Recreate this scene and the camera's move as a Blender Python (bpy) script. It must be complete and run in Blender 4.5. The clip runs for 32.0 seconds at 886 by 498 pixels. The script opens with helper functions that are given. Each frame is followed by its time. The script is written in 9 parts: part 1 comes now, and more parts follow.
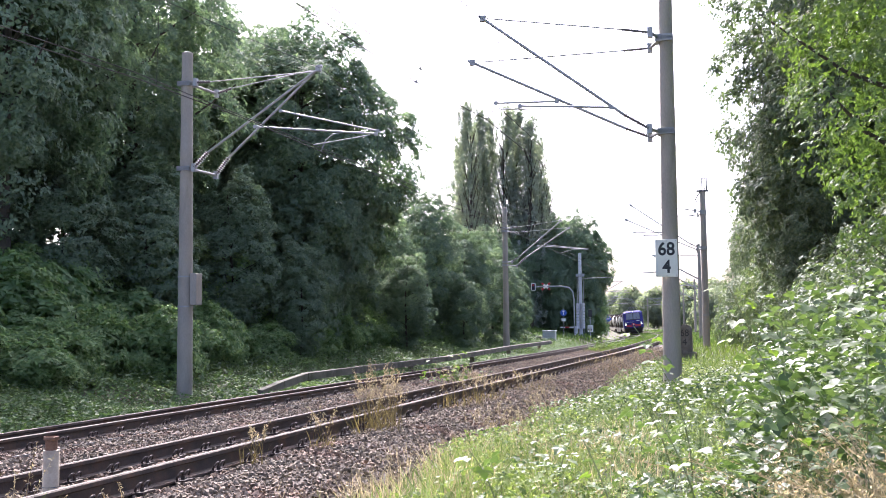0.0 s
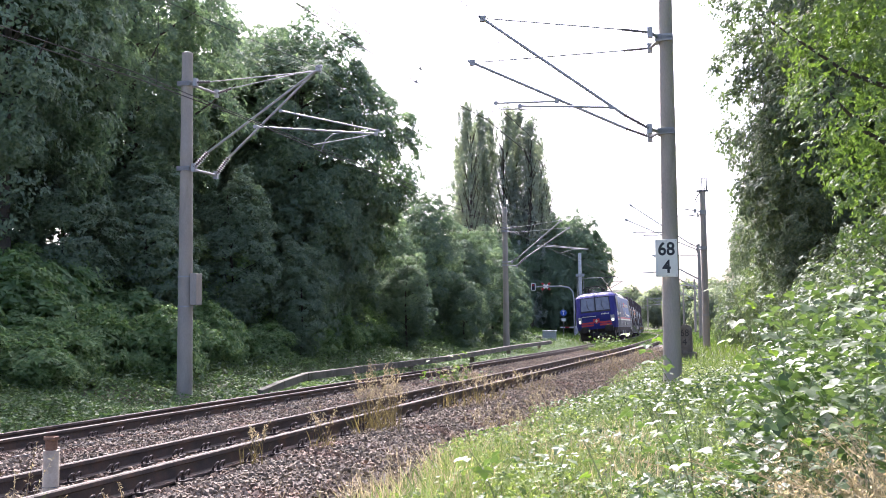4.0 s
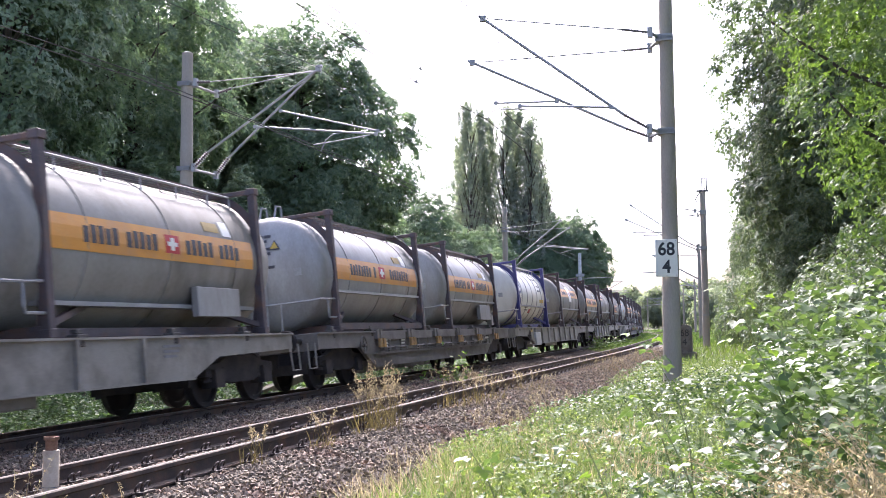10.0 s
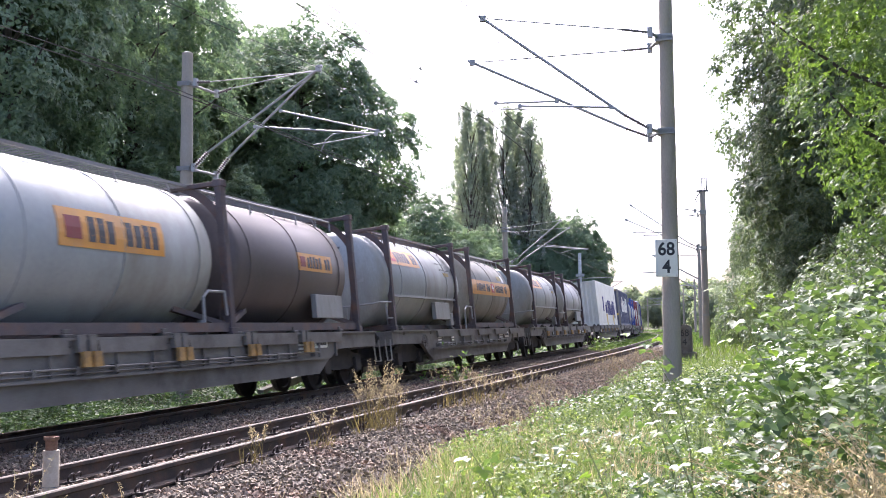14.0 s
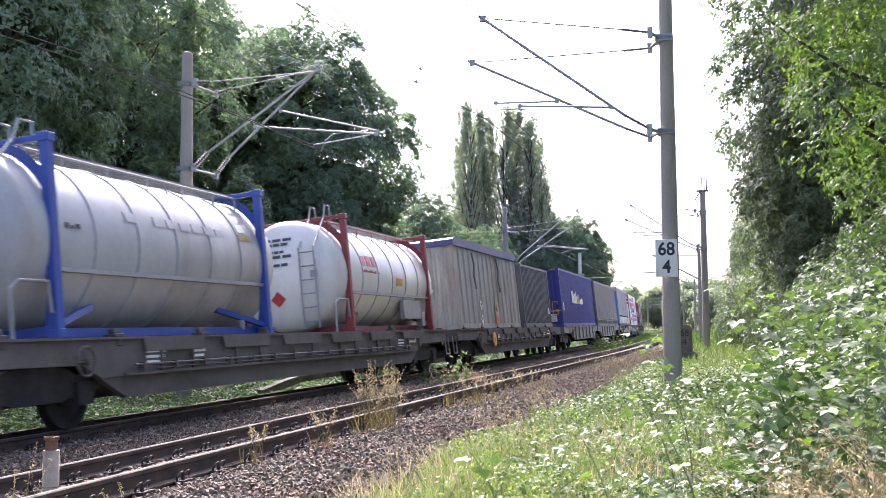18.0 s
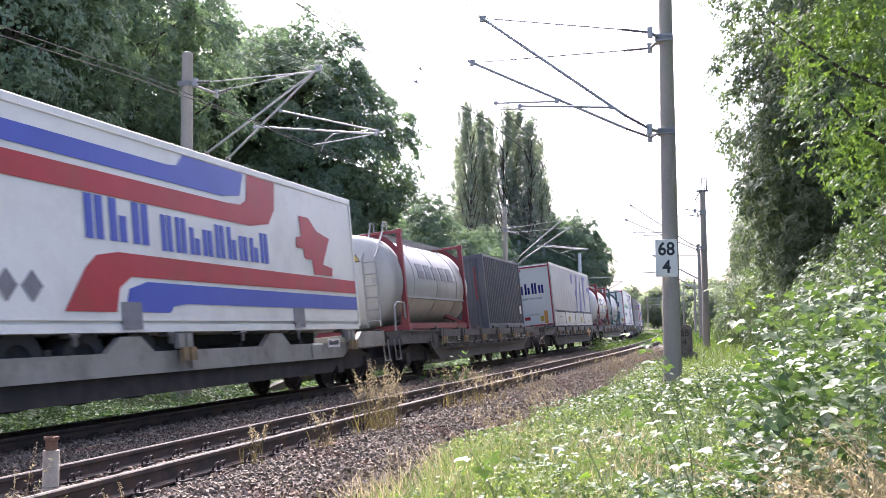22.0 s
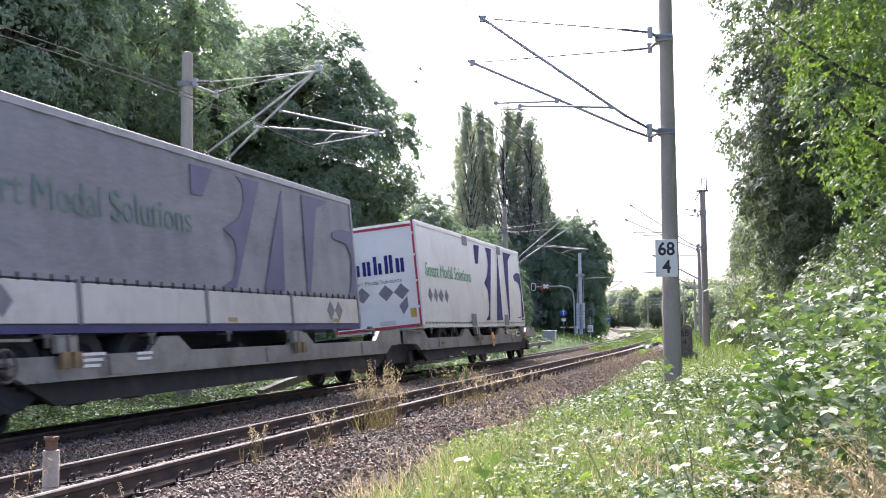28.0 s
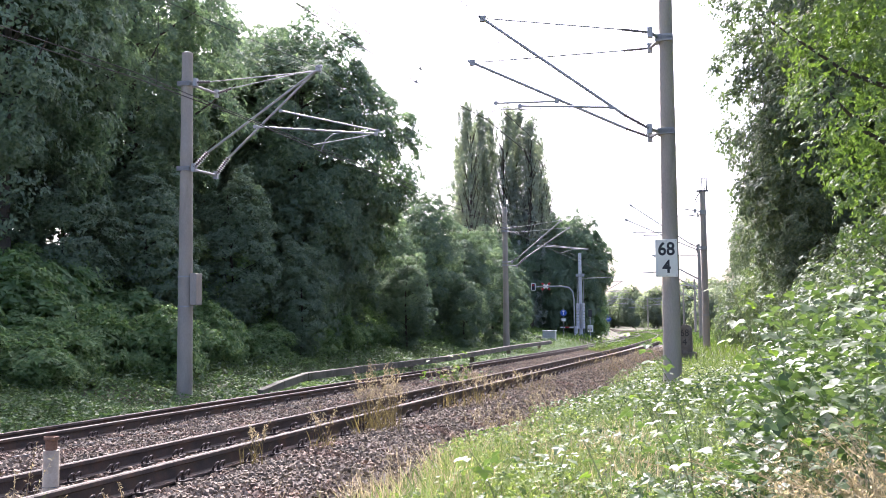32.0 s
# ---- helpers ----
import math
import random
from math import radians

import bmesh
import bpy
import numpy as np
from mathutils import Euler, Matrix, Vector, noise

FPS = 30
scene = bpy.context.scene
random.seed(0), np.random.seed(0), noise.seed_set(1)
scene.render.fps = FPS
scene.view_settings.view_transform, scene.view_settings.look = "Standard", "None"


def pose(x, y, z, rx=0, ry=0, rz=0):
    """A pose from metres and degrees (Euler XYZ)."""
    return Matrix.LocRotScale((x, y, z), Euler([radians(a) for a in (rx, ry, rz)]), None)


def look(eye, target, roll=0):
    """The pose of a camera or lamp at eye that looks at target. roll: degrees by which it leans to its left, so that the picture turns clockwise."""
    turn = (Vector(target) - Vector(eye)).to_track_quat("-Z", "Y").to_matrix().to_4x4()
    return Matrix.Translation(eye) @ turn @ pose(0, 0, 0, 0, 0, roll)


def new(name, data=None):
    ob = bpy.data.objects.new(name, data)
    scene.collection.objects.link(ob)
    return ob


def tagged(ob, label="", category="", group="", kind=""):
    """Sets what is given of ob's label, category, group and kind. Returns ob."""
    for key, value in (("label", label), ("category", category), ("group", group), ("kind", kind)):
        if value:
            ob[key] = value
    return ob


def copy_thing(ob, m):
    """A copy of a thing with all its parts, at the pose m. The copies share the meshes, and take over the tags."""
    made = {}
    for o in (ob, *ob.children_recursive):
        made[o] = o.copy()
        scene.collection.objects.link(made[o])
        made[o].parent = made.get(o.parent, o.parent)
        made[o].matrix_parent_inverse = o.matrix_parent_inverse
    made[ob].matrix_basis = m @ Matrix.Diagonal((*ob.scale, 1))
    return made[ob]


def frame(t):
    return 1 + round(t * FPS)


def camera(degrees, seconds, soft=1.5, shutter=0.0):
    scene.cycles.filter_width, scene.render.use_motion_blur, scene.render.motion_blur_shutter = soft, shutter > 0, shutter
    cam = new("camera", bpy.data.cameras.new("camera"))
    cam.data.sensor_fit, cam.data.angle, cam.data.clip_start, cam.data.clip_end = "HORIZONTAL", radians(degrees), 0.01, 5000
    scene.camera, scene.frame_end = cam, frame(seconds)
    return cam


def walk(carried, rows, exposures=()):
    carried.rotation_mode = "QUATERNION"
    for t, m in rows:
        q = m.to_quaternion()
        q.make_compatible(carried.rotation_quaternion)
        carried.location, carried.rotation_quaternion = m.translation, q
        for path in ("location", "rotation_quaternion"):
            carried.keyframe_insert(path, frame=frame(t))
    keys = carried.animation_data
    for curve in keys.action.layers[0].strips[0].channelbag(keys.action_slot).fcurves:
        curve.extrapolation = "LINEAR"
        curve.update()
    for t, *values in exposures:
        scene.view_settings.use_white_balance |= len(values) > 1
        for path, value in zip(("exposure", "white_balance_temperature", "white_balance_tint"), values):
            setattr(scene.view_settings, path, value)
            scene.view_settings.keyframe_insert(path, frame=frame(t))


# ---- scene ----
cam = camera(46.13, 32.0, soft=0.65, shutter=0.12)
EYE_Z = 1.5
CAM = look((0, 0, EYE_Z), (0, 10, EYE_Z + 10 * math.tan(radians(4.0165))), -0.574)
walk(cam, [(0.0, CAM), (32.0, CAM)], exposures=[(0.0, 2.06, 5850, 22), (28.2, 2.02, 5850, 22), (29.0, 1.78, 5850, 22), (30.0, 1.96, 5850, 22), (31.0, 2.06, 5850, 22), (32.0, 2.06, 5850, 22)])

# ---- light ----
SUN_EL, SUN_AZ = radians(47), radians(-14)          # azimuth from +Y towards +X
sun_dir = Vector((math.sin(SUN_AZ) * math.cos(SUN_EL), math.cos(SUN_AZ) * math.cos(SUN_EL), math.sin(SUN_EL)))
sun = new("sun", bpy.data.lights.new("sun", "SUN"))
sun.data.energy, sun.data.angle, sun.data.color = 2.1, radians(0.6), (1.0, 0.95, 0.87)
sun.matrix_world = look((0, 0, 60), Vector((0, 0, 60)) - sun_dir)
world = bpy.data.worlds.new("sky")
scene.world = world
world.use_nodes = True
nt = world.node_tree
bg = nt.nodes["Background"]
sky = nt.nodes.new("ShaderNodeTexSky")
sky.sky_type, sky.sun_disc = "NISHITA", False
sky.sun_elevation, sky.sun_rotation = SUN_EL, SUN_AZ
sky.air_density, sky.dust_density, sky.ozone_density = 0.6, 5.5, 0.5
nt.links.new(sky.outputs[0], bg.inputs[0])
bg.inputs[1].default_value = 0.15

# ---- the line's geometry ----
KNOTS = (-700, -60, -20, 10, 40, 70, 100, 130, 170, 260, 900)
BEND = (0.0005, 0.0005, -0.00027, -0.00044, 0.00106, 0.00098, 0.00051, 0.00077, 0.00136, 0.0026, 0.0026)
SS = np.arange(-700, 900, 0.5)
_k = np.interp(SS, KNOTS, BEND)
_th = np.cumsum(_k) * 0.5
I0 = int(np.argmin(np.abs(SS)))
TH = radians(15.6686) - (_th - _th[I0])
XX, YY = np.cumsum(np.sin(TH)) * 0.5, np.cumsum(np.cos(TH)) * 0.5
XX, YY = XX + (-2.0605 - XX[I0]), YY + (12.6913 - YY[I0])
SPACING = 3.872


def level(s):
    c = np.clip(s, -60, 200)
    return EYE_Z - 1.2418 - 0.00323 * c - 0.00356 * np.clip(c - 70, 0, None)


def cant(s):
    return np.radians(np.interp(s, (60, 120), (5.50, 4.42)))


def on_line(s, l, h, far=False):
    """World place (arrays allowed) at s along the line, l metres to the camera's side of a track's centre, h above its rails."""
    x, y, th, c = (np.interp(s, SS, a) for a in (XX, YY, TH, cant(SS)))
    z = level(s) - (0.1859 if far else 0.0)
    r = (-SPACING if far else 0.0) + l * np.cos(c) - h * np.sin(c)
    return np.stack([x + r * np.cos(th), y - r * np.sin(th), z + l * np.sin(c) + h * np.cos(c)], -1)


def flat_line(s, l, z):
    """World place at s, l metres from the near track's centre, z above the line's level there, with no cant."""
    x, y, th = (np.interp(s, SS, a) for a in (XX, YY, TH))
    return np.stack([x + l * np.cos(th), y - l * np.sin(th), level(s) + z], -1)


def line_of(x, y):
    """s and l of world places."""
    x, y = np.asarray(x, float), np.asarray(y, float)
    s, l = np.zeros(x.shape), np.zeros(x.shape)
    step = 6
    for i in range(0, x.size, 4000):
        a, b = x.ravel()[i:i + 4000], y.ravel()[i:i + 4000]
        j = np.argmin((a[:, None] - XX[None, ::step]) ** 2 + (b[:, None] - YY[None, ::step]) ** 2, 1) * step
        dx, dy = a - XX[j], b - YY[j]
        s.ravel()[i:i + 4000] = SS[j] + dx * np.sin(TH[j]) + dy * np.cos(TH[j])
        l.ravel()[i:i + 4000] = dx * np.cos(TH[j]) - dy * np.sin(TH[j])
    return s, l


L_KNOTS = (-400, -60, -22, -14, -10.5, -8.5, -7.0, -6.3, -5.5, 1.3, 2.3, 3.2, 6, 9, 14, 60, 400)
H_KNOTS = (1.0, 1.2, 1.0, 0.3, -0.40, -0.60, -0.68, -0.76, -0.80, -0.55, -0.42, -0.16, -0.08, 0.05, 0.25, 0.6, 0.6)


def ground_z(x, y):
    s, l = line_of(x, y)
    z = level(s) + np.interp(l, L_KNOTS, H_KNOTS)
    z = z + np.where(l > 2.5, 0.05, 0.03) * np.sin(x * 0.9 + 1.3) * np.sin(y * 0.7)
    bank = 3.4 * np.clip((s - 112) / 22.0, 0, 1) * np.clip((260 - s) / 40.0, 0, 1) * np.clip((-l - 7.4) / 5.0, 0, 1) ** 0.8
    z = z + 0.5 * np.clip((s - 55) / 25.0, 0, 1) * np.clip((-l - 6.6) / 1.2, 0, 1)
    return z + bank


# ---- materials ----
def nodes_of(name):
    m = bpy.data.materials.new(name)
    m.use_nodes = True
    return m, m.node_tree, m.node_tree.nodes["Principled BSDF"]


def add(tree, kind, **values):
    n = tree.nodes.new(kind)
    for key, value in values.items():
        n.inputs[key].default_value = value
    return n


def ramp(tree, src, stops):
    n = tree.nodes.new("ShaderNodeValToRGB")
    el = n.color_ramp.elements
    while len(el) < len(stops):
        el.new(0.5)
    for e, (p, c) in zip(el, stops):
        e.position, e.color = p, (*c, 1)
    tree.links.new(src, n.inputs[0])
    return n.outputs[0]


def surface(name, dark, light, rough=0.7, metal=0.0, scale=3.0, fine=40.0, bump=0.15, stains=None, stain_scale=0.8, stretch=(1, 1, 1), island=0.0, per_object=0.0, spec=0.5):
    """Two-scale noise between two colours, with a third as stains, fine bump, and variation by piece or by object."""
    m, t, b = nodes_of(name)
    tc = t.nodes.new("ShaderNodeTexCoord")
    mp = add(t, "ShaderNodeMapping", Scale=stretch)
    t.links.new(tc.outputs["Object"], mp.inputs[0])
    n1 = add(t, "ShaderNodeTexNoise", Scale=scale, Detail=6.0, Roughness=0.6)
    n2 = add(t, "ShaderNodeTexNoise", Scale=fine, Detail=4.0)
    for n in (n1, n2):
        t.links.new(mp.outputs[0], n.inputs["Vector"])
    mx = t.nodes.new("ShaderNodeMix")
    mx.data_type = "FLOAT"
    mx.inputs[0].default_value = 0.4
    t.links.new(n1.outputs[0], mx.inputs[2]), t.links.new(n2.outputs[0], mx.inputs[3])
    col = ramp(t, mx.outputs[0], ((0.32, dark), (0.68, light)))
    if stains:
        n3 = add(t, "ShaderNodeTexNoise", Scale=stain_scale, Detail=8.0, Roughness=0.7)
        t.links.new(mp.outputs[0], n3.inputs["Vector"])
        f = ramp(t, n3.outputs[0], ((0.48, (0, 0, 0)), (0.68, (1, 1, 1))))
        m2 = t.nodes.new("ShaderNodeMix")
        m2.data_type = "RGBA"
        t.links.new(f, m2.inputs[0]), t.links.new(col, m2.inputs[6])
        m2.inputs[7].default_value = (*stains, 1)
        col = m2.outputs[2]
    if island or per_object:
        src = t.nodes.new("ShaderNodeNewGeometry").outputs["Random Per Island"] if island else t.nodes.new("ShaderNodeObjectInfo").outputs["Random"]
        k = island or per_object
        mr = add(t, "ShaderNodeMapRange")
        mr.inputs[3].default_value, mr.inputs[4].default_value = 1 - k, 1 + k
        t.links.new(src, mr.inputs[0])
        vm = t.nodes.new("ShaderNodeVectorMath")
        vm.operation = "SCALE"
        t.links.new(col, vm.inputs[0]), t.links.new(mr.outputs[0], vm.inputs[3])
        col = vm.outputs[0]
    t.links.new(col, b.inputs["Base Color"])
    b.inputs["Roughness"].default_value, b.inputs["Metallic"].default_value = rough, metal
    b.inputs["Specular IOR Level"].default_value = spec
    if bump:
        bp = add(t, "ShaderNodeBump", Strength=bump, Distance=0.01)
        t.links.new(mx.outputs[0], bp.inputs["Height"]), t.links.new(bp.outputs[0], b.inputs["Normal"])
    return m


def leafy(name, dark, light, through_it=0.4, gloss=0.45, tint=(1.05, 1.15, 0.6), rough=0.45):
    m, t, b = nodes_of(name)
    g = t.nodes.new("ShaderNodeNewGeometry")
    tc = t.nodes.new("ShaderNodeTexCoord")
    n1 = add(t, "ShaderNodeTexNoise", Scale=0.35, Detail=3.0)
    t.links.new(tc.outputs["Object"], n1.inputs["Vector"])
    mx = t.nodes.new("ShaderNodeMix")
    mx.data_type = "FLOAT"
    mx.inputs[0].default_value = 0.5
    t.links.new(g.outputs["Random Per Island"], mx.inputs[2]), t.links.new(n1.outputs[0], mx.inputs[3])
    col = ramp(t, mx.outputs[0], ((0.2, dark), (0.8, light)))
    t.links.new(col, b.inputs["Base Color"])
    b.inputs["Roughness"].default_value, b.inputs["Specular IOR Level"].default_value = rough, gloss
    tr = t.nodes.new("ShaderNodeBsdfTranslucent")
    vm = t.nodes.new("ShaderNodeVectorMath")
    vm.operation = "MULTIPLY"
    vm.inputs[1].default_value = tint
    t.links.new(col, vm.inputs[0]), t.links.new(vm.outputs[0], tr.inputs[0])
    ms = t.nodes.new("ShaderNodeMixShader")
    ms.inputs[0].default_value = through_it
    t.links.new(b.outputs[0], ms.inputs[1]), t.links.new(tr.outputs[0], ms.inputs[2])
    t.links.new(ms.outputs[0], t.nodes["Material Output"].inputs[0])
    return m


M_SOIL = surface("soil_and_moss", (0.035, 0.04, 0.018), (0.10, 0.11, 0.045), 0.9, 0, 0.7, 9.0, 0.4, (0.13, 0.10, 0.06), 0.25)
M_BALLAST = surface("ballast_bed", (0.05, 0.038, 0.0273), (0.16, 0.125, 0.091), 0.9, 0, 9.0, 40.0, 1.0, (0.08, 0.058, 0.041), 0.6)
M_STONE = surface("crushed_stone", (0.08, 0.062, 0.0419), (0.27, 0.218, 0.149), 0.85, 0, 6.0, 60.0, 0.5, (0.18, 0.11, 0.0728), 1.2, island=0.6)
M_STONE_ONE = surface("loose_stone", (0.08, 0.062, 0.0419), (0.27, 0.218, 0.149), 0.85, 0, 6.0, 60.0, 0.5, per_object=0.6)
M_RAIL = surface("rusty_rail_steel", (0.035, 0.026, 0.02), (0.075, 0.055, 0.041), 0.75, 0.15, 4.0, 60.0, 0.3, (0.11, 0.06, 0.0319), 2.0)
M_RAIL_DULL = surface("dull_rail_head", (0.075, 0.056, 0.041), (0.145, 0.115, 0.0864), 0.7, 0.15, 3.0, 80.0, 0.05, (0.08, 0.055, 0.0364), 1.4)
M_RAIL_TOP = surface("worn_rail_head", (0.10, 0.08, 0.0601), (0.19, 0.16, 0.127), 0.6, 0.3, 3.0, 80.0, 0.05, (0.10, 0.07, 0.0473), 1.4)
M_SLEEPER = surface("weathered_sleeper", (0.10, 0.085, 0.075), (0.20, 0.18, 0.16), 0.9, 0, 3.0, 30.0, 0.5, (0.08, 0.055, 0.04), 2.0, per_object=0.2)
M_CONCRETE = surface("mast_concrete", (0.265, 0.235, 0.188), (0.375, 0.34, 0.277), 0.85, 0, 1.6, 60.0, 0.25, (0.21, 0.18, 0.141), 0.9, (1, 1, 0.25))
M_KERB = surface("mossy_concrete", (0.10, 0.09, 0.066), (0.19, 0.172, 0.132), 0.9, 0, 2.0, 30.0, 0.4, (0.07, 0.078, 0.04), 1.3)
M_GALV = surface("galvanised_steel", (0.24, 0.245, 0.235), (0.38, 0.385, 0.367), 0.5, 0.35, 5.0, 60.0, 0.05)
M_INSUL = surface("brown_glazed_insulator", (0.06, 0.05, 0.05), (0.14, 0.125, 0.12), 0.3, 0, 4.0, 30.0, 0.0)
M_WIRE = surface("contact_wire", (0.04, 0.035, 0.03), (0.08, 0.07, 0.06), 0.6, 0.4, 4.0, 40.0, 0.0)
M_BARK = surface("bark", (0.035, 0.03, 0.024), (0.10, 0.085, 0.065), 0.95, 0, 4.0, 24.0, 0.9, None, 1, (1, 1, 0.2))
M_LEAF = leafy("broad_leaves", (0.125, 0.19, 0.12), (0.255, 0.33, 0.207), 0.5, 0.3, (1.0, 1.08, 0.7), rough=0.45)
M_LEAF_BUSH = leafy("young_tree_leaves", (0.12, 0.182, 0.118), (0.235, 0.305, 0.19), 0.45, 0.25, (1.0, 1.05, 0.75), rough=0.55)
# Brighter copy of the young-tree leaf: light put into the shaded shrubs' colour.
M_LEAF_SHRUB = leafy("lightened_shrub_leaves", (0.12, 0.21, 0.085), (0.30, 0.40, 0.18), 0.55, 0.25, (1.0, 1.08, 0.7), rough=0.5)
M_LEAF_BRIGHT = leafy("maple_leaves", (0.07, 0.125, 0.0382), (0.18, 0.265, 0.0763), 0.45, 0.4, (1.1, 1.15, 0.5))
# Pale grey-green carries the haze over the far poplars in the leaf colour.
M_LEAF_POPLAR = leafy("haze_paled_poplar_leaves", (0.23, 0.26, 0.24), (0.37, 0.40, 0.36), 0.55, 0.25, rough=0.6)
M_BRAMBLE = leafy("bramble_leaves", (0.026, 0.058, 0.02), (0.17, 0.235, 0.085), 0.36, 0.38, rough=0.42)
M_GRASS = leafy("grass_blades", (0.07, 0.12, 0.025), (0.18, 0.24, 0.055), 0.42, 0.35)
M_DRY = leafy("dry_grass", (0.30, 0.25, 0.15), (0.58, 0.51, 0.34), 0.5, 0.3, (1.05, 1.0, 0.8))
M_STALK = surface("green_stalk", (0.10, 0.14, 0.045), (0.20, 0.22, 0.09), 0.6, 0, 4, 30, 0.1)

M_LEAF_VERGE = leafy("verge_tree_leaves", (0.075, 0.115, 0.0654), (0.185, 0.228, 0.12), 0.42, 0.38, rough=0.48)
M_LEAF_COVER = leafy("nettle_leaves", (0.07, 0.122, 0.0545), (0.15, 0.215, 0.1), 0.45, 0.25)
M_LEAF_YOUNG = leafy("young_bramble_leaves", (0.12, 0.20, 0.03), (0.20, 0.28, 0.05), 0.5)
M_BRAMBLE_ONE = leafy("large_bramble_leaves", (0.042, 0.085, 0.028), (0.16, 0.225, 0.08), 0.36, 0.55, rough=0.4)
# Distance haze is put into this colour: paler and greyer than near leaves.
M_LEAF_FAR = leafy("haze_paled_leaves", (0.19, 0.225, 0.175), (0.31, 0.35, 0.265), 0.6, 0.25)
M_GRASS_TALL = leafy("tall_grass_blades", (0.085, 0.13, 0.0491), (0.275, 0.33, 0.169), 0.42, 0.35, (1.0, 1.06, 0.72))
M_GRASS_BRIGHT = leafy("fresh_grass_blades", (0.11, 0.16, 0.045), (0.28, 0.345, 0.125), 0.45, 0.3, (1.05, 1.08, 0.6))
M_STRAW = leafy("brown_straw", (0.11, 0.085, 0.045), (0.30, 0.225, 0.125), 0.4, 0.3)
M_VERGE = leafy("verge_herb_leaves", (0.06, 0.11, 0.0283), (0.30, 0.365, 0.131), 0.45, 0.3, (1.05, 1.1, 0.55), rough=0.55)
# Darker copy of the grass green, with shade mixed into the colour.
M_GRASS_FAR = leafy("shade_toned_grass", (0.05, 0.10, 0.025), (0.12, 0.18, 0.045), 0.4, 0.3)
M_CLIP = surface("rusty_clip", (0.03, 0.022, 0.018), (0.07, 0.05, 0.04), 0.7, 0.3)
M_WHITE = surface("white_paint", (0.67, 0.665, 0.586), (0.79, 0.785, 0.693), 0.4, 0, 0.8, 40, 0.02, (0.60, 0.585, 0.502), 0.6)
M_GREYBOLT = surface("dull_bolt_steel", (0.10, 0.10, 0.10), (0.18, 0.18, 0.18), 0.6, 0.3)
M_BLACKINK = surface("black_figures", (0.012, 0.012, 0.013), (0.03, 0.03, 0.032), 0.5)
M_GALVPAINT = surface("pale_grey_cabinet_paint", (0.42, 0.43, 0.42), (0.52, 0.53, 0.52), 0.5, 0, 2, 40, 0.05, (0.36, 0.36, 0.33), 1.2)
M_POST = surface("lichen_beige_concrete_post", (0.33, 0.275, 0.19), (0.46, 0.395, 0.29), 0.85, 0, 6, 60, 0.3, (0.24, 0.17, 0.11), 4.0)
M_RUST = surface("rusty_iron", (0.12, 0.06, 0.035), (0.26, 0.15, 0.09), 0.85, 0.2, 10, 60, 0.4)
M_OLDSTONE = surface("weathered_stone", (0.09, 0.078, 0.066), (0.19, 0.172, 0.15), 0.9, 0, 4, 30, 0.6, (0.26, 0.245, 0.215), 3.0)
M_REDSIGN = surface("red_sign_film", (0.42, 0.03, 0.03), (0.5, 0.045, 0.04), 0.5)
M_BLUESIGN = surface("blue_sign_film", (0.04, 0.10, 0.38), (0.06, 0.13, 0.45), 0.5)
M_PAVING = surface("crossing_paving", (0.075, 0.072, 0.066), (0.125, 0.12, 0.11), 0.95, 0, 1, 20, 0.2, spec=0.08)


# ---- mesh tools ----
def quads(name, P, mats, smooth=False, tris=False):
    """A mesh of loose quads or triangles from an array (n, 4 or 3, 3)."""
    n, k = P.shape[0], P.shape[1]
    me = bpy.data.meshes.new(name)
    me.vertices.add(n * k), me.loops.add(n * k), me.polygons.add(n)
    me.vertices.foreach_set("co", P.reshape(-1).astype(np.float32))
    me.loops.foreach_set("vertex_index", np.arange(n * k, dtype=np.int32))
    me.polygons.foreach_set("loop_start", np.arange(0, n * k, k, dtype=np.int32))
    me.polygons.foreach_set("use_smooth", np.full(n, smooth))
    me.materials.append(mats)
    me.update(calc_edges=True)
    return me


def indexed(name, V, F, mats, smooth=False):
    """A mesh from a vertex array (n, 3) and a face array (m, k)."""
    m, k = F.shape
    me = bpy.data.meshes.new(name)
    me.vertices.add(len(V)), me.loops.add(m * k), me.polygons.add(m)
    me.vertices.foreach_set("co", np.ascontiguousarray(V, np.float32).reshape(-1))
    me.loops.foreach_set("vertex_index", np.ascontiguousarray(F, np.int32).reshape(-1))
    me.polygons.foreach_set("loop_start", np.arange(0, m * k, k, dtype=np.int32))
    me.polygons.foreach_set("use_smooth", np.full(m, smooth))
    me.materials.append(mats)
    me.update(calc_edges=True)
    return me


def repeated(name, V, F, M, mats, smooth=False):
    """One mesh with the piece (V, F) repeated by the matrices M (n, 3, 4)."""
    n, k = len(M), len(V)
    W = np.einsum("nij,vj->nvi", M[:, :, :3], V) + M[:, None, :, 3]
    G = F[None] + (np.arange(n) * k)[:, None, None]
    return indexed(name, W.reshape(-1, 3), G.reshape(-1, F.shape[1]), mats, smooth)


def shape(bm, name, mats, bevel=0.0, smooth=False):
    if bevel:
        bmesh.ops.bevel(bm, geom=[e for e in bm.edges if e.calc_face_angle(0) > 0.5], offset=bevel, segments=1, affect="EDGES")
    me = bpy.data.meshes.new(name)
    bmesh.ops.recalc_face_normals(bm, faces=bm.faces)
    bm.to_mesh(me)
    bm.free()
    for m in (mats if isinstance(mats, (list, tuple)) else [mats]):
        me.materials.append(m)
    if smooth:
        me.polygons.foreach_set("use_smooth", np.full(len(me.polygons), True))
        me.set_sharp_from_angle(angle=radians(40))
    return me


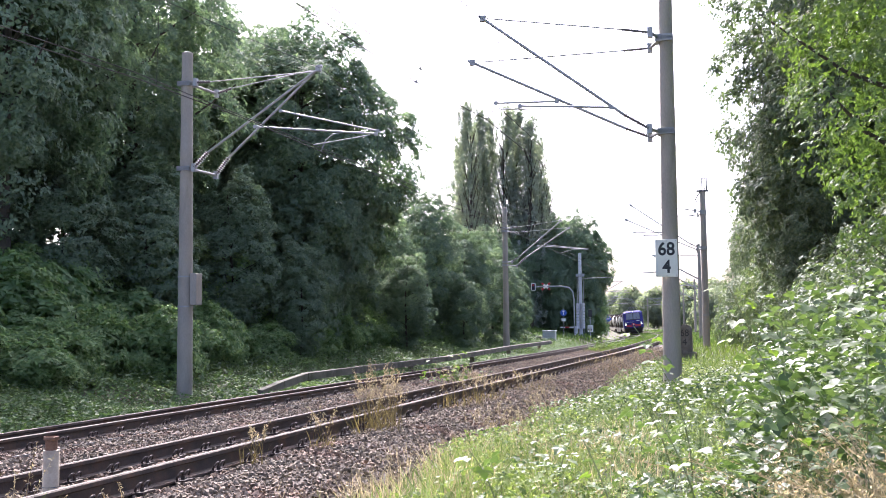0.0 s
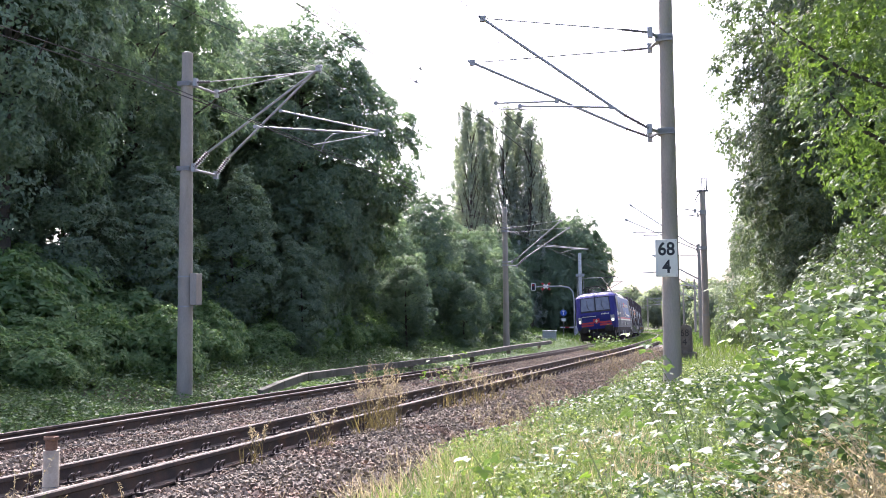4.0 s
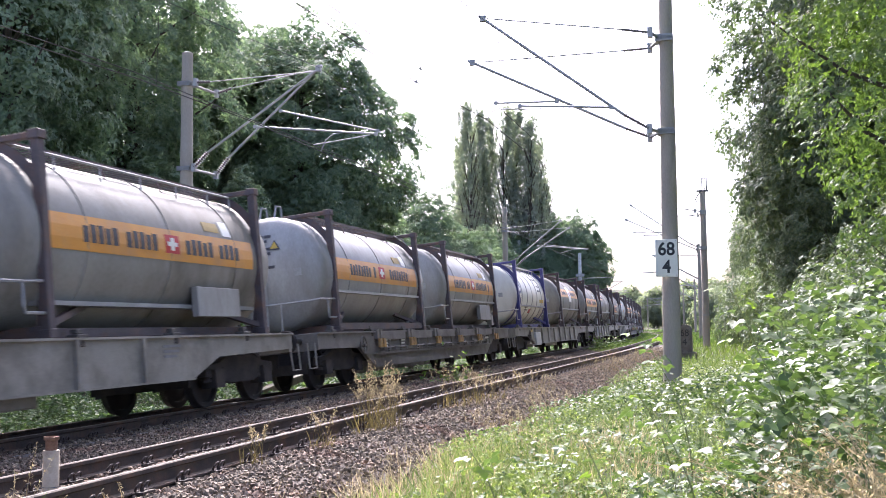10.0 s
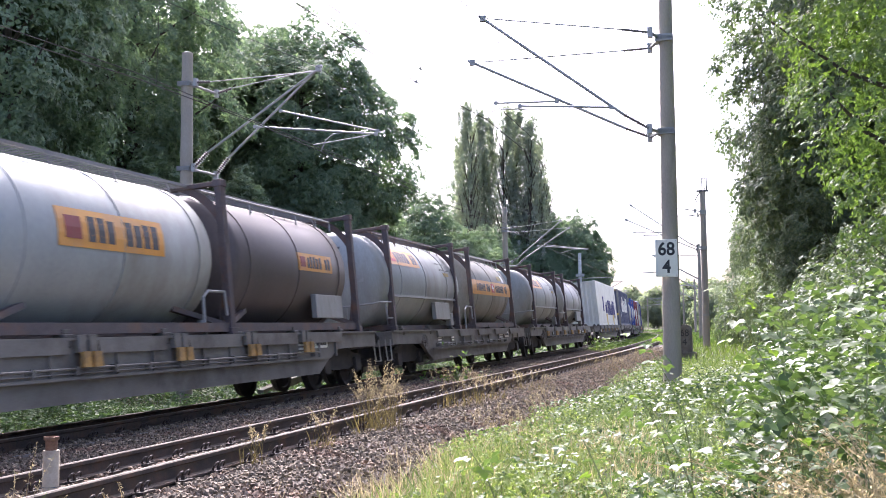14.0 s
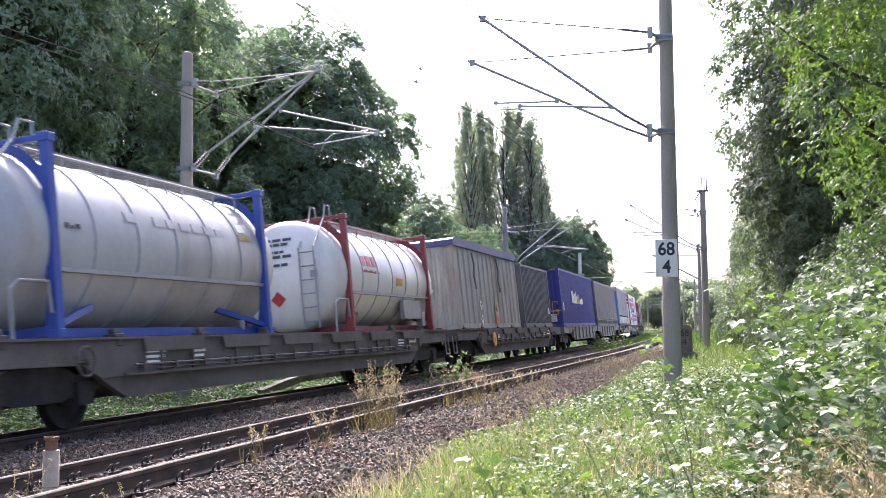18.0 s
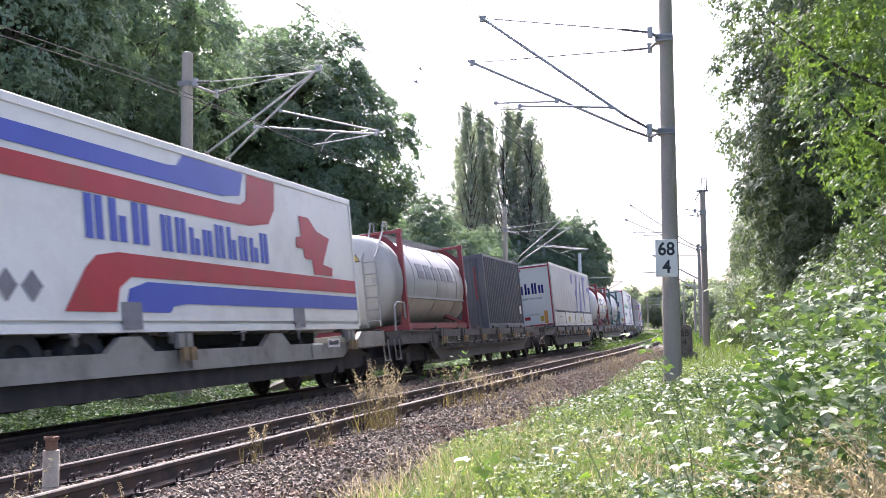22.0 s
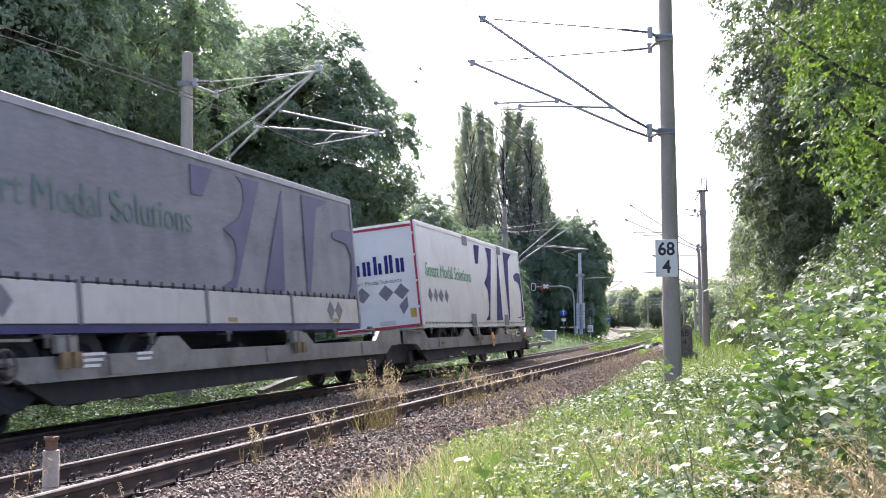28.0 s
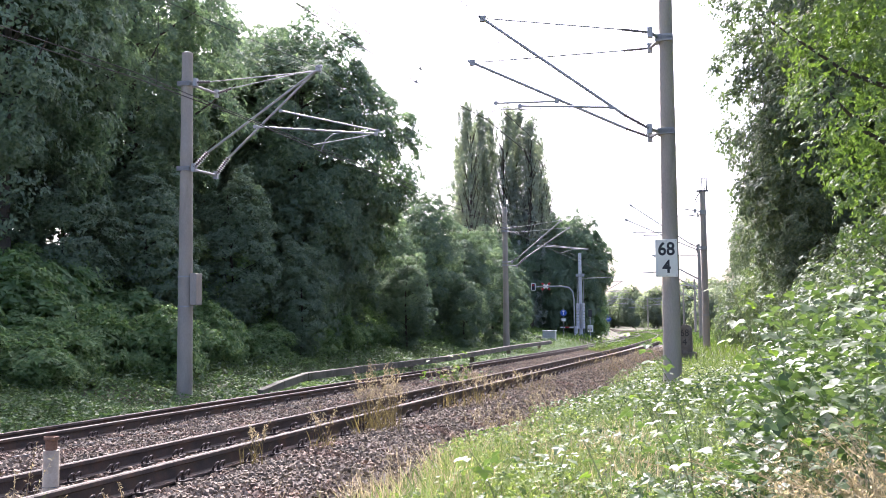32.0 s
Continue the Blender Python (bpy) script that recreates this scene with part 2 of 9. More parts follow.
def part(name, bm, material, parent, label="", at=None, bevel=0.0, smooth=False):
    me = bm if isinstance(bm, bpy.types.Mesh) else shape(bm, name, material, bevel, smooth)
    ob = new(name, me)
    ob.parent = parent
    if at is not None:
        ob.matrix_local = at
    if label:
        ob["label"] = label
    return ob


def box(bm, x0, x1, y0, y1, z0, z1):
    r = bmesh.ops.create_cube(bm, size=1.0, matrix=Matrix.LocRotScale(((x0 + x1) / 2, (y0 + y1) / 2, (z0 + z1) / 2), None, (abs(x1 - x0), abs(y1 - y0), abs(z1 - z0))))
    return r["verts"]


def tube(bm, pts, r, sides=8, r2=None, caps=True):
    """A tube along a polyline, tapering from r to r2."""
    pts = [Vector(p) for p in pts]
    rings = []
    up = None
    for i, p in enumerate(pts):
        d = (pts[min(i + 1, len(pts) - 1)] - pts[max(i - 1, 0)]).normalized()
        if up is None:
            up = d.orthogonal().normalized()
        up = (up - d * up.dot(d)).normalized()
        side = d.cross(up)
        rr = r if r2 is None else r + (r2 - r) * i / (len(pts) - 1)
        rings.append([bm.verts.new(p + (up * math.cos(a) + side * math.sin(a)) * rr) for a in (2 * math.pi * j / sides for j in range(sides))])
    for a, b in zip(rings, rings[1:]):
        for j in range(sides):
            bm.faces.new((a[j], a[(j + 1) % sides], b[(j + 1) % sides], b[j]))
    if caps:
        bm.faces.new(rings[0][::-1]), bm.faces.new(rings[-1])
    return rings


def lathe(bm, prof, sides=24, axis="z", at=(0, 0, 0), caps=True):
    """Turn a profile of (radius, height) about an axis through at."""
    rings = []
    for r, h in prof:
        ring = []
        for j in range(sides):
            a = 2 * math.pi * j / sides
            u, v = r * math.cos(a), r * math.sin(a)
            p = {"z": (u, v, h), "x": (h, u, v), "y": (u, h, v)}[axis]
            ring.append(bm.verts.new(Vector(p) + Vector(at)))
        rings.append(ring)
    for a, b in zip(rings, rings[1:]):
        for j in range(sides):
            bm.faces.new((a[j], a[(j + 1) % sides], b[(j + 1) % sides], b[j]))
    if caps:
        bm.faces.new(rings[0][::-1]), bm.faces.new(rings[-1])
    return rings


def extrude(bm, outline, y0, y1):
    """A prism from an outline of (x, z) between y0 and y1."""
    a = [bm.verts.new((x, y0, z)) for x, z in outline]
    b = [bm.verts.new((x, y1, z)) for x, z in outline]
    n = len(a)
    bm.faces.new(a), bm.faces.new(b[::-1])
    for i in range(n):
        bm.faces.new((a[i], b[i], b[(i + 1) % n], a[(i + 1) % n]))


def sweep(name, s, section, mats, far=False, closed=False, place=on_line):
    """A strip along the line: section is a list of (l, h)."""
    rows = np.stack([place(s, l, h, far) if place is on_line else place(s, l, h) for l, h in section], 1)
    n, k = rows.shape[:2]
    i, j = np.meshgrid(np.arange(n - 1), np.arange(k if closed else k - 1), indexing="ij")
    a, b = i * k + j, i * k + (j + 1) % k
    F = np.stack([a, a + k, b + k, b], -1).reshape(-1, 4)
    return indexed(name, rows.reshape(-1, 3), F, mats)


rng = np.random.default_rng(7)


def turns(n, lo=-math.pi, hi=math.pi, tilt=0.5, r=rng):
    """n rotation matrices: any turn about z, then a random lean."""
    a, b, c = r.uniform(lo, hi, n), r.normal(0, tilt, n), r.normal(0, tilt, n)
    z = np.zeros((n, 3, 3)); x = np.zeros((n, 3, 3)); y = np.zeros((n, 3, 3))
    z[:, 0, 0], z[:, 0, 1], z[:, 1, 0], z[:, 1, 1], z[:, 2, 2] = np.cos(a), -np.sin(a), np.sin(a), np.cos(a), 1
    x[:, 1, 1], x[:, 1, 2], x[:, 2, 1], x[:, 2, 2], x[:, 0, 0] = np.cos(b), -np.sin(b), np.sin(b), np.cos(b), 1
    y[:, 0, 0], y[:, 0, 2], y[:, 2, 0], y[:, 2, 2], y[:, 1, 1] = np.cos(c), np.sin(c), -np.sin(c), np.cos(c), 1
    return z @ x @ y


def placed(R, size, P):
    M = np.zeros((len(P), 3, 4))
    M[:, :, :3] = R * np.asarray(size).reshape(-1, 1, 1)
    M[:, :, 3] = P
    return M


# a leaf of four faces, folded along its rib, drooping to its tip
LEAF_V = np.array([(0, 0, 0), (0.33, 0.42, 0.06), (0, 0.5, -0.03), (-0.33, 0.42, 0.06), (0, 1.0, -0.2)], float)
LEAF_F = np.array([(0, 1, 2), (0, 2, 3), (2, 1, 4), (2, 4, 3)])
# a sprig of three leaves for crowns seen from farther off
SPRIG_V = np.concatenate([LEAF_V @ Matrix.Rotation(a, 3, "Z").to_3x3().transposed() + np.array((0, 0, dz)) for a, dz in ((0.0, 0.0), (2.2, 0.12), (-2.0, -0.1))])
SPRIG_F = np.concatenate([LEAF_F + 5 * i for i in range(3)])
# ---- ground ----
def ground():
    def axis(near0, near1, step, reach):
        a = list(np.arange(near0, near1 + 0.01, step))
        lo, hi, d = near0, near1, step
        while hi < reach:
            d *= 1.22
            lo, hi = lo - d, hi + d
            a = [lo] + a + [hi]
        return np.array(a)
    gx, gy = axis(-22, 30, 0.6, 2500), axis(-8, 60, 0.6, 2500)
    x, y = np.meshgrid(gx, gy, indexing="ij")
    z = ground_z(x.ravel(), y.ravel()).reshape(x.shape)
    z = np.where(np.hypot(x, y) > 400, np.minimum(z, 0.0), z)
    V = np.stack([x, y, z], -1).reshape(-1, 3)
    i, j = np.meshgrid(np.arange(len(gx) - 1), np.arange(len(gy) - 1), indexing="ij")
    a = i * len(gy) + j
    F = np.stack([a, a + len(gy), a + len(gy) + 1, a + 1], -1).reshape(-1, 4)
    tagged(new("ground", indexed("ground", V, F, M_SOIL, True)), "dark mossy soil beside the railway line", "ground", kind="structure")


ground()
S_LINE = np.concatenate([np.arange(-120, -12, 4.0), np.arange(-12, 60, 0.5), np.arange(60, 200, 2.0), np.arange(200, 640, 6.0)])
BED = [(2.75, -0.62), (2.1, -0.24), (1.75, -0.10), (1.4, -0.06), (0.9, -0.12), (-0.9, -0.27), (-1.5, -0.29), (-2.4, -0.29), (-2.9, -0.28), (-4.8, -0.54), (-5.4, -0.60), (-6.2, -0.74), (-6.6, -0.9)]
BED_L, BED_H = [p[0] for p in BED][::-1], [p[1] for p in BED][::-1]
ballast_bed = new("ballast_bed", sweep("ballast_bed", S_LINE, BED, M_BALLAST, place=flat_line))
tagged(ballast_bed, "grey-brown ballast bed under two railway tracks", "ballast", kind="structure")


def rail_track(far):
    """Two flat-bottomed rails, each with a polished head."""
    base = new("railway_track")
    base.location = on_line(0.0, 0, -0.2, far)
    tagged(base, "running track with rusty rails and worn bright heads" if far else "second track with rusty rails and dull brown heads", "railway track", "running lines", "structure")
    for side in (1, -1):
        l0 = 0.7525 * side
        half = [(-0.075, -0.172), (-0.075, -0.160), (-0.012, -0.140), (-0.010, -0.052), (-0.036, -0.040), (-0.036, -0.010)]
        prof = [(l0 + a, h) for a, h in half] + [(l0 - a, h) for a, h in reversed(half)]
        r = part("rail", sweep("rail", S_LINE, prof, M_RAIL, far), None, base)
        r.matrix_local = Matrix.Translation(-base.location)
        head = [(l0 - 0.036, -0.0105), (l0 - 0.026, 0.0), (l0 + 0.026, 0.0), (l0 + 0.036, -0.0105)]
        part("rail_head", sweep("rail_head", S_LINE, head, M_RAIL_TOP if far else M_RAIL_DULL, far), None, r, "polished rail head")
    return base


tracks = [rail_track(False), rail_track(True)]


def along(s, l, h, far=False):
    """Pose on a track: x along the line, y to its far side."""
    p, q = (Vector(on_line(np.array([s + d]), l, h, far)[0]) for d in (-0.2, 0.2))
    x = (q - p).normalized()
    c = float(cant(np.array([s]))[0])
    side = Vector((0, 0, 1)).cross(x).normalized()
    up = x.cross(side)
    side, up = side * math.cos(c) - up * math.sin(c), up * math.cos(c) + side * math.sin(c)
    m = Matrix((x, side, up)).transposed().to_4x4()
    m.translation = (p + q) / 2
    return m


# ---- masts and overhead line ----
def upright(s, l, lean=0.0):
    """Pose at ground height beside the line: x along it, y to the far side."""
    p = flat_line(np.array([float(s)]), l, 0)[0]
    th = float(np.interp(s, SS, TH))
    m = Matrix(((math.sin(th), -math.cos(th), 0), (math.cos(th), math.sin(th), 0), (0, 0, 1))).to_4x4()
    m.translation = (p[0], p[1], float(level(s)))
    return m @ Matrix.Rotation(radians(lean), 4, "X")


def insulator(bm, a, b, r=0.055):
    a, b = Vector(a), Vector(b)
    n = max(6, int((b - a).length / 0.055))
    m = (b - a).to_track_quat("Z", "Y").to_matrix().to_4x4()
    L = (b - a).length
    prof = [(0.02, 0.0)]
    for i in range(n):
        z = L * (i + 0.5) / n
        prof += [(0.022, z - 0.012), (r, z - 0.004), (r, z + 0.004), (0.022, z + 0.012)]
    prof.append((0.02, L))
    k = len(bm.verts)
    lathe(bm, prof, 10, "z")
    bm.verts.ensure_lookup_table()
    for v in bm.verts[k:]:
        v.co = a + m.to_3x3() @ v.co


def mast(s, l, height, arms, label, z0=-0.4, lean=0.0, r0=0.19, r1=0.125, plates=()):
    """A tapered concrete mast with hinged cantilevers. arms: dicts of (l, z) places in the cross plane at s + ds."""
    base = new("overhead_line_mast")
    base.matrix_basis = upright(s, l)
    tagged(base, label, "overhead line mast", "overhead line masts")
    bm = bmesh.new()
    n = 14
    prof = [(r0 + (r1 - r0) * i / n, z0 + (height - z0) * i / n) for i in range(n + 1)] + [(r1 * 0.6, height + 0.03)]
    lathe(bm, prof, 20, "z")
    part("pole", bm, M_CONCRETE, base, at=Matrix.Rotation(radians(lean), 4, "X"), smooth=True)
    sg = 1 if l > 0 else -1

    def at(ds, q):
        return Vector((ds, l - q[0], q[1]))
    for k, a in enumerate(arms):
        ds = a["ds"]
        for key, foot in (("tie", a["tie"][0]), ("tube", a["tube"][0])):
            z = foot[1]
            bm = bmesh.new()
            box(bm, -0.17, 0.17, -0.17, 0.17, z - 0.05, z + 0.05)
            end = at(ds, foot)
            tube(bm, [(0, 0.10 * sg, z), end], 0.035, 6), box(bm, end.x - 0.05, end.x + 0.05, end.y - 0.05, end.y + 0.05, z - 0.10, z + 0.10)
            part("bracket", bm, M_GALV, base)
        t0, t1, t2 = (at(ds, q) for q in a["tie"])
        c0, c1, c2 = (at(ds, q) for q in a["tube"])
        bm = bmesh.new()
        insulator(bm, t0, t1, 0.045)
        part("insulator", bm, M_INSUL, base)
        bm = bmesh.new()
        insulator(bm, c0, c1, 0.065)
        part("insulator", bm, M_INSUL, base)
        arm = None
        bm = bmesh.new()
        tube(bm, [t1, t2], 0.014, 6)
        part("tie_rod", bm, M_GALV, base)
        bm = bmesh.new()
        tube(bm, [c1, c2], 0.03, 8)
        for q in (0.97,):
            p = c1.lerp(c2, q)
            box(bm, p.x - 0.05, p.x + 0.05, p.y - 0.06, p.y + 0.06, p.z - 0.06, p.z + 0.06)
        arm = part("cantilever_tube", bm, M_GALV, base)
        if "reg" in a:
            r0_, r1_ = at(ds, a["reg"][0]), at(ds, a["reg"][1])
            bm = bmesh.new()
            tube(bm, [r0_, r1_], 0.022, 8)
            for p in (r0_, r1_):
                box(bm, p.x - 0.03, p.x + 0.03, p.y - 0.04, p.y + 0.04, p.z - 0.04, p.z + 0.04)
            part("registration_tube", bm, M_GALV, arm)
        if "steady" in a:
            bm = bmesh.new()
            tube(bm, [at(ds, q) for q in a["steady"]], 0.014, 6)
            part("steady_arm", bm, M_GALV, arm)
        if "hang" in a:
            bm = bmesh.new()
            for p, q in a["hang"]:
                tube(bm, [at(ds, p), at(ds, q)], 0.004, 4)
            part("hanger_wires", bm, M_WIRE, arm)
    return base


ARM_R = [dict(ds=-0.5, tie=((3.91, 6.96), (3.35, 7.07), (0.60, 7.54)), tube=((3.86, 5.03), (3.37, 5.34), (0.42, 7.61)), reg=((3.12, 5.51), (1.26, 5.66)), steady=((1.73, 5.57), (1.2, 5.60), (0.80, 5.63), (0.66, 5.58), (0.57, 5.42))),
         dict(ds=0.55, tie=((3.82, 6.92), (3.27, 6.91), (0.19, 6.91)), tube=((3.78, 5.05), (3.29, 5.26), (-0.09, 6.96)), reg=((1.85, 5.93), (0.52, 5.98)))]
ARM_L = [dict(ds=-0.1, tie=((-7.30, 7.24), (-6.9, 7.23), (-4.20, 7.27)), tube=((-7.33, 5.12), (-6.95, 5.48), (-3.94, 7.39)), reg=((-5.68, 6.04), (-2.59, 5.68)), steady=((-2.94, 5.71), (-3.4, 5.76), (-3.65, 5.74), (-3.85, 5.6), (-3.97, 5.34)), hang=(((-3.97, 7.3), (-3.65, 5.8)), ((-3.98, 7.3), (-4.3, 5.9)))),
         dict(ds=1.15, tie=((-7.40, 7.23), (-6.97, 7.34), (-4.70, 7.64)), tube=((-7.40, 5.11), (-7.04, 5.54), (-4.46, 7.76)), reg=((-5.59, 6.66), (-2.99, 5.99)), steady=((-3.2, 5.9), (-3.56, 5.86), (-4.69, 5.74)))]
ARM_L2 = [dict(ds=-0.1, tie=((-7.2, 6.89), (-6.65, 6.93), (-4.32, 7.22)), tube=((-7.18, 4.89), (-6.67, 5.24), (-4.2, 7.25)), reg=((-5.66, 5.78), (-2.85, 5.50)), steady=((-3.1, 5.52), (-3.6, 5.5), (-4.35, 5.31))),
          dict(ds=1.2, tie=((-7.2, 6.7), (-6.6, 6.75), (-4.0, 6.9)), tube=((-7.15, 4.7), (-6.6, 5.2), (-3.9, 6.94)), reg=((-5.3, 5.9), (-2.9, 5.6)))]
ARM_R2 = [dict(ds=-0.4, tie=((3.47, 6.86), (3.0, 6.95), (0.21, 7.31)), tube=((3.54, 5.02), (3.1, 5.25), (0.20, 7.31)), reg=((2.4, 5.6), (0.9, 5.7)), steady=((1.3, 5.6), (0.7, 5.5), (0.47, 5.35))),
          dict(ds=0.6, tie=((3.58, 6.74), (3.1, 6.72), (-0.1, 6.63)), tube=((3.5, 4.95), (3.05, 5.15), (-0.16, 6.66)), reg=((1.7, 5.9), (0.3, 5.95)))]
mast_r = mast(9.5, 4.15, 10.2, ARM_R, "smooth grey concrete mast with two steel cantilevers", z0=-0.25, lean=0.3, r0=0.185, r1=0.115)
mast_l = mast(11.16, -7.6, 8.02, ARM_L, "grey concrete mast with two braced steel cantilevers", z0=-0.9, lean=0.1, r0=0.195, r1=0.135)
mast(48.3, -7.6, 8.1, ARM_L2, "slim concrete mast with steel cantilevers beside the shrubs", z0=-0.4, r0=0.19, r1=0.14)
mast_r2 = mast(42.5, 3.85, 7.9, ARM_R2, "concrete mast with insulated switch gear on its head", z0=-0.2, r0=0.18, r1=0.14)
bm = bmesh.new()
box(bm, -0.15, 0.15, -0.3, 0.3, 7.86, 7.93)
for q in (-0.2, 0.02):
    tube(bm, [(0, q, 7.9), (0, q, 8.55)], 0.03, 6)
tube(bm, [(0, -0.2, 8.55), (0, 0.02, 8.55)], 0.025, 6), tube(bm, [(0, -0.1, 7.9), (0, -0.1, 8.75)], 0.02, 6), tube(bm, [(0, 0.1, 7.9), (0, 0.35, 7.5), (0, 0.3, 7.3)], 0.03, 6)
part("switch_gear", bm, M_INSUL, mast_r2)
# box, straps and number on the left mast; the kilometre board on the right one
bm = bmesh.new()
box(bm, -0.14, 0.14, -0.38, -0.20, 1.75, 2.52)
part("switch_box", bm, M_CONCRETE, mast_l, "grey steel box", bevel=0.01)
for ob, z in ((mast_l, 1.72), (mast_l, 2.45), (mast_r2, 1.6)):
    bm = bmesh.new()
    lathe(bm, [(0.182, z - 0.02), (0.188, z - 0.02), (0.188, z + 0.02), (0.182, z + 0.02)], 20, "z", caps=False)
    part("strap", bm, M_GALV, ob)
SIGN = Matrix.Translation((-0.20, 0.05, 2.49)) @ Matrix.Rotation(radians(-90), 4, "Z") @ Matrix.Rotation(radians(10), 4, "Z")
bm = bmesh.new()
box(bm, -0.215, 0.215, -0.012, 0.012, -0.37, 0.37)
board = part("kilometre_board", bm, M_WHITE, mast_r, "white board with black kilometre figures", at=SIGN, bevel=0.006)
bm = bmesh.new()
for z in (-0.34, 0.34):
    for x in (-0.19, 0, 0.19):
        lathe(bm, [(0.008, -0.016), (0.008, -0.02)], 6, "y", (x, 0, z))
part("rivets", bm, M_GREYBOLT, board)["kind"] = "stuff"


def writing(text, size, mats, parent, m, name="writing", label="", squeeze=1.0, bold=0.0):
    cu = bpy.data.curves.new(name, "FONT")
    cu.body, cu.size, cu.align_x, cu.extrude, cu.offset = text, size, "CENTER", 0.002, bold
    tmp = bpy.data.objects.new(name, cu)
    me = bpy.data.meshes.new_from_object(tmp)
    bpy.data.objects.remove(tmp)
    me.materials.clear()
    me.materials.append(mats)
    return part(name, me, None, parent, label, at=m @ Matrix.Diagonal((squeeze, 1, 1, 1)))


for text, z in (("68", 0.06), ("4", -0.29)):
    writing(text, 0.36, M_BLACKINK, board, pose(0, -0.016, z, 90, 0, 0), "figures", squeeze=0.92, bold=0.008)


def far_mast(s, l, h, reach):
    base = new("overhead_line_mast")
    base.matrix_basis = upright(s, l)
    tagged(base, "distant overhead line mast with cantilevers over the bend", "overhead line mast", "overhead line masts")
    bm = bmesh.new()
    lathe(bm, [(0.17, -0.5), (0.13, h)], 10, "z")
    part("pole", bm, M_CONCRETE, base)
    sg = 1 if l > 0 else -1
    bm = bmesh.new()
    tube(bm, [(0, 0, 4.6), (0, sg * reach, 6.6)], 0.055, 6), tube(bm, [(0, 0, 6.5), (0, sg * reach, 6.6)], 0.035, 6), tube(bm, [(0, sg * 1.3, 5.4), (0, sg * (reach + 0.8), 5.2)], 0.05, 6)
    part("cantilever_tube", bm, M_GALV, base)
    return base


for s, l in ((72, 3.35), (102, 4.3), (118, -8.4), (134, 4.4), (150, -8.5), (166, 4.5), (182, -8.6), (198, 4.5), (214, -8.6), (232, 4.5)):
    far_mast(s, l, 7.4, 3.6)


def wires():
    def run(points, sag=0.0):
        """Places along a wire hung from the points (s, l, z)."""
        out = []
        for (s0, l0, z0), (s1, l1, z1) in zip(points, points[1:]):
            n = max(2, int(abs(s1 - s0) / 3.5))
            for i in range(n):
                t = i / n
                hang = sag * 4 * t * (1 - t) if s1 - s0 > 20 else 0
                out.append((s0 + (s1 - s0) * t, l0 + (l1 - l0) * t, z0 + (z1 - z0) * t - hang))
        return np.array(out + [points[-1]])

    def line(name, label, points, sag=0.0, r=0.0095):
        q = run(points, sag)
        bm = bmesh.new()
        tube(bm, [flat_line(np.array([s]), l, z)[0] for s, l, z in q], r, 6, caps=False)
        tagged(new(name, shape(bm, name, M_WIRE)), label, "overhead wire", "overhead wires")
        return q
    cn = line("contact_wire", "thin contact wire over the second track", [(-75, -1.2, 5.5), (0.6, -0.02, 5.43), (5.5, 0.16, 5.43), (9.0, 0.57, 5.42), (42.1, 0.47, 5.35), (72, -0.3, 5.25), (102, 0.3, 5.2), (134, -0.3, 5.2), (166, 0.2, 5.2)])
    mn = line("messenger_wire", "sagging messenger wire over the second track", [(-75, 0.0, 7.4), (-28, 0.0, 7.4), (9.0, 0.55, 7.5), (42.1, 0.2, 7.28), (72, 0.6, 6.6), (102, 0.6, 6.6), (134, 0.7, 6.6), (166, 0.7, 6.6)], 0.75, 0.006)
    cf = line("contact_wire", "thin contact wire over the running track", [(-75, -6.2, 5.4), (-6, -4.95, 5.38), (0.6, -4.5, 5.36), (3.5, -4.1, 5.36), (7.2, -3.94, 5.36), (11.06, -3.97, 5.34), (48.2, -4.35, 5.31), (86, -3.9, 5.2), (118, -4.4, 5.2), (150, -4.0, 5.2), (182, -4.4, 5.2)])
    mf = line("messenger_wire", "sagging messenger wire over the running track", [(-75, -4.2, 7.3), (-30, -4.2, 7.3), (11.06, -4.0, 7.35), (48.2, -4.25, 7.2), (86, -4.4, 6.6), (118, -4.4, 6.6), (150, -4.4, 6.6), (182, -4.4, 6.6)], 0.8, 0.006)
    line("contact_wire", "raised contact wire of the overlap", [(-75, -1.0, 6.2), (2.2, -0.27, 5.95), (6.8, -0.1, 5.95), (10.05, 0.5, 5.97), (43.1, 0.3, 5.95), (102, 2.0, 6.4)])
    line("contact_wire", "raised contact wire of the overlap", [(-75, -7.5, 6.1), (-6, -5.9, 5.85), (1.5, -5.21, 5.8), (4.5, -4.85, 5.78), (12.3, -4.69, 5.74), (49.4, -4.4, 5.7), (99, -6.5, 6.3)])
    line("messenger_wire", "second messenger wire of the overlap", [(-28, 0.3, 7.2), (10.05, 0.1, 6.9), (43.1, -0.1, 6.6)], 0.5, 0.003)
    # small clamps on the two wires over the second track
    for s, l, z in ((5.42, 0.157, 5.43), (6.55, -0.108, 5.95)):
        b = new("wire_clamp")
        b.location = flat_line(np.array([s]), l, z)[0]
        tagged(b, "small dark clamp on an overhead wire", "wire clamp", "wire clamps")
        bm = bmesh.new()
        box(bm, -0.03, 0.03, -0.03, 0.03, -0.02, 0.03)
        part("clamp_body", bm, M_INSUL, b, bevel=0.006)
        bm = bmesh.new()
        tube(bm, [(0, 0, 0.03), (0.01, 0, 0.10)], 0.008, 6)
        part("clamp_pin", bm, M_INSUL, b)
    for c, m in ((cn, mn), (cf, mf)):
        bm = bmesh.new()
        for s in np.arange(-24.0, 80.0, 5.6):
            p, q = (flat_line(np.array([s]), np.interp(s, w[:, 0], w[:, 1]), np.interp(s, w[:, 0], w[:, 2]))[0] for w in (c, m))
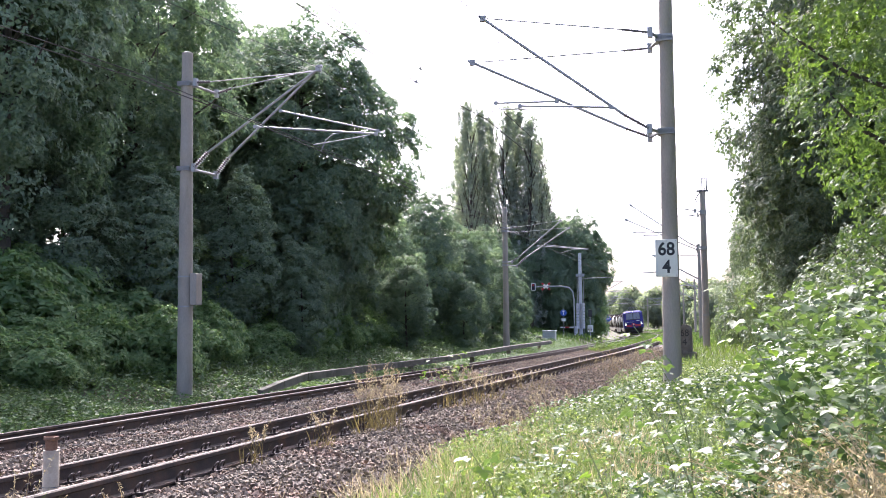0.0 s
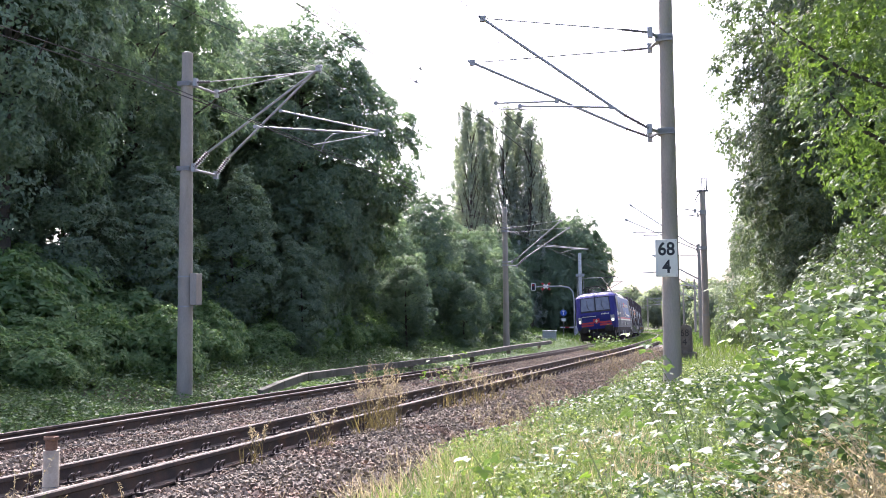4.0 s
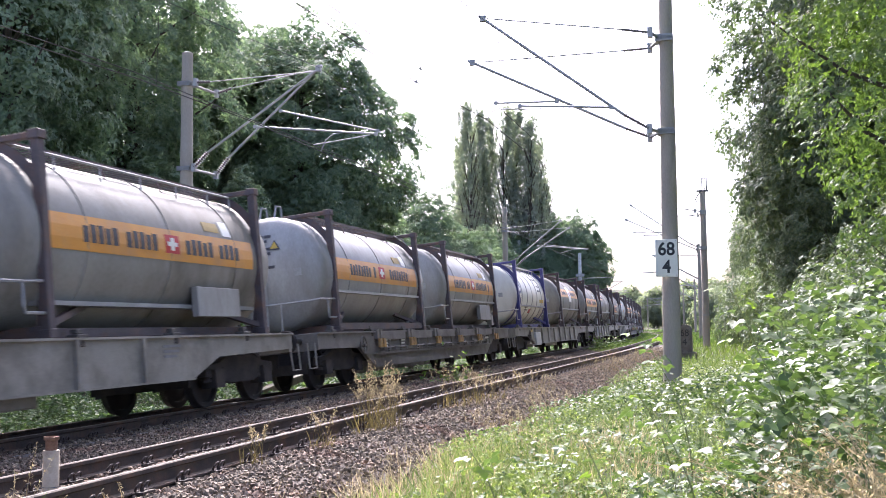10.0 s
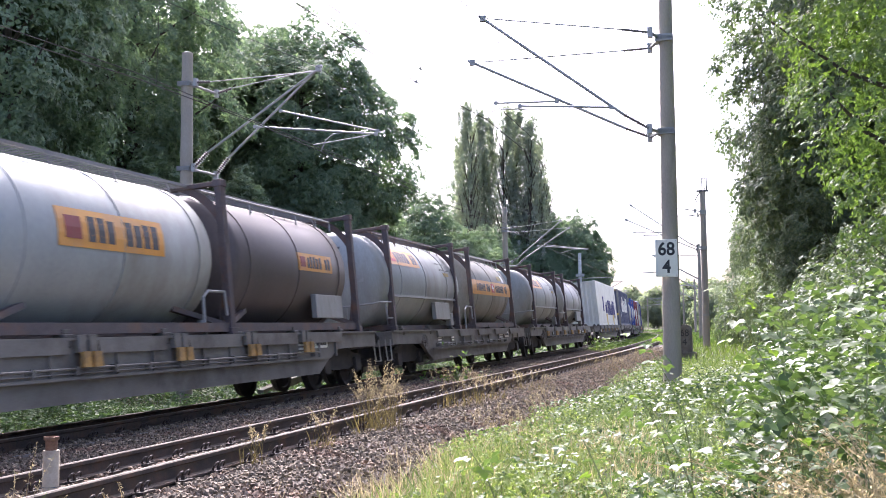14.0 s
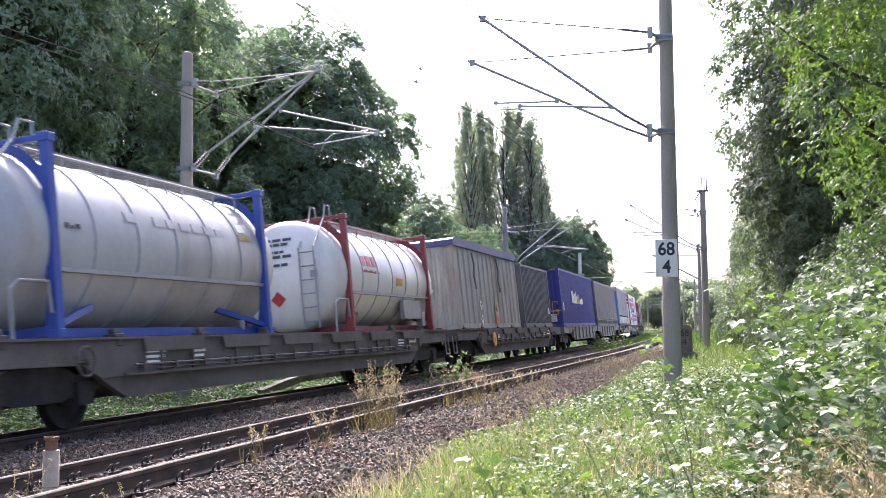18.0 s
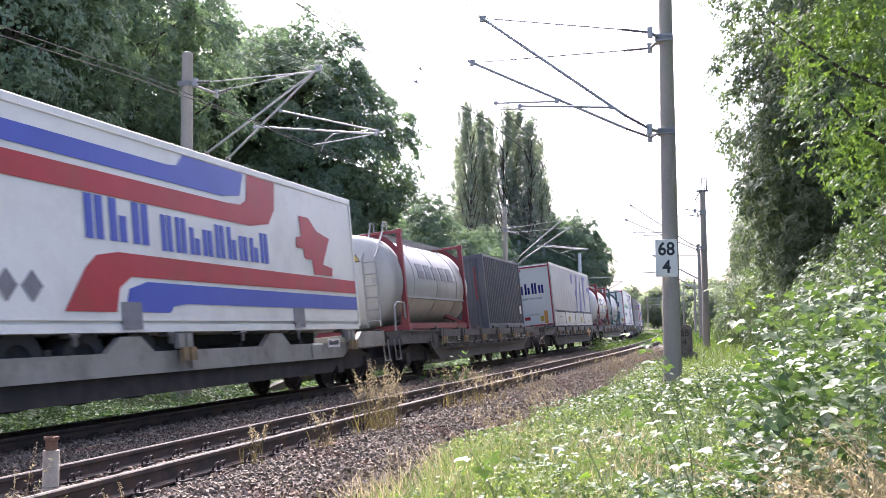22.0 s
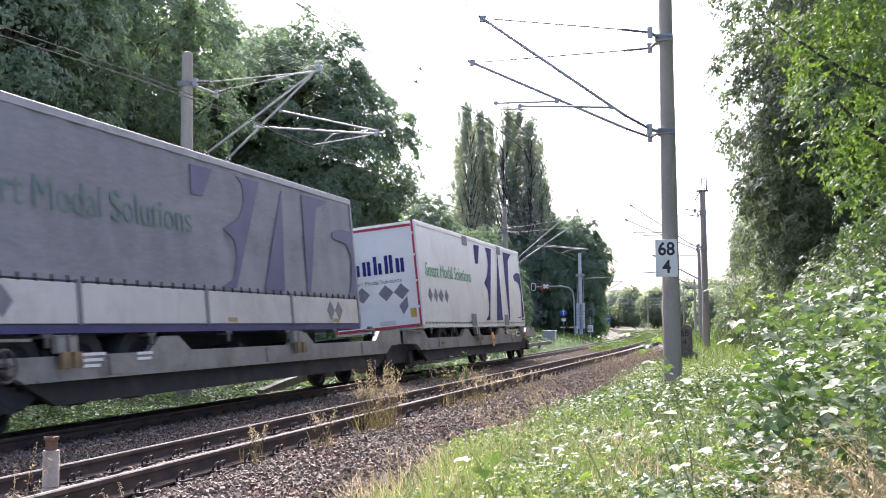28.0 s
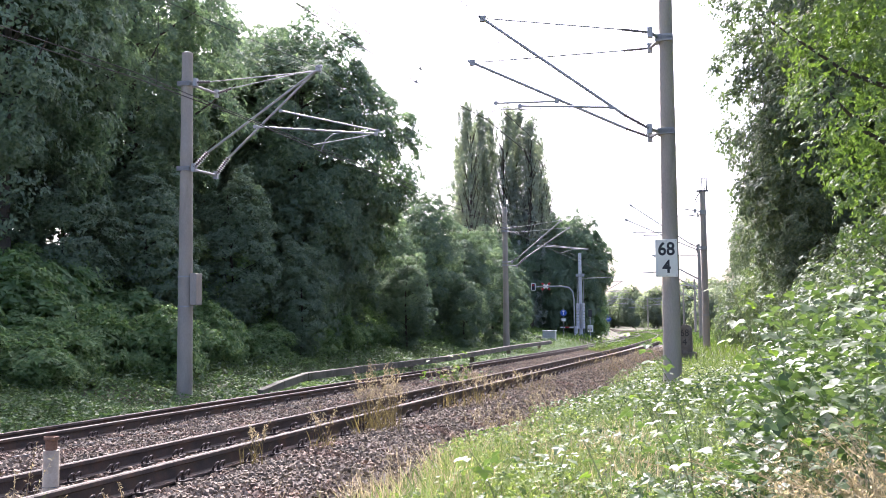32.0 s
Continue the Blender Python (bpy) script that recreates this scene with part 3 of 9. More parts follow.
            tube(bm, [p, q], 0.0035, 4, caps=False)
        tagged(new("dropper_wires", shape(bm, "dropper_wires", M_WIRE)), "fine droppers between messenger and contact wire", "dropper wire", kind="stuff")


wires()

# ---- low platform edge, cabinets, posts, crossing ----
def kerb():
    base = new("platform_edge")
    base.matrix_basis = upright(11.5, -6.3)
    inv = base.matrix_basis.inverted()
    tagged(base, "low mossy concrete platform edge with a ramped end", "platform edge")
    tops = [(12.7, -0.40), (14.0, -0.24), (15.6, -0.10), (20.4, -0.09), (25.0, -0.09), (30.0, -0.08), (34.2, -0.03), (38.2, 0.02), (42.3, 0.07), (47.0, 0.09), (52.1, 0.11), (57, 0.12)]
    for i, ((s0, z0), (s1, z1)) in enumerate(zip(tops, tops[1:])):
        bm = bmesh.new()
        vs = []
        for s, z in ((s0 + 0.02, z0), (s1 - 0.02, z1)):
            for l, zz in ((-6.26, z - 0.20), (-6.26, z), (-6.42, z + 0.01), (-6.42, z - 0.20)):
                vs.append(bm.verts.new(inv @ Vector(flat_line(np.array([s]), l, zz)[0])))
        for f in ((0, 1, 2, 3), (7, 6, 5, 4), (0, 4, 5, 1), (1, 5, 6, 2), (2, 6, 7, 3), (3, 7, 4, 0)):
            bm.faces.new([vs[k] for k in f])
        part("kerb_slab", bm, M_KERB, base, bevel=0.015)
        if i % 2 == 0:
            bm = bmesh.new()
            p = inv @ Vector(flat_line(np.array([s0 + 0.3]), -6.34, z0 - 0.20)[0])
            box(bm, p.x - 0.06, p.x + 0.06, p.y - 0.10, p.y + 0.10, p.z - 0.5, p.z - 0.002)
            part("kerb_support", bm, M_KERB, base)


kerb()


def ground_thing(name, s, l, label, category, group=""):
    base = new(name)
    m = upright(s, l)
    p = m.translation
    m.translation = (p.x, p.y, float(ground_z(np.array([p.x]), np.array([p.y]))[0]))
    base.matrix_basis = m
    tagged(base, label, category, group)
    return base


b = ground_thing("relay_cabinet", 70, -8.3, "grey steel relay cabinet on a low plinth", "cabinet")
bm = bmesh.new()
box(bm, -0.35, 0.35, -0.55, 0.45, 0.0, 0.95)
body = part("body", bm, M_GALVPAINT, b, bevel=0.02)
bm = bmesh.new()
box(bm, -0.40, 0.40, -0.60, 0.50, 0.951, 1.02)
part("lid", bm, M_GALVPAINT, b, bevel=0.02)
bm = bmesh.new()
box(bm, -0.36, 0.36, 0.55, 1.05, 0.0, 0.55)
part("side_unit", bm, M_KERB, b, bevel=0.02)
# marker post at the ballast's foot
p = ground_thing("marker_post", -4.5, 0.62, "short weathered concrete post with rusty metal cap", "post")
p.matrix_basis = Matrix.Translation((-3.07, 8.2, -0.05))
bm = bmesh.new()
lathe(bm, [(0.062, -0.3), (0.062, 0.58), (0.058, 0.585)], 18, "z")
part("shaft", bm, M_POST, p, smooth=True)
bm = bmesh.new()
lathe(bm, [(0.045, 0.585), (0.045, 0.66), (0.058, 0.665), (0.058, 0.69), (0.048, 0.692), (0.046, 0.62)], 18, "z", caps=False)
part("rusty_cap", bm, M_RUST, p, "open rusty tube end", smooth=True)
bm = bmesh.new()
lathe(bm, [(0.0635, 0.30), (0.0635, 0.306)], 18, "z", caps=False)
part("joint_line", bm, M_GREYBOLT, p)
# old stone kilometre marker behind the mast
p = ground_thing("stone_marker", 26.5, 3.5, "old dark stone kilometre marker with worn figures", "marker stone")
bm = bmesh.new()
head = [(-0.28, 0.0), (0.24, 0.0), (0.24, 1.14), (0.19, 1.22), (0.08, 1.28), (-0.12, 1.28), (-0.23, 1.22), (-0.28, 1.14)]
fa, fb = ([bm.verts.new((x, y, z)) for y, z in head] for x in (-0.12, 0.12))
bm.faces.new(fa), bm.faces.new(fb[::-1])
for i in range(8):
    bm.faces.new((fa[i], fb[i], fb[(i + 1) % 8], fa[(i + 1) % 8]))
part("stone", bm, M_OLDSTONE, p, bevel=0.02)
bm = bmesh.new()
box(bm, -0.2, 0.2, -0.42, 0.34, -0.2, 0.32)
part("foot", bm, M_OLDSTONE, p, bevel=0.03)
for text, z in (("68", 0.88), ("4", 0.56)):
    writing(text, 0.34, M_BLACKINK, p, pose(-0.124, -0.02, z, 90, 0, -90), "worn_figures", "worn dark figures", squeeze=0.9)


def crossing():
    # tension mast with its weight guides
    m = ground_thing("tension_mast", 99, -8.5, "concrete mast with stacked tensioning weights in a guide", "tension mast")
    bm = bmesh.new()
    lathe(bm, [(0.21, -0.4), (0.17, 8.9)], 14, "z")
    part("pole", bm, M_GALVPAINT, m, smooth=True)
    bm = bmesh.new()
    for y in (-0.32, 0.32):
        tube(bm, [(0, y, 0.4), (0, y, 6.6)], 0.03, 6)
    box(bm, -0.3, 0.3, -0.42, 0.42, 6.4, 6.7)
    part("weight_guide", bm, M_GALV, m)
    for k in range(9):
        for y in (-0.42, 0.42):
            bm = bmesh.new()
            lathe(bm, [(0.19, 0.9 + k * 0.30), (0.19, 1.16 + k * 0.30)], 12, "z", (-0.25, y * 0.62, 0))
            part("weight", bm, M_GALVPAINT, m)
    bm = bmesh.new()
    tube(bm, [(0, -0.2, 6.2), (0, -4.4, 6.3)], 0.03, 6)
    part("anchor_arm", bm, M_GALV, m)
    # light signal on a bent arm over the road
    g = ground_thing("crossing_signal", 97, -9.0, "level crossing light on a curved grey arm with crossbuck", "crossing signal")
    bm = bmesh.new()
    tube(bm, [(0, 0, 0), (0, 0, 4.0), (0, 0.12, 4.7), (0, 0.5, 5.15), (0, 1.3, 5.3), (0, 4.0, 5.3)], 0.07, 8)
    part("bent_arm", bm, M_GALV, g, smooth=True)
    bm = bmesh.new()
    box(bm, -0.08, 0.08, 4.0, 4.45, 4.9, 5.65)
    part("signal_head", bm, M_WHITE, g, bevel=0.03)
    bm = bmesh.new()
    box(bm, -0.10, -0.082, 4.06, 4.39, 4.96, 5.59)
    part("signal_face", bm, M_BLACKINK, g)
    bm = bmesh.new()
    lathe(bm, [(0.1, -0.12), (0.1, -0.10)], 12, "x", (0, 4.22, 5.45))
    part("red_lens", bm, M_REDSIGN, g)
    for a in (40, -40):
        bm = bmesh.new()
        box(bm, -0.02, 0.02, -0.55, 0.55, -0.09, 0.09)
        part("crossbuck_arm", bm, M_WHITE, g, at=pose(-0.12 - 0.0006 * a, 2.9, 5.3, a, 0, 0))
        for s in (-1, 1):
            bm = bmesh.new()
            box(bm, -0.026, 0.026, s * 0.30, s * 0.56, -0.092, 0.092)
            part("crossbuck_end", bm, M_REDSIGN, g, at=pose(-0.12 - 0.0006 * a, 2.9, 5.3, a, 0, 0))
    # near signal, notice and post
    g = ground_thing("crossing_light", 100, -7.6, "small crossing light and crossbuck on a grey post", "crossing signal")
    bm = bmesh.new()
    tube(bm, [(0, 0, 0), (0, 0, 3.1)], 0.05, 8)
    part("post", bm, M_GALV, g)
    bm = bmesh.new()
    box(bm, -0.14, -0.04, -0.2, 0.2, 2.3, 3.05)
    part("signal_face", bm, M_BLACKINK, g, bevel=0.02)
    bm = bmesh.new()
    box(bm, -0.10, -0.06, -0.28, 0.28, 0.7, 1.4)
    part("notice_board", bm, M_WHITE, g)
    bm = bmesh.new()
    for k in range(4):
        box(bm, -0.106, -0.1, -0.2, 0.2, 0.8 + 0.13 * k, 0.85 + 0.13 * k)
    part("unreadable_lines", bm, M_BLACKINK, g)
    g = ground_thing("road_sign", 92, -9.6, "round blue road sign with white arrow on a post", "road sign")
    bm = bmesh.new()
    tube(bm, [(0, 0, 0), (0, 0, 2.9)], 0.03, 6)
    part("post", bm, M_GALV, g)
    bm = bmesh.new()
    lathe(bm, [(0.32, -0.05), (0.32, -0.035)], 20, "x", (0, 0, 2.4))
    part("disc", bm, M_BLUESIGN, g)
    bm = bmesh.new()
    box(bm, -0.056, -0.051, -0.03, 0.03, 2.2, 2.5), extrude(bm, [(-0.056, 2.48), (-0.051, 2.48), (-0.051, 2.62), (-0.056, 2.62)], -0.1, 0.1)
    part("arrow", bm, M_WHITE, g)
    bm = bmesh.new()
    box(bm, -0.05, -0.035, -0.2, 0.2, 1.55, 1.85)
    part("plate", bm, M_WHITE, g)
    for s, l in ((128, -7.1), (128, 5.0)):
        g = ground_thing("line_sign", s, l, "blue diamond railway sign on a post", "railway sign", "line signs")
        bm = bmesh.new()
        tube(bm, [(0, 0, -0.3), (0, 0, 2.6)], 0.03, 6)
        part("post", bm, M_GALV, g)
        bm = bmesh.new()
        box(bm, -0.06, -0.04, -0.34, 0.34, -0.34, 0.34)
        part("diamond_plate", bm, M_BLUESIGN, g, at=pose(0, 0, 2.5, 45, 0, 0))
        for q in (-0.16, 0.08):
            bm = bmesh.new()
            box(bm, -0.066, -0.061, q, q + 0.1, 2.44, 2.58)
            part("pale_mark", bm, M_WHITE, g)
    g = ground_thing("barrier", 103, -9.5, "lowered red and white crossing barrier", "crossing barrier")
    for k in range(3):
        bm = bmesh.new()
        box(bm, -0.04, 0.04, 0.1 + k * 0.5, 0.59 + k * 0.5, 0.95, 1.08)
        part("barrier_piece", bm, M_REDSIGN if k % 2 else M_WHITE, g)
    bm = bmesh.new()
    box(bm, -0.2, 0.2, -0.35, 0.08, 0, 1.15)
    part("drive_box", bm, M_GALVPAINT, g, bevel=0.02)
    # paved crossing
    bm = bmesh.new()
    for l0, l1, far in ((0.85, 5.0, False), (-0.62, 0.62, False), (-3.0, -0.86, False), (-0.62, 0.62, True), (-9.0, -0.86, True)):
        vs = [bm.verts.new(on_line(np.array([s]), l, -0.01, far)[0]) for s, l in ((131, l0), (134.5, l0), (134.5, l1), (131, l1))]
        bm.faces.new(vs)
    r = bmesh.ops.extrude_face_region(bm, geom=list(bm.faces))
    for v in r["geom"]:
        if isinstance(v, bmesh.types.BMVert):
            v.co.z -= 0.2
    tagged(new("level_crossing_paving", shape(bm, "level_crossing_paving", M_PAVING)), "pale worn paving of a level crossing between the rails", "paving", kind="structure")


crossing()
# ---- trees ----
def unit(v):
    return v / np.maximum(np.linalg.norm(v, axis=-1, keepdims=True), 1e-6)


def boughs(n, r, size, spread, count, shell, flat=0.75):
    """Places and facings of leaves on drooping domed boughs spread over a lumpy ellipsoid, with a sparser inner layer."""
    spread = np.asarray(spread, float)
    d = unit(r.normal(size=(n, 3)))
    az, ph = np.arctan2(d[:, 1], d[:, 0]), r.uniform(0, 6.28, 3)
    lump = 0.10 * np.sin(3 * az + ph[0] + 2 * d[:, 2]) + 0.09 * np.sin(5 * d[:, 2] + ph[1] + az) + 0.06 * np.sin(7 * az - 6 * d[:, 2] + ph[2])
    inner = np.arange(n) % 4 == 0
    rad = np.where(inner, r.uniform(min(shell, 0.55), 0.72, n), 0.80 + lump + r.uniform(-0.10, 0.07, n))
    c = d * rad[:, None] * spread
    face = unit(d / spread * spread.min() + np.array((0, 0, 0.7)))
    t1 = unit(np.cross(face, unit(r.normal(size=(n, 3)))))
    t2 = np.cross(face, t1)
    k = size * r.uniform(0.6, 1.45, n)[:, None]
    rho, phi = np.sqrt(r.random((n, count))) * 1.9, r.uniform(0, 6.28, (n, count))
    u, v = k * rho * np.cos(phi), k * rho * np.sin(phi) * 0.8
    w = k * (-0.30 * rho ** 2 + r.normal(0, 0.22, (n, count)))
    out = t1[:, None] * u[..., None] + t2[:, None] * v[..., None]
    P = c[:, None] + out * np.array((1, 1, max(flat, 0.75))) + face[:, None] * w[..., None]
    N = unit(face[:, None] + 0.45 * unit(out) * (rho / 1.9)[..., None] + r.normal(0, 0.38, P.shape))
    return P.reshape(-1, 3), N.reshape(-1, 3)


def plumes(n, r, size, spread, count):
    """Places and facings of leaves on upswept plumes that narrow to a tip."""
    h = np.linspace(-1, 1, n)
    a = r.uniform(0, 6.28, n)
    wide = np.clip(1.05 - np.abs(h + 0.25) ** 3 * 0.37, 0.2, 1) * r.uniform(0.15, 1.0, n)
    c = np.stack([np.cos(a) * wide * spread[0], np.sin(a) * wide * spread[1], h * spread[2]], -1)
    t = r.random((n, count))
    up = size * 4.6 * (t - 0.5)
    q = r.normal(size=(n, count, 3)) * size * 0.5 * (1.15 - t)[..., None]
    lean = np.stack([np.cos(a), np.sin(a), 0 * a], -1)[:, None] * (0.22 * up)[..., None]
    P = c[:, None] + q + lean + np.array((0, 0, 1.0)) * up[..., None]
    N = unit(lean * 0 + np.stack([np.cos(a), np.sin(a), 0.5 + 0 * a], -1)[:, None] + r.normal(0, 0.7, P.shape))
    return P.reshape(-1, 3), N.reshape(-1, 3)


def crown_mesh(name, P, N, leaf, mats, r):
    y = unit(np.cross(N, unit(r.normal(size=N.shape) + np.array((0, 0, 0.01)))) + np.array((0, 0, -0.35)))
    y = unit(y - N * (y * N).sum(-1, keepdims=True))
    R = np.stack([np.cross(y, N), y, N], -1)
    return repeated(name, SPRIG_V, SPRIG_F, placed(R, r.uniform(0.65, 1.35, len(P)) * leaf, P), mats)


def trunk_mesh(h, r0, limbs, reach, seed, fork=0.35, rise=0.28):
    r = random.Random(seed)
    bm = bmesh.new()
    pts = [(0, 0, -0.3)]
    x = y = 0
    for i in range(1, 7):
        x, y = x + r.uniform(-.15, .15), y + r.uniform(-.15, .15)
        pts.append((x, y, h * i / 6))
    stem = tube(bm, pts, r0, 8, r0 * 0.25)
    for i in range(limbs):
        z = h * (fork + (0.95 - fork) * i / limbs)
        a = r.uniform(0, 6.28)
        q = reach * r.uniform(0.6, 1.0) * (1.05 - 0.5 * i / limbs)
        k = min(int(z / h * 6), 5)
        p0 = Vector(pts[k]).lerp(Vector(pts[k + 1]), z / h * 6 - k)
        p1 = p0 + Vector((math.cos(a) * q * .5, math.sin(a) * q * .5, q * rise))
        p2 = p0 + Vector((math.cos(a + .2) * q, math.sin(a + .2) * q, q * rise * 2.5))
        ring = tube(bm, [p0, p1, p2], r0 * 0.34, 6, r0 * 0.08)[0]
        near_v = min((v for row in stem for v in row), key=lambda v: (v.co - p0).length)
        bm.faces.new((ring[0], ring[1], near_v))
    return shape(bm, "trunk", M_BARK, smooth=True)


def tree(name, at, label, h, spread, n, count, leaf, mats, seed, category="tree", group="", trunk=0.22, crown_at=None, size=0.5, shell=0.45, flat=0.75, limbs=12, rise=0.28, plume=False):
    r = np.random.default_rng(seed)
    base = new(name)
    base.location = at
    tagged(base, label, category, group)
    part("trunk", trunk_mesh(h * 0.86, trunk, limbs, min(spread[0], spread[1]) * 0.85, seed, rise=rise), None, base)
    zc = h - spread[2] if crown_at is None else crown_at
    P, N = plumes(n, r, size, spread, count) if plume else boughs(n, r, size, spread, count, shell, flat)
    P = P + np.array((0, 0, zc))
    k = P[:, 2] > 0.05
    part("crown", crown_mesh("crown", P[k], N[k], leaf, mats, r), None, base)
    return base


def at_line(s, l, dz=0.0):
    p = flat_line(np.array([float(s)]), l, 0)[0]
    return (p[0], p[1], float(ground_z(np.array([p[0]]), np.array([p[1]]))[0]) + dz)


def at_xy(x, y):
    return (x, y, float(ground_z(np.array([float(x)]), np.array([float(y)]))[0]))


def again(ob, at, turn, size=(1, 1, 1), label=""):
    c = copy_thing(ob, pose(*at, 0, 0, turn))
    c.scale = size
    if label:
        c["label"] = label
    return c


def woods():
    # the tall wood on the far side
    big = tree("broadleaf_tree", at_xy(-11.5, 38), "tall dark green broadleaf tree in the trackside wood", 18.5, (4.6, 4.6, 7.6), 420, 46, 0.15, M_LEAF, 11, group="trackside wood", trunk=0.24, size=0.46, shell=0.38)
    spots = [(-14.5, 34), (-22, 37), (-17.0, 30), (-21, 28), (-12.5, 29.5), (-25, 31), (-18.5, 42), (-14, 46)]
    for i, (x, y) in enumerate(spots):
        again(big, at_xy(x, y), i * 67, (1 + 0.1 * math.sin(i * 2.1), 1 + 0.1 * math.cos(i), 0.95 + 0.12 * math.sin(i * 1.7)))
    lime = tree("broadleaf_tree", at_xy(-6.25, 46.5), "full-crowned broadleaf tree with sunlit edge above the shrubs", 15.8, (5.45, 5.3, 7.9), 820, 70, 0.155, M_LEAF, 12, group="trackside wood", size=0.42, shell=0.46, crown_at=7.9)
    again(lime, at_xy(-10.3, 50), 120, (1, 1, 1.08))
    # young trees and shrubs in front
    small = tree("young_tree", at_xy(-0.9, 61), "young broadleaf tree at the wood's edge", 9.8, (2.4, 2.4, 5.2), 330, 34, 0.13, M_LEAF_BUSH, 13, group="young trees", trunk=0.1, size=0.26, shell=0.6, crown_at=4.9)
    for i, (x, y, k) in enumerate([(1.5, 66, .82), (3.4, 71, .72), (0.2, 70, .95), (5.0, 78, .62), (6.0, 86, .5), (3.0, 84, .9), (-3.4, 56, .8), (-4.6, 50, .74), (-6.2, 43, .72), (-7.8, 38.5, .74), (-9.6, 34, .72), (-11.5, 31.5, .66), (-2.2, 66, .9), (-5.5, 40, .5), (-13.8, 30, .7), (-1.8, 52, .55), (1.2, 60, .5), (7.0, 92, .4), (-16, 27, .6), (-18.5, 25, .6), (-14.5, 40, 1.1), (-19, 37, 1.15), (-22, 33, 1.0), (-17, 34, 1.0), (-25, 37, 1.2)]):
        again(small, at_xy(x, y), i * 75, (k * 1.15, k * 1.15, k))
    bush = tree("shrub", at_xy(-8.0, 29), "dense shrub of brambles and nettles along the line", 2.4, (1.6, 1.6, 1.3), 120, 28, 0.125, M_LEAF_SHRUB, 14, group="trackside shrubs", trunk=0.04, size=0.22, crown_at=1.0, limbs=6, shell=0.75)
    n = 0
    for s in np.arange(4.0, 84, 1.7):
        for row in range(3):
            l = -10.4 - 0.055 * s * (1 if s < 45 else 45 / s + 0.3) - row * 1.7 + 0.5 * math.sin(s * 2.3 + row)
            k = (0.76, 1.1, 1.55)[row] + (0.0, 0.12, 0.35)[row] * min(1.0, max(0.0, (s - 12) / 14)) + 0.16 * math.sin(s * 3.7 + row * 2)
            again(bush, at_line(s + 0.6 * row, l), n * 53, (k, k, k * (0.9 + 0.15 * math.cos(s))))
            n += 1
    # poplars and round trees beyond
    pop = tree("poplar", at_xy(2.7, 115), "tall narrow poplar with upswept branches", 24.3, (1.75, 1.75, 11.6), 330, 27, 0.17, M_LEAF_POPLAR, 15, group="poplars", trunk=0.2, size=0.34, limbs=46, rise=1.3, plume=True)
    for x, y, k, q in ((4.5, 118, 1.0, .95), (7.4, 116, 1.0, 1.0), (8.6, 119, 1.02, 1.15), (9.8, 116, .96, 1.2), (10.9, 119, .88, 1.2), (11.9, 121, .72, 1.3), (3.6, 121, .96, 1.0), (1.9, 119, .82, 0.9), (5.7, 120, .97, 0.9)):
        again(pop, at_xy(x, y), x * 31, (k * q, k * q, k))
    for i, (x, y, k, q) in enumerate([(15.7, 120, .78, .94), (13.6, 126, .6, .95), (17.0, 124, .5, .78), (12.0, 118, .6, .8), (9.0, 116, .56, .74), (5.5, 104, .52, .62), (2.0, 100, .5, .58), (12.6, 118, .6, .8)]):
        again(lime, at_xy(x, y), i * 80, (k, k, q), "rounded broadleaf tree beside the level crossing")
    for i in range(9):
        again(bush, at_xy(3.5 + i * 1.7, 122.5 + 1.2 * math.sin(i * 2.0)), i * 41, (1.7, 1.7, 1.9), "dense shrub behind the level crossing")
    # the verge side
    right = tree("maple", at_xy(12.5, 29), "large dark maple overhanging the grass verge", 18, (5.3, 5.2, 8.4), 900, 42, 0.14, M_LEAF_VERGE, 16, group="verge trees", size=0.38, trunk=0.26, shell=0.4, crown_at=9.4)
    for i, (x, y, k) in enumerate([(16.4, 34, 1.0), (14.7, 41, .62), (17.6, 46, .55), (17.5, 27, 1.1), (20, 54, .5)]):
        again(right, at_xy(x, y), i * 71, (k, k, k))
    front = tree("maple", at_xy(8.0, 17.2), "bright green maple with large lobed leaves", 12.5, (3.4, 3.3, 5.2), 460, 30, 0.095, M_LEAF_BRIGHT, 17, group="verge trees", size=0.33, trunk=0.16, shell=0.4, crown_at=7.6)
    again(front, at_xy(11.8, 21.5), 130, (1.05, 1.05, 1.1)), again(front, at_xy(9.6, 14.6), 250, (.85, .85, .95))
    # Darker leaves than the far-side shrubs: the trees' shadow as leaf colour.
    bush = tree("shrub", at_xy(12.2, 19), "shrub under the verge trees, their shade in its dark green", 2.4, (1.6, 1.6, 1.3), 110, 34, 0.085, M_LEAF_VERGE, 19, group="verge shrubs", trunk=0.04, size=0.26, crown_at=1.0, limbs=6, shell=0.3)
    for i, (x, y, k) in enumerate([(8.9, 21, 1.2), (10.1, 25, 1.35), (11.6, 31, 1.6), (12.9, 37, 1.7), (14.2, 43, 1.6), (15.8, 50, 1.5), (7.9, 17, 1.1), (17, 58, 1.4), (6.9, 13.5, .8), (10.8, 22, 1.7), (20.2, 66, 1.5), (22.4, 75, 1.6), (25.2, 86, 1.7)]):
        again(bush, at_xy(x, y), i * 61, (k, k, k * 1.15), "dense green shrub under the verge trees")
    for i, (x, y, k) in enumerate([(11.0, 27.5, .66), (12.5, 34, .7), (14.4, 41, .72), (16.2, 48, .66), (17.8, 56, .62), (19.8, 64, .6), (22.3, 74, .62)]):
        again(right, at_xy(x, y), i * 75, (k * 0.78, k * 0.78, k * 0.80), "young maple under the tall verge trees")
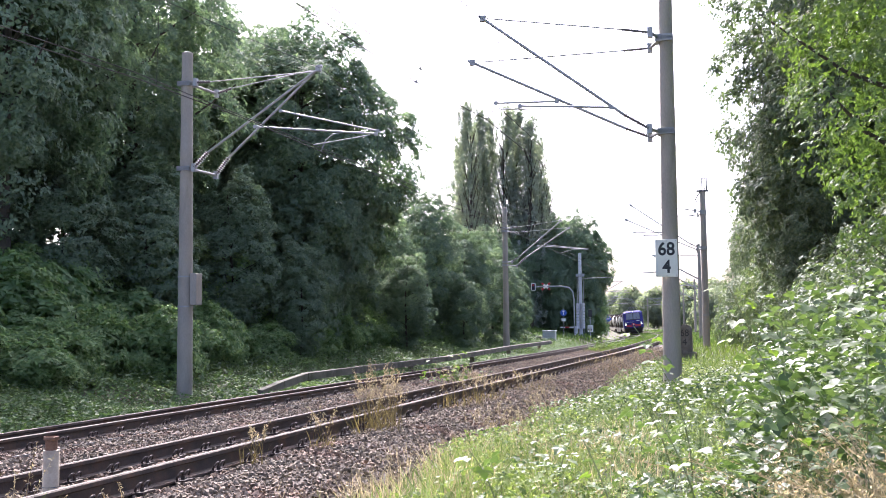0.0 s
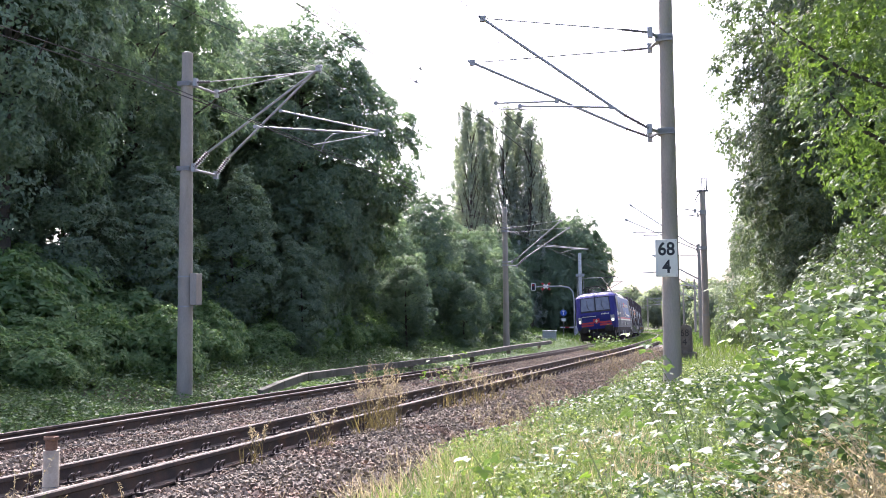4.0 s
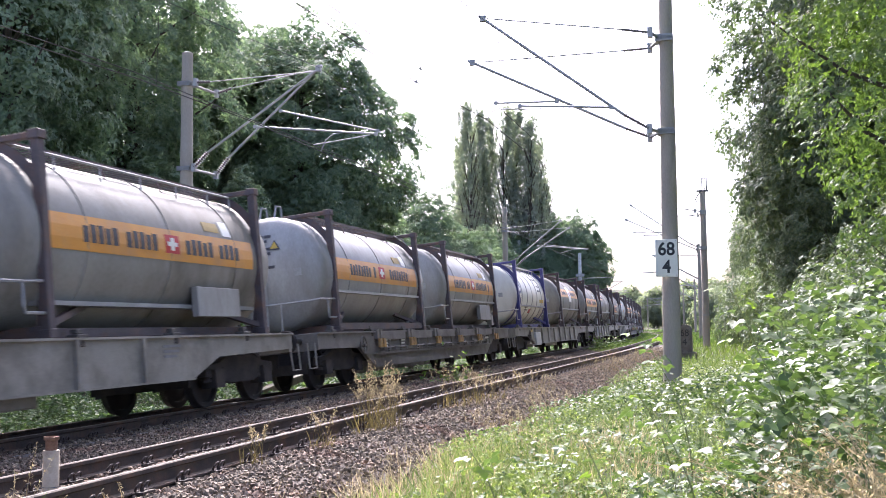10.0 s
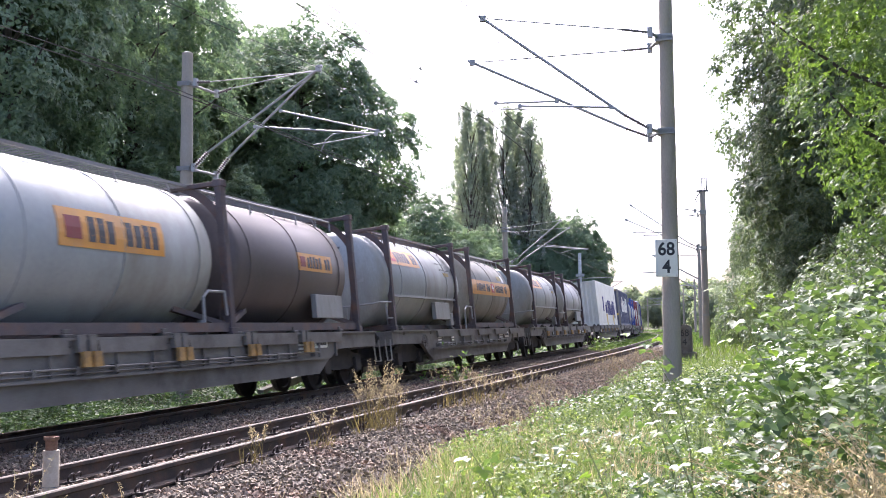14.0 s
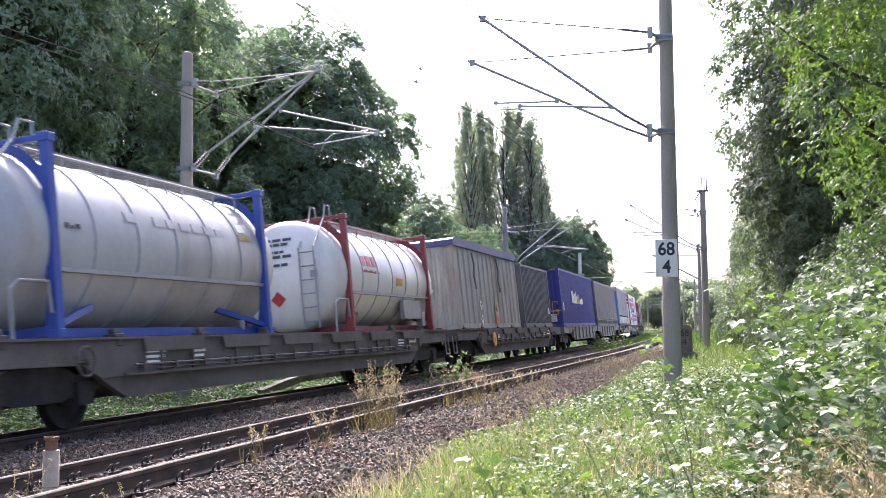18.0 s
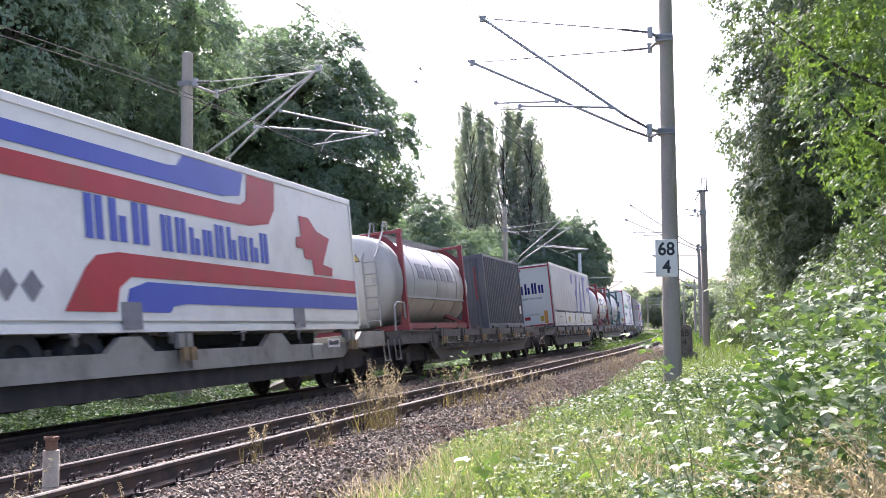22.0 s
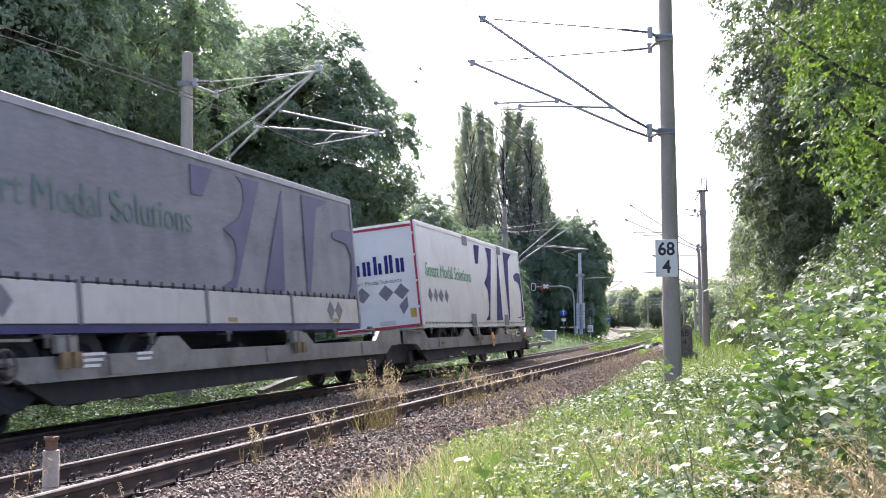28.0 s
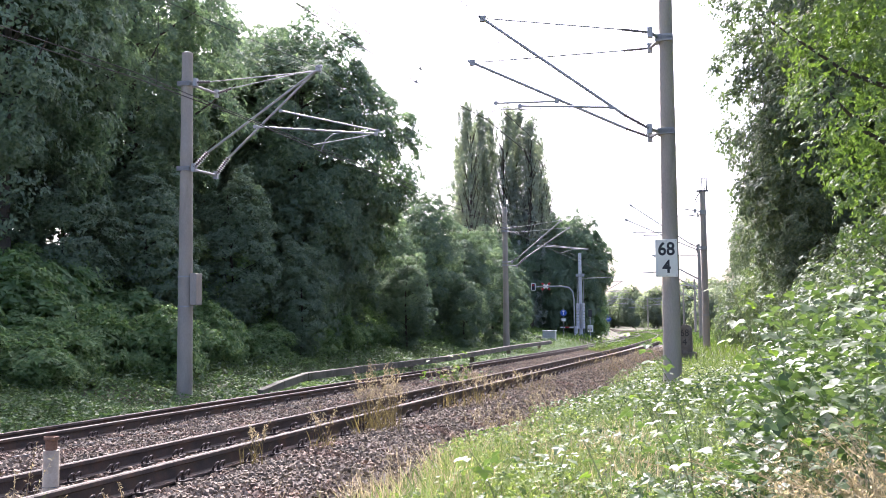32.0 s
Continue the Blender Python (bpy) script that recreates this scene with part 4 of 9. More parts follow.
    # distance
    far = tree("broadleaf_tree", at_xy(-34, 292), "distant tree beyond the bend with haze-paled green leaves", 10.5, (5.2, 5.2, 5.6), 210, 34, 0.34, M_LEAF_FAR, 18, group="distant trees", trunk=0.25, crown_at=4.9, size=0.75, shell=0.4)
    r = random.Random(8)
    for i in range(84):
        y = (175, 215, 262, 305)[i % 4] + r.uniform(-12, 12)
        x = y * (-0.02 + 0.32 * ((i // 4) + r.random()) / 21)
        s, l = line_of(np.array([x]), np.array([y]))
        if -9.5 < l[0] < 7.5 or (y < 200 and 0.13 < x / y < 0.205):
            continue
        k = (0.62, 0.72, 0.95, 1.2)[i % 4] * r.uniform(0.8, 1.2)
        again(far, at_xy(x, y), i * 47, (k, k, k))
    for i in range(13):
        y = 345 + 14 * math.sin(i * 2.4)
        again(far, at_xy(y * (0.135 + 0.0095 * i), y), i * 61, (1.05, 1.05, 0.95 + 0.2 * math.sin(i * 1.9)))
    for i, (x, y, k) in enumerate([(14, 150, .5), (10, 165, .6), (4, 150, .7), (17, 172, .5), (22, 192, .5), (16, 205, .7), (26, 215, .6), (-4, 140, .8)]):
        again(lime, at_xy(x, y), i * 47, (k, k, k), "broadleaf tree on the bank inside the bend")


woods()

# ---- low plants ----
BLADE_V = np.array([(-0.5, 0, 0), (0.5, 0, 0), (-0.42, 0.02, 0.4), (0.42, 0.02, 0.4), (-0.28, 0.12, 0.75), (0.28, 0.12, 0.75), (0, 0.3, 1.0)], float)
BLADE_F = np.array([(0, 1, 3), (0, 3, 2), (2, 3, 5), (2, 5, 4), (4, 5, 6)])


def blades(name, P, h, w, mats, label, category, r, tilt=0.22):
    V = BLADE_V.copy()
    n = len(P)
    hh = r.uniform(0.6, 1.25, n) * h
    R = turns(n, tilt=tilt, r=r)
    M = np.zeros((n, 3, 4))
    M[:, :, 0], M[:, :, 1], M[:, :, 2] = R[:, :, 0] * (w * r.uniform(0.7, 1.3, n))[:, None], R[:, :, 1] * hh[:, None], R[:, :, 2] * hh[:, None]
    M[:, :, 3] = P
    ob = new(name, repeated(name, V, BLADE_F, M, mats))
    return tagged(ob, label, category, kind="stuff")


def on_ground(x, y, dz=0.0):
    return np.stack([x, y, ground_z(x, y) + dz], -1)


def scatter(n, x0, x1, y0, y1, keep, r):
    x, y = r.uniform(x0, x1, n), r.uniform(y0, y1, n)
    s, l = line_of(x, y)
    k = keep(x, y, s, l)
    return x[k], y[k], s[k], l[k]


# a leaflet with a pointed oval outline folded along its rib
OVAL_V = np.array([(0, 0, 0), (0.29, 0.18, 0.05), (0.41, 0.45, 0.07), (0.28, 0.78, 0.02), (0, 1.08, -0.12), (-0.28, 0.78, 0.02), (-0.41, 0.45, 0.07), (-0.29, 0.18, 0.05), (0, 0.28, 0.0), (0, 0.62, -0.03)], float)
OVAL_F = np.array([(0, 1, 8), (1, 2, 8), (2, 9, 8), (2, 3, 9), (3, 4, 9), (4, 5, 9), (5, 6, 9), (6, 8, 9), (6, 7, 8), (7, 0, 8)])


def turned(V, a, lift=0.0):
    c, s = math.cos(a), math.sin(a)
    return np.stack([V[:, 0] * c - V[:, 1] * s, V[:, 0] * s + V[:, 1] * c, V[:, 2] + lift], -1)


TRI_V = np.concatenate([turned(OVAL_V, 0) + (0, 0.25, 0), turned(OVAL_V * 0.85, 1.35) + (-0.05, 0.2, 0), turned(OVAL_V * 0.85, -1.35) + (0.05, 0.2, 0)])
TRI_F = np.concatenate([OVAL_F + 10 * i for i in range(3)])


def foliage(name, P, size, mats, label, category, r, tilt=0.35, V=TRI_V, F=TRI_F):
    M = placed(turns(len(P), tilt=tilt, r=r), r.uniform(0.6, 1.3, len(P)) * size, P)
    return tagged(new(name, repeated(name, V, F, M, mats, True)), label, category, kind="stuff")


# a small pointed leaf of two folded halves
NIB_V = np.array([(0, 0, 0), (0.36, 0.5, 0.10), (0, 1.0, -0.05), (-0.36, 0.5, 0.10)], float)
NIB_F = np.array([(0, 1, 2), (0, 2, 3)])


def low_plants():
    r = np.random.default_rng(21)
    # height of the plant cover on the camera's side
    def cover(x, y):
        q = x / np.maximum(y, 0.5)
        low = 0.30 + 0.16 * np.sin(x * 1.7 + y) * np.sin(y * 1.1)
        bush = np.clip((q - 0.255) / 0.05, 0, 1) * np.clip((13.5 - y) / 4, 0, 1) * (0.95 + 0.2 * np.sin(y * 2.1 + x * 1.3) + np.clip((q - 0.3) * 1.2, 0, 0.15))
        return low + bush
    # bramble leaves over the verge
    x, y, s, l = scatter(190000, -3, 9, 4.1, 30, lambda x, y, s, l: (l > np.where(x / y > 0.06, 2.95, 3.2) + 0.5 * np.sin(s * 1.3)) & (x / y < 0.48) & (x / y > -0.12) & (r.random(len(x)) < np.clip(1.25 - y / 26, 0.12, 1) * np.clip((l - 2.3) / 1.2, 0.12, 1) * np.where(x / y < 0.02, 0.2, np.where(x / y < 0.25, np.where(np.sin(x * 2.9 + y) * np.sin(y * 2.3 - x) < 0.2, 0.5, 0.95), 1.0)) * np.where((x / y > 0.31) & (y < 4.3), 0.05, 1.0) * np.where((l > 4.0) & (l < 6.2) & (y > 17), 0.25, 1.0)), r)
    h = cover(x, y)
    z = h * (1 - 0.85 * r.random(len(x)) ** np.where(h > 0.8, 1.2, 2.0))
    P = on_ground(x, y) + np.stack([0 * z, 0 * z, z], -1)
    near, low = y < 14, h < 0.55
    thin = r.random(len(x)) < 0.55
    foliage("bramble_cover", P[near & ~low & ((np.sin(x * 5.3 + z * 4.1) * np.sin(y * 4.7 - z * 3.3) > -0.3) | (r.random(len(x)) < 0.3))], 0.050, M_BRAMBLE, "dense green bramble bushes with glossy pale-topped leaves", "bramble", r, 0.42)
    foliage("bramble_cover", P[near & low & thin & (np.sin(x * 2.1 + 1) * np.sin(y * 1.7) > 0.1)], 0.034, M_BRAMBLE, "low trailing brambles on the verge", "bramble", r, 0.42)
    foliage("bramble_cover", P[~near], 0.060, M_BRAMBLE, "low bramble and nettle cover along the verge", "bramble", r, 0.4, OVAL_V, OVAL_F)
    x2, y2, s2, l2 = scatter(560000, -3, 9.5, 4.1, 32, lambda x, y, s, l: (l > 2.85 + 0.45 * np.sin(s * 1.3)) & (x / y < 0.40) & (x / y > -0.14) & (r.random(len(x)) < np.clip(1.3 - y / 24, 0.3, 1) * np.where(np.sin(x * 2.3 - y) * np.sin(y * 1.9 + x) > -0.35, 0.75, 0.2)), r)
    h2 = 0.22 + 0.14 * np.sin(x2 * 1.7 + y2) * np.sin(y2 * 1.1) + 0.08 * np.sin(x2 * 6.1) * np.sin(y2 * 5.3)
    P2 = on_ground(x2, y2)
    P2[:, 2] += h2 * (1 - 0.8 * r.random(len(x2)) ** 1.6)
    foliage("verge_herbs", P2, 0.044, M_VERGE, "low yellow-green herbs and ground ivy on the verge", "ground cover", r, 0.5, LEAF_V, LEAF_F)
    # stems inside the cover
    k = r.choice(len(x), 260, replace=False)
    bm = bmesh.new()
    for i in k:
        if y[i] < 13:
            a = r.uniform(0, 6.28)
            b = Vector((x[i], y[i], P[i, 2] - z[i]))
            tube(bm, [b, b + Vector((0.1 * math.cos(a), 0.1 * math.sin(a), h[i] * 0.6)), b + Vector((0.3 * math.cos(a), 0.3 * math.sin(a), h[i] * 0.9))], 0.0045, 5, 0.002, caps=False)
    tagged(new("bramble_stems", shape(bm, "bramble_stems", M_STALK)), "thin green and brown bramble stems", "bramble", kind="stuff")
    # grass between the brambles and at the ballast's foot
    x, y, s, l = scatter(130000, -4, 10, 4.0, 42, lambda x, y, s, l: (l > 3.0 + 0.4 * np.sin(s * 1.9)) & (x / y < 0.36) & (x / y > -0.2) & (r.random(len(x)) < np.clip(1.3 - y / 22, 0.25, 1) * np.where(x / y < 0.27, np.where(np.sin(x * 3.7 + y * 1.3) * np.sin(y * 2.9 - x * 1.1) > 0.0, 0.7, 0.12), 0.35)), r)
    tall = np.where(x / y < 0.04, 0.40, 0.26)
    nearg = y < 10
    blades("meadow_grass", on_ground(x, y)[nearg], 0.32, 0.011, M_GRASS_TALL, "tall bright green grass at the ballast edge", "grass", r, 0.3)
    blades("meadow_grass", on_ground(x, y)[~nearg], 0.30, 0.013, M_GRASS_TALL, "short sunlit grass on the verge", "grass", r, 0.3)
    # tall bright grass by the ballast's foot
    x, y, s, l = scatter(26000, -1.4, 1.6, 4.2, 9.5, lambda x, y, s, l: (l > 2.9 + 0.35 * np.sin(s * 2.7)) & (x / y < 0.14) & (x / y > -0.15) & (r.random(len(x)) < np.clip(0.35 + 0.5 * np.sin(x * 5 + y) * np.sin(y * 4 - x), 0.06, 0.8)), r)
    blades("tall_grass", on_ground(x, y), 0.36, 0.010, M_GRASS_BRIGHT, "tall bright yellow-green grass at the ballast foot", "grass", r, 0.45)
    x, y, s, l = scatter(26000, -1.6, 2.2, 4.2, 11, lambda x, y, s, l: (l > 1.5) & (x / y < 0.2) & (x / y > -0.17) & (r.random(len(x)) < np.where(np.sin(x * 4.1 + 1) * np.sin(y * 3.3) > 0.25, 0.45, 0.05)), r)
    blades("dry_grass", on_ground(x, y), 0.40, 0.006, M_DRY, "dry straw-coloured grass between the green blades", "grass", r, 0.5)
    # the meadow goes on beside and behind the place
    x, y, s, l = scatter(26000, -3, 14, -22, 5.0, lambda x, y, s, l: (l > 2.9 + 0.4 * np.sin(s * 1.9)) & (np.hypot(x, y) > 1.2) & ((y < 0) | (np.abs(x) > 0.5 * y + 0.6)), r)
    blades("meadow_grass", on_ground(x, y), 0.34, 0.022, M_GRASS, "green meadow grass beside the ballast", "grass", r, 0.35)
    # verge farther along
    x, y, s, l = scatter(60000, 5, 40, 28, 140, lambda x, y, s, l: (l > 2.4) & (l < 10), r)
    blades("verge_grass", on_ground(x, y), 0.32, 0.03, M_GRASS, "sunlit grass strip beside the track", "grass", r, 0.3)
    # far side: green cover from the track to the shrubs
    for n0, n1, many in ((-14, 8, 330000), (8, 75, 210000)):
        s, l = r.uniform(n0, n1, many // 2), -5.15 - 8.4 * r.random(many // 2) ** 1.3
        P = flat_line(s, l, 0.0)
        keep = (P[:, 0] / np.maximum(P[:, 1], 5) > -0.46) & (P[:, 1] > 12)
        P, s, l = P[keep], s[keep], l[keep]
        foot = np.where(l > -6.5, level(s) + np.interp(l, BED_L, BED_H), ground_z(P[:, 0], P[:, 1]))
        patch = 0.5 + 0.5 * np.sin(s * 1.1 + l * 0.7) * np.sin(l * 1.9 - s * 0.4)
        tall = np.clip((-l - 5.1) / 1.2, 0.25, 1) * (0.12 + 0.24 * patch + 0.11 * np.clip(-l - 7, 0, 6))
        tall = np.where((s > 12.5) & (s < 58) & (l < -5.7) & (l > -7.2), np.maximum(tall, 0.25 + 0.12 * np.sin(s * 1.3) + 0.1 * np.sin(s * 3.1)), tall)
        P[:, 2] = foot + 0.02 + tall * np.sqrt(r.random(len(s)))
        foliage("nettle_cover", P, 0.085 if n0 < 0 else 0.11, M_LEAF_COVER, "low green nettles and ivy beside the far track", "ground cover", r, 0.38, NIB_V, NIB_F)
    x, y, s, l = scatter(60000, -22, 30, 16, 160, lambda x, y, s, l: (l < -6.2) & (l > -14) & (s > -2), r)
    blades("verge_grass", on_ground(x, y), 0.34, 0.02, M_GRASS_FAR, "grass and weeds along the far side", "grass", r, 0.3)
    x, y, s, l = scatter(80000, -10, 60, 60, 240, lambda x, y, s, l: ((l < -6.6) & (l > -26)) | ((l > 3) & (l < 22)), r)
    blades("verge_grass", on_ground(x, y), 0.45, 0.06, M_GRASS_FAR, "darker green grass near the level crossing", "grass", r, 0.3)
    # sparse weeds on the ballast farther along
    s, l = r.uniform(52, 230, 50000), r.uniform(-6.4, 2.6, 50000)
    off = np.minimum(np.abs(np.abs(l) - 0.75), np.abs(np.abs(l + SPACING) - 0.75))
    k = (off > 0.12) & (r.random(50000) < np.where((np.abs(l) < 0.75) | (np.abs(l + SPACING) < 0.75), 0.25, 0.8))
    P = flat_line(s[k], l[k], np.interp(l[k], BED_L, BED_H) - 0.02)
    blades("weed_strip", P, 0.20, 0.085, M_GRASS_FAR, "sparse low weeds on the ballast toward the bend", "weeds", r, 0.5)
    # weeds between the two tracks beyond
    x, y, s, l = scatter(30000, 8, 26, 50, 120, lambda x, y, s, l: (l < -1.15) & (l > -2.75) & (r.random(len(x)) < 0.8), r)
    P = np.stack([x, y, level(s) - 0.36], -1)
    blades("weed_strip", P, 0.30, 0.03, M_GRASS, "grass and weeds between the two tracks", "weeds", r, 0.3)
    for i, (s0, l0, hh, nn) in enumerate(((48.5, -2.0, 0.75, 420), (51, -1.9, 0.55, 200), (56, -2.0, 0.6, 200), (15.2, -1.85, 0.62, 140))):
        base = flat_line(np.array([s0]), l0, -0.36)[0]
        q = np.abs(r.normal(size=(nn, 3))) * (0.42, 0.3, 0.5)
        q[:, :2] *= r.choice((-1, 1), (nn, 2))
        P = base + q * (1, 1, hh)
        b = new("weed_bush")
        b.location = base
        tagged(b, "leafy green weed growing between the tracks", "weed", "weeds between the tracks")
        part("leaves", repeated("leaves", TRI_V, TRI_F, placed(turns(nn, tilt=0.5, r=r), r.uniform(0.05, 0.10, nn), P - base), M_LEAF_BRIGHT), None, b)
        bm = bmesh.new()
        for k in range(9):
            tube(bm, [(0, 0, -0.05), (r.normal() * 0.1, r.normal() * 0.1, hh * 0.5), (r.normal() * 0.2, r.normal() * 0.2, hh * 0.9)], 0.008, 5, 0.003)
        part("stems", bm, M_STALK, b)


low_plants()


def seed_grass(name, at, n, h, spread, seed, label, green=0.4, droop=0.22, w=0.009, sway=0.0):
    """A tuft of flowering grass: thin stalks with feathery heads, and blades at its foot."""
    r = np.random.default_rng(seed)
    base = new(name)
    base.location = at
    tagged(base, label, "grass tuft", "flowering grass tufts")
    bm = bmesh.new()
    heads = []
    for i in range(n):
        a, d = r.uniform(0, 6.28), spread * math.sqrt(r.random())
        hh = h * r.uniform(0.65, 1.1)
        lean = (r.normal(0, droop, 2) + np.array((-sway, 0))) * hh
        p = [Vector((d * math.cos(a) + lean[0] * t * t, d * math.sin(a) + lean[1] * t * t, hh * t)) for t in (0, 0.35, 0.7, 1.0)]
        p[3].z -= 0.55 * sway * hh
        tube(bm, p, 0.0028, 4, 0.0015, caps=False)
        for t in np.linspace(0.0, 1.0, 13):
            c = p[2].lerp(p[3], t)
            for k in range(2):
                heads.append(np.array(c) + r.normal(size=3) * 0.014 * (1.15 - t))
    part("stalks", bm, M_STRAW if green == 0.2 else M_DRY if green < 0.5 else M_STALK, base)
    H = np.array(heads)
    part("seed_heads", repeated("seed_heads", LEAF_V * (0.45, 1, 1), LEAF_F, placed(turns(len(H), tilt=0.9, r=r), r.uniform(0.016, 0.034, len(H)), H), M_DRY), None, base, "pale dry seed heads")
    m = n * 5 if green > 0.25 and n < 20 else n * 2
    a, d = r.uniform(0, 6.28, m), spread * np.sqrt(r.random(m))
    P = np.stack([d * np.cos(a), d * np.sin(a), 0 * a - 0.02], -1)
    hh = r.uniform(0.3, 0.75, m) * h
    R = turns(m, tilt=0.3, r=r)
    M = np.zeros((m, 3, 4))
    M[:, :, 0], M[:, :, 1], M[:, :, 2], M[:, :, 3] = R[:, :, 0] * w, R[:, :, 1] * hh[:, None], R[:, :, 2] * hh[:, None], P
    part("blades", repeated("blades", BLADE_V, BLADE_F, M, M_GRASS if green > 0.25 else M_STRAW if green == 0.2 else M_DRY), None, base)
    return base


def tufts():
    def bed(s, l):
        p = flat_line(np.array([float(s)]), l, float(np.interp(l, BED_L, BED_H)) if l < 2.3 else -0.3)[0]
        return tuple(p)
    for i, (s, l, n, h, sp, lab) in enumerate([(0.9, 1.05, 46, 0.80, 0.26, "dry flowering grass tuft on the ballast shoulder"), (0.2, 1.25, 14, 0.72, 0.3, "tall flowering grass beside the rail"), (4.3, 1.2, 30, 0.62, 0.40, "dry grass tuft on the ballast"), (5.6, 1.35, 20, 0.42, 0.3, "sparse dry grass on the ballast"), (-2.6, 0.98, 8, 0.5, 0.12, "thin flowering grass stalks by the rail"), (-1.4, 1.2, 10, 0.45, 0.15, "thin flowering grass stalks by the rail"), (-4.3, -1.4, 26, 0.45, 0.25, "grass tuft between the tracks"), (-3.6, -1.3, 16, 0.35, 0.2, "grass tuft between the tracks"), (2.6, 2.2, 16, 0.42, 0.4, "dry weeds on the ballast foot"), (4.6, 2.5, 16, 0.4, 0.45, "dry weeds on the ballast foot"), (6.6, 2.2, 14, 0.36, 0.4, "dry weeds on the ballast foot"), (1.0, 2.5, 14, 0.4, 0.35, "dry weeds on the ballast foot"), (8.4, 1.5, 24, 0.4, 0.5, "reddish dry weeds on the shoulder"), (18, 1.6, 30, 0.4, 0.8, "reddish dry weeds on the shoulder"), (26, 1.7, 30, 0.4, 1.0, "reddish dry weeds on the shoulder")]):
        seed_grass("flowering_grass", bed(s, l), n, h, sp, 40 + i, lab, 0.2 if i < 6 or i > 7 else 0.6)
    for i, (x, y, z, n, h, sp, lab, g) in enumerate([(-2.85, 7.0, -0.10, 7, 0.78, 0.14, "tall flowering grass close to the marker post", 0.3), (-3.15, 7.5, -0.2, 7, 0.62, 0.2, "flowering grass beside the marker post", 0.3), (-2.2, 7.6, -0.15, 5, 0.5, 0.2, "thin flowering grass at the ballast foot", 0.3), (1.62, 3.75, 0.05, 30, 1.05, 0.12, "tall pale drooping grass beside the brambles", 0.1), (1.72, 3.95, 0.05, 30, 1.12, 0.12, "tall pale drooping grass beside the brambles", 0.1), (1.5, 3.45, 0.05, 24, 1.05, 0.08, "tall pale drooping grass beside the brambles", 0.1), (1.95, 4.75, 0.0, 60, 1.02, 0.22, "drooping pale feathery grass in the brambles", 0.1), (2.35, 5.3, 0.0, 70, 1.12, 0.3, "drooping pale feathery grass in the brambles", 0.1), (1.95, 4.4, 0.0, 36, 0.95, 0.15, "pale dry grass in front of the brambles", 0.1)]):
        seed_grass("flowering_grass", (x, y, z), n, h, sp, 60 + i, lab, g, 0.3, sway=0.28 if x > 0 else 0.0)


tufts()


def bramble_canes():
    """Arching canes that stand out of the bramble cover, with single leaves."""
    r = np.random.default_rng(5)
    leaf_me = indexed("leaf", TRI_V * 0.066, TRI_F, M_BRAMBLE_ONE)
    young_me = indexed("leaf", TRI_V * 0.058, TRI_F, M_LEAF_YOUNG)
    for i, (x, y, h, lx, n) in enumerate([(2.05, 6.0, 1.50, -0.40, 26), (2.5, 7.2, 1.50, -0.4, 22), (1.75, 5.0, 1.18, -0.30, 24), (1.25, 5.2, 0.85, -0.2, 18), (0.9, 5.6, 0.72, -0.15, 16), (2.7, 6.2, 1.55, -0.2, 24), (0.35, 6.4, 0.62, -0.2, 14), (1.5, 6.6, 0.9, -0.3, 18), (2.3, 5.0, 1.35, -0.2, 22), (0.75, 7.5, 0.6, 0.15, 14), (1.9, 8.2, 1.3, -0.4, 20)]):
        base = new("bramble_cane")
        base.location = at_xy(x, y)
        tagged(base, "arching bramble cane with toothed three-part leaves", "bramble", "bramble canes")
        pts = [Vector((lx * t * t, 0.15 * math.sin(3 * t + i), h * (t - 0.12 * t * t) / 0.88)) for t in np.linspace(0, 1, 9)]
        bm = bmesh.new()
        tube(bm, pts, 0.007, 7, 0.003)
        part("cane", bm, M_STALK, base)
        for k in range(n):
            t = 0.3 + 0.7 * k / n
            j = min(int(t * 8), 7)
            p = pts[j].lerp(pts[j + 1], t * 8 - j)
            a = k * 2.4 + i
            out = Vector((math.cos(a), math.sin(a), 0.15)) * r.uniform(0.04, 0.16)
            q = 1.0 if t < 0.93 else 0.6
            m = Matrix.Translation(p + out) @ Matrix.Rotation(a - math.pi / 2, 4, "Z") @ Matrix.Rotation(r.normal(-0.15, 0.3), 4, "X") @ Matrix.Rotation(r.normal(0, 0.25), 4, "Y") @ Matrix.Scale(q * r.uniform(0.8, 1.25), 4)
            ob = part("leaf", young_me if t > 0.9 or k % 7 == 3 else leaf_me, None, base)
            ob.matrix_local = m


bramble_canes()
# ---- the train: vehicles and loads ----
RIDERS = []
M_BLUE = surface("cab_blue_paint", (0.024, 0.024, 0.125), (0.038, 0.038, 0.185), 0.6, 0.0, 1.2, 50, 0.03, (0.05, 0.05, 0.16), 1.0, spec=0.12)
M_SIDE = surface("side_blue_film", (0.03, 0.075, 0.19), (0.045, 0.105, 0.26), 0.45, 0, 0.9, 40, 0.03, (0.06, 0.12, 0.26), 0.7, spec=0.35)
M_PEAK = surface("dark_blue_film", (0.022, 0.036, 0.085), (0.034, 0.052, 0.115), 0.5, 0, 0.9, 40, 0.03, spec=0.35)
M_RED = surface("red_paint", (0.34, 0.018, 0.03), (0.46, 0.03, 0.045), 0.45, 0, 2, 40, 0.05, (0.33, 0.04, 0.035), 1.3)
M_CREAM = surface("cream_film", (0.55, 0.52, 0.391), (0.66, 0.63, 0.493), 0.5, 0, 2, 40, 0.03)
M_ROOFSILVER = surface("silver_roof_paint", (0.33, 0.33, 0.335), (0.46, 0.46, 0.465), 0.5, 0.15, 1.5, 40, 0.05, (0.28, 0.27, 0.26), 0.8)
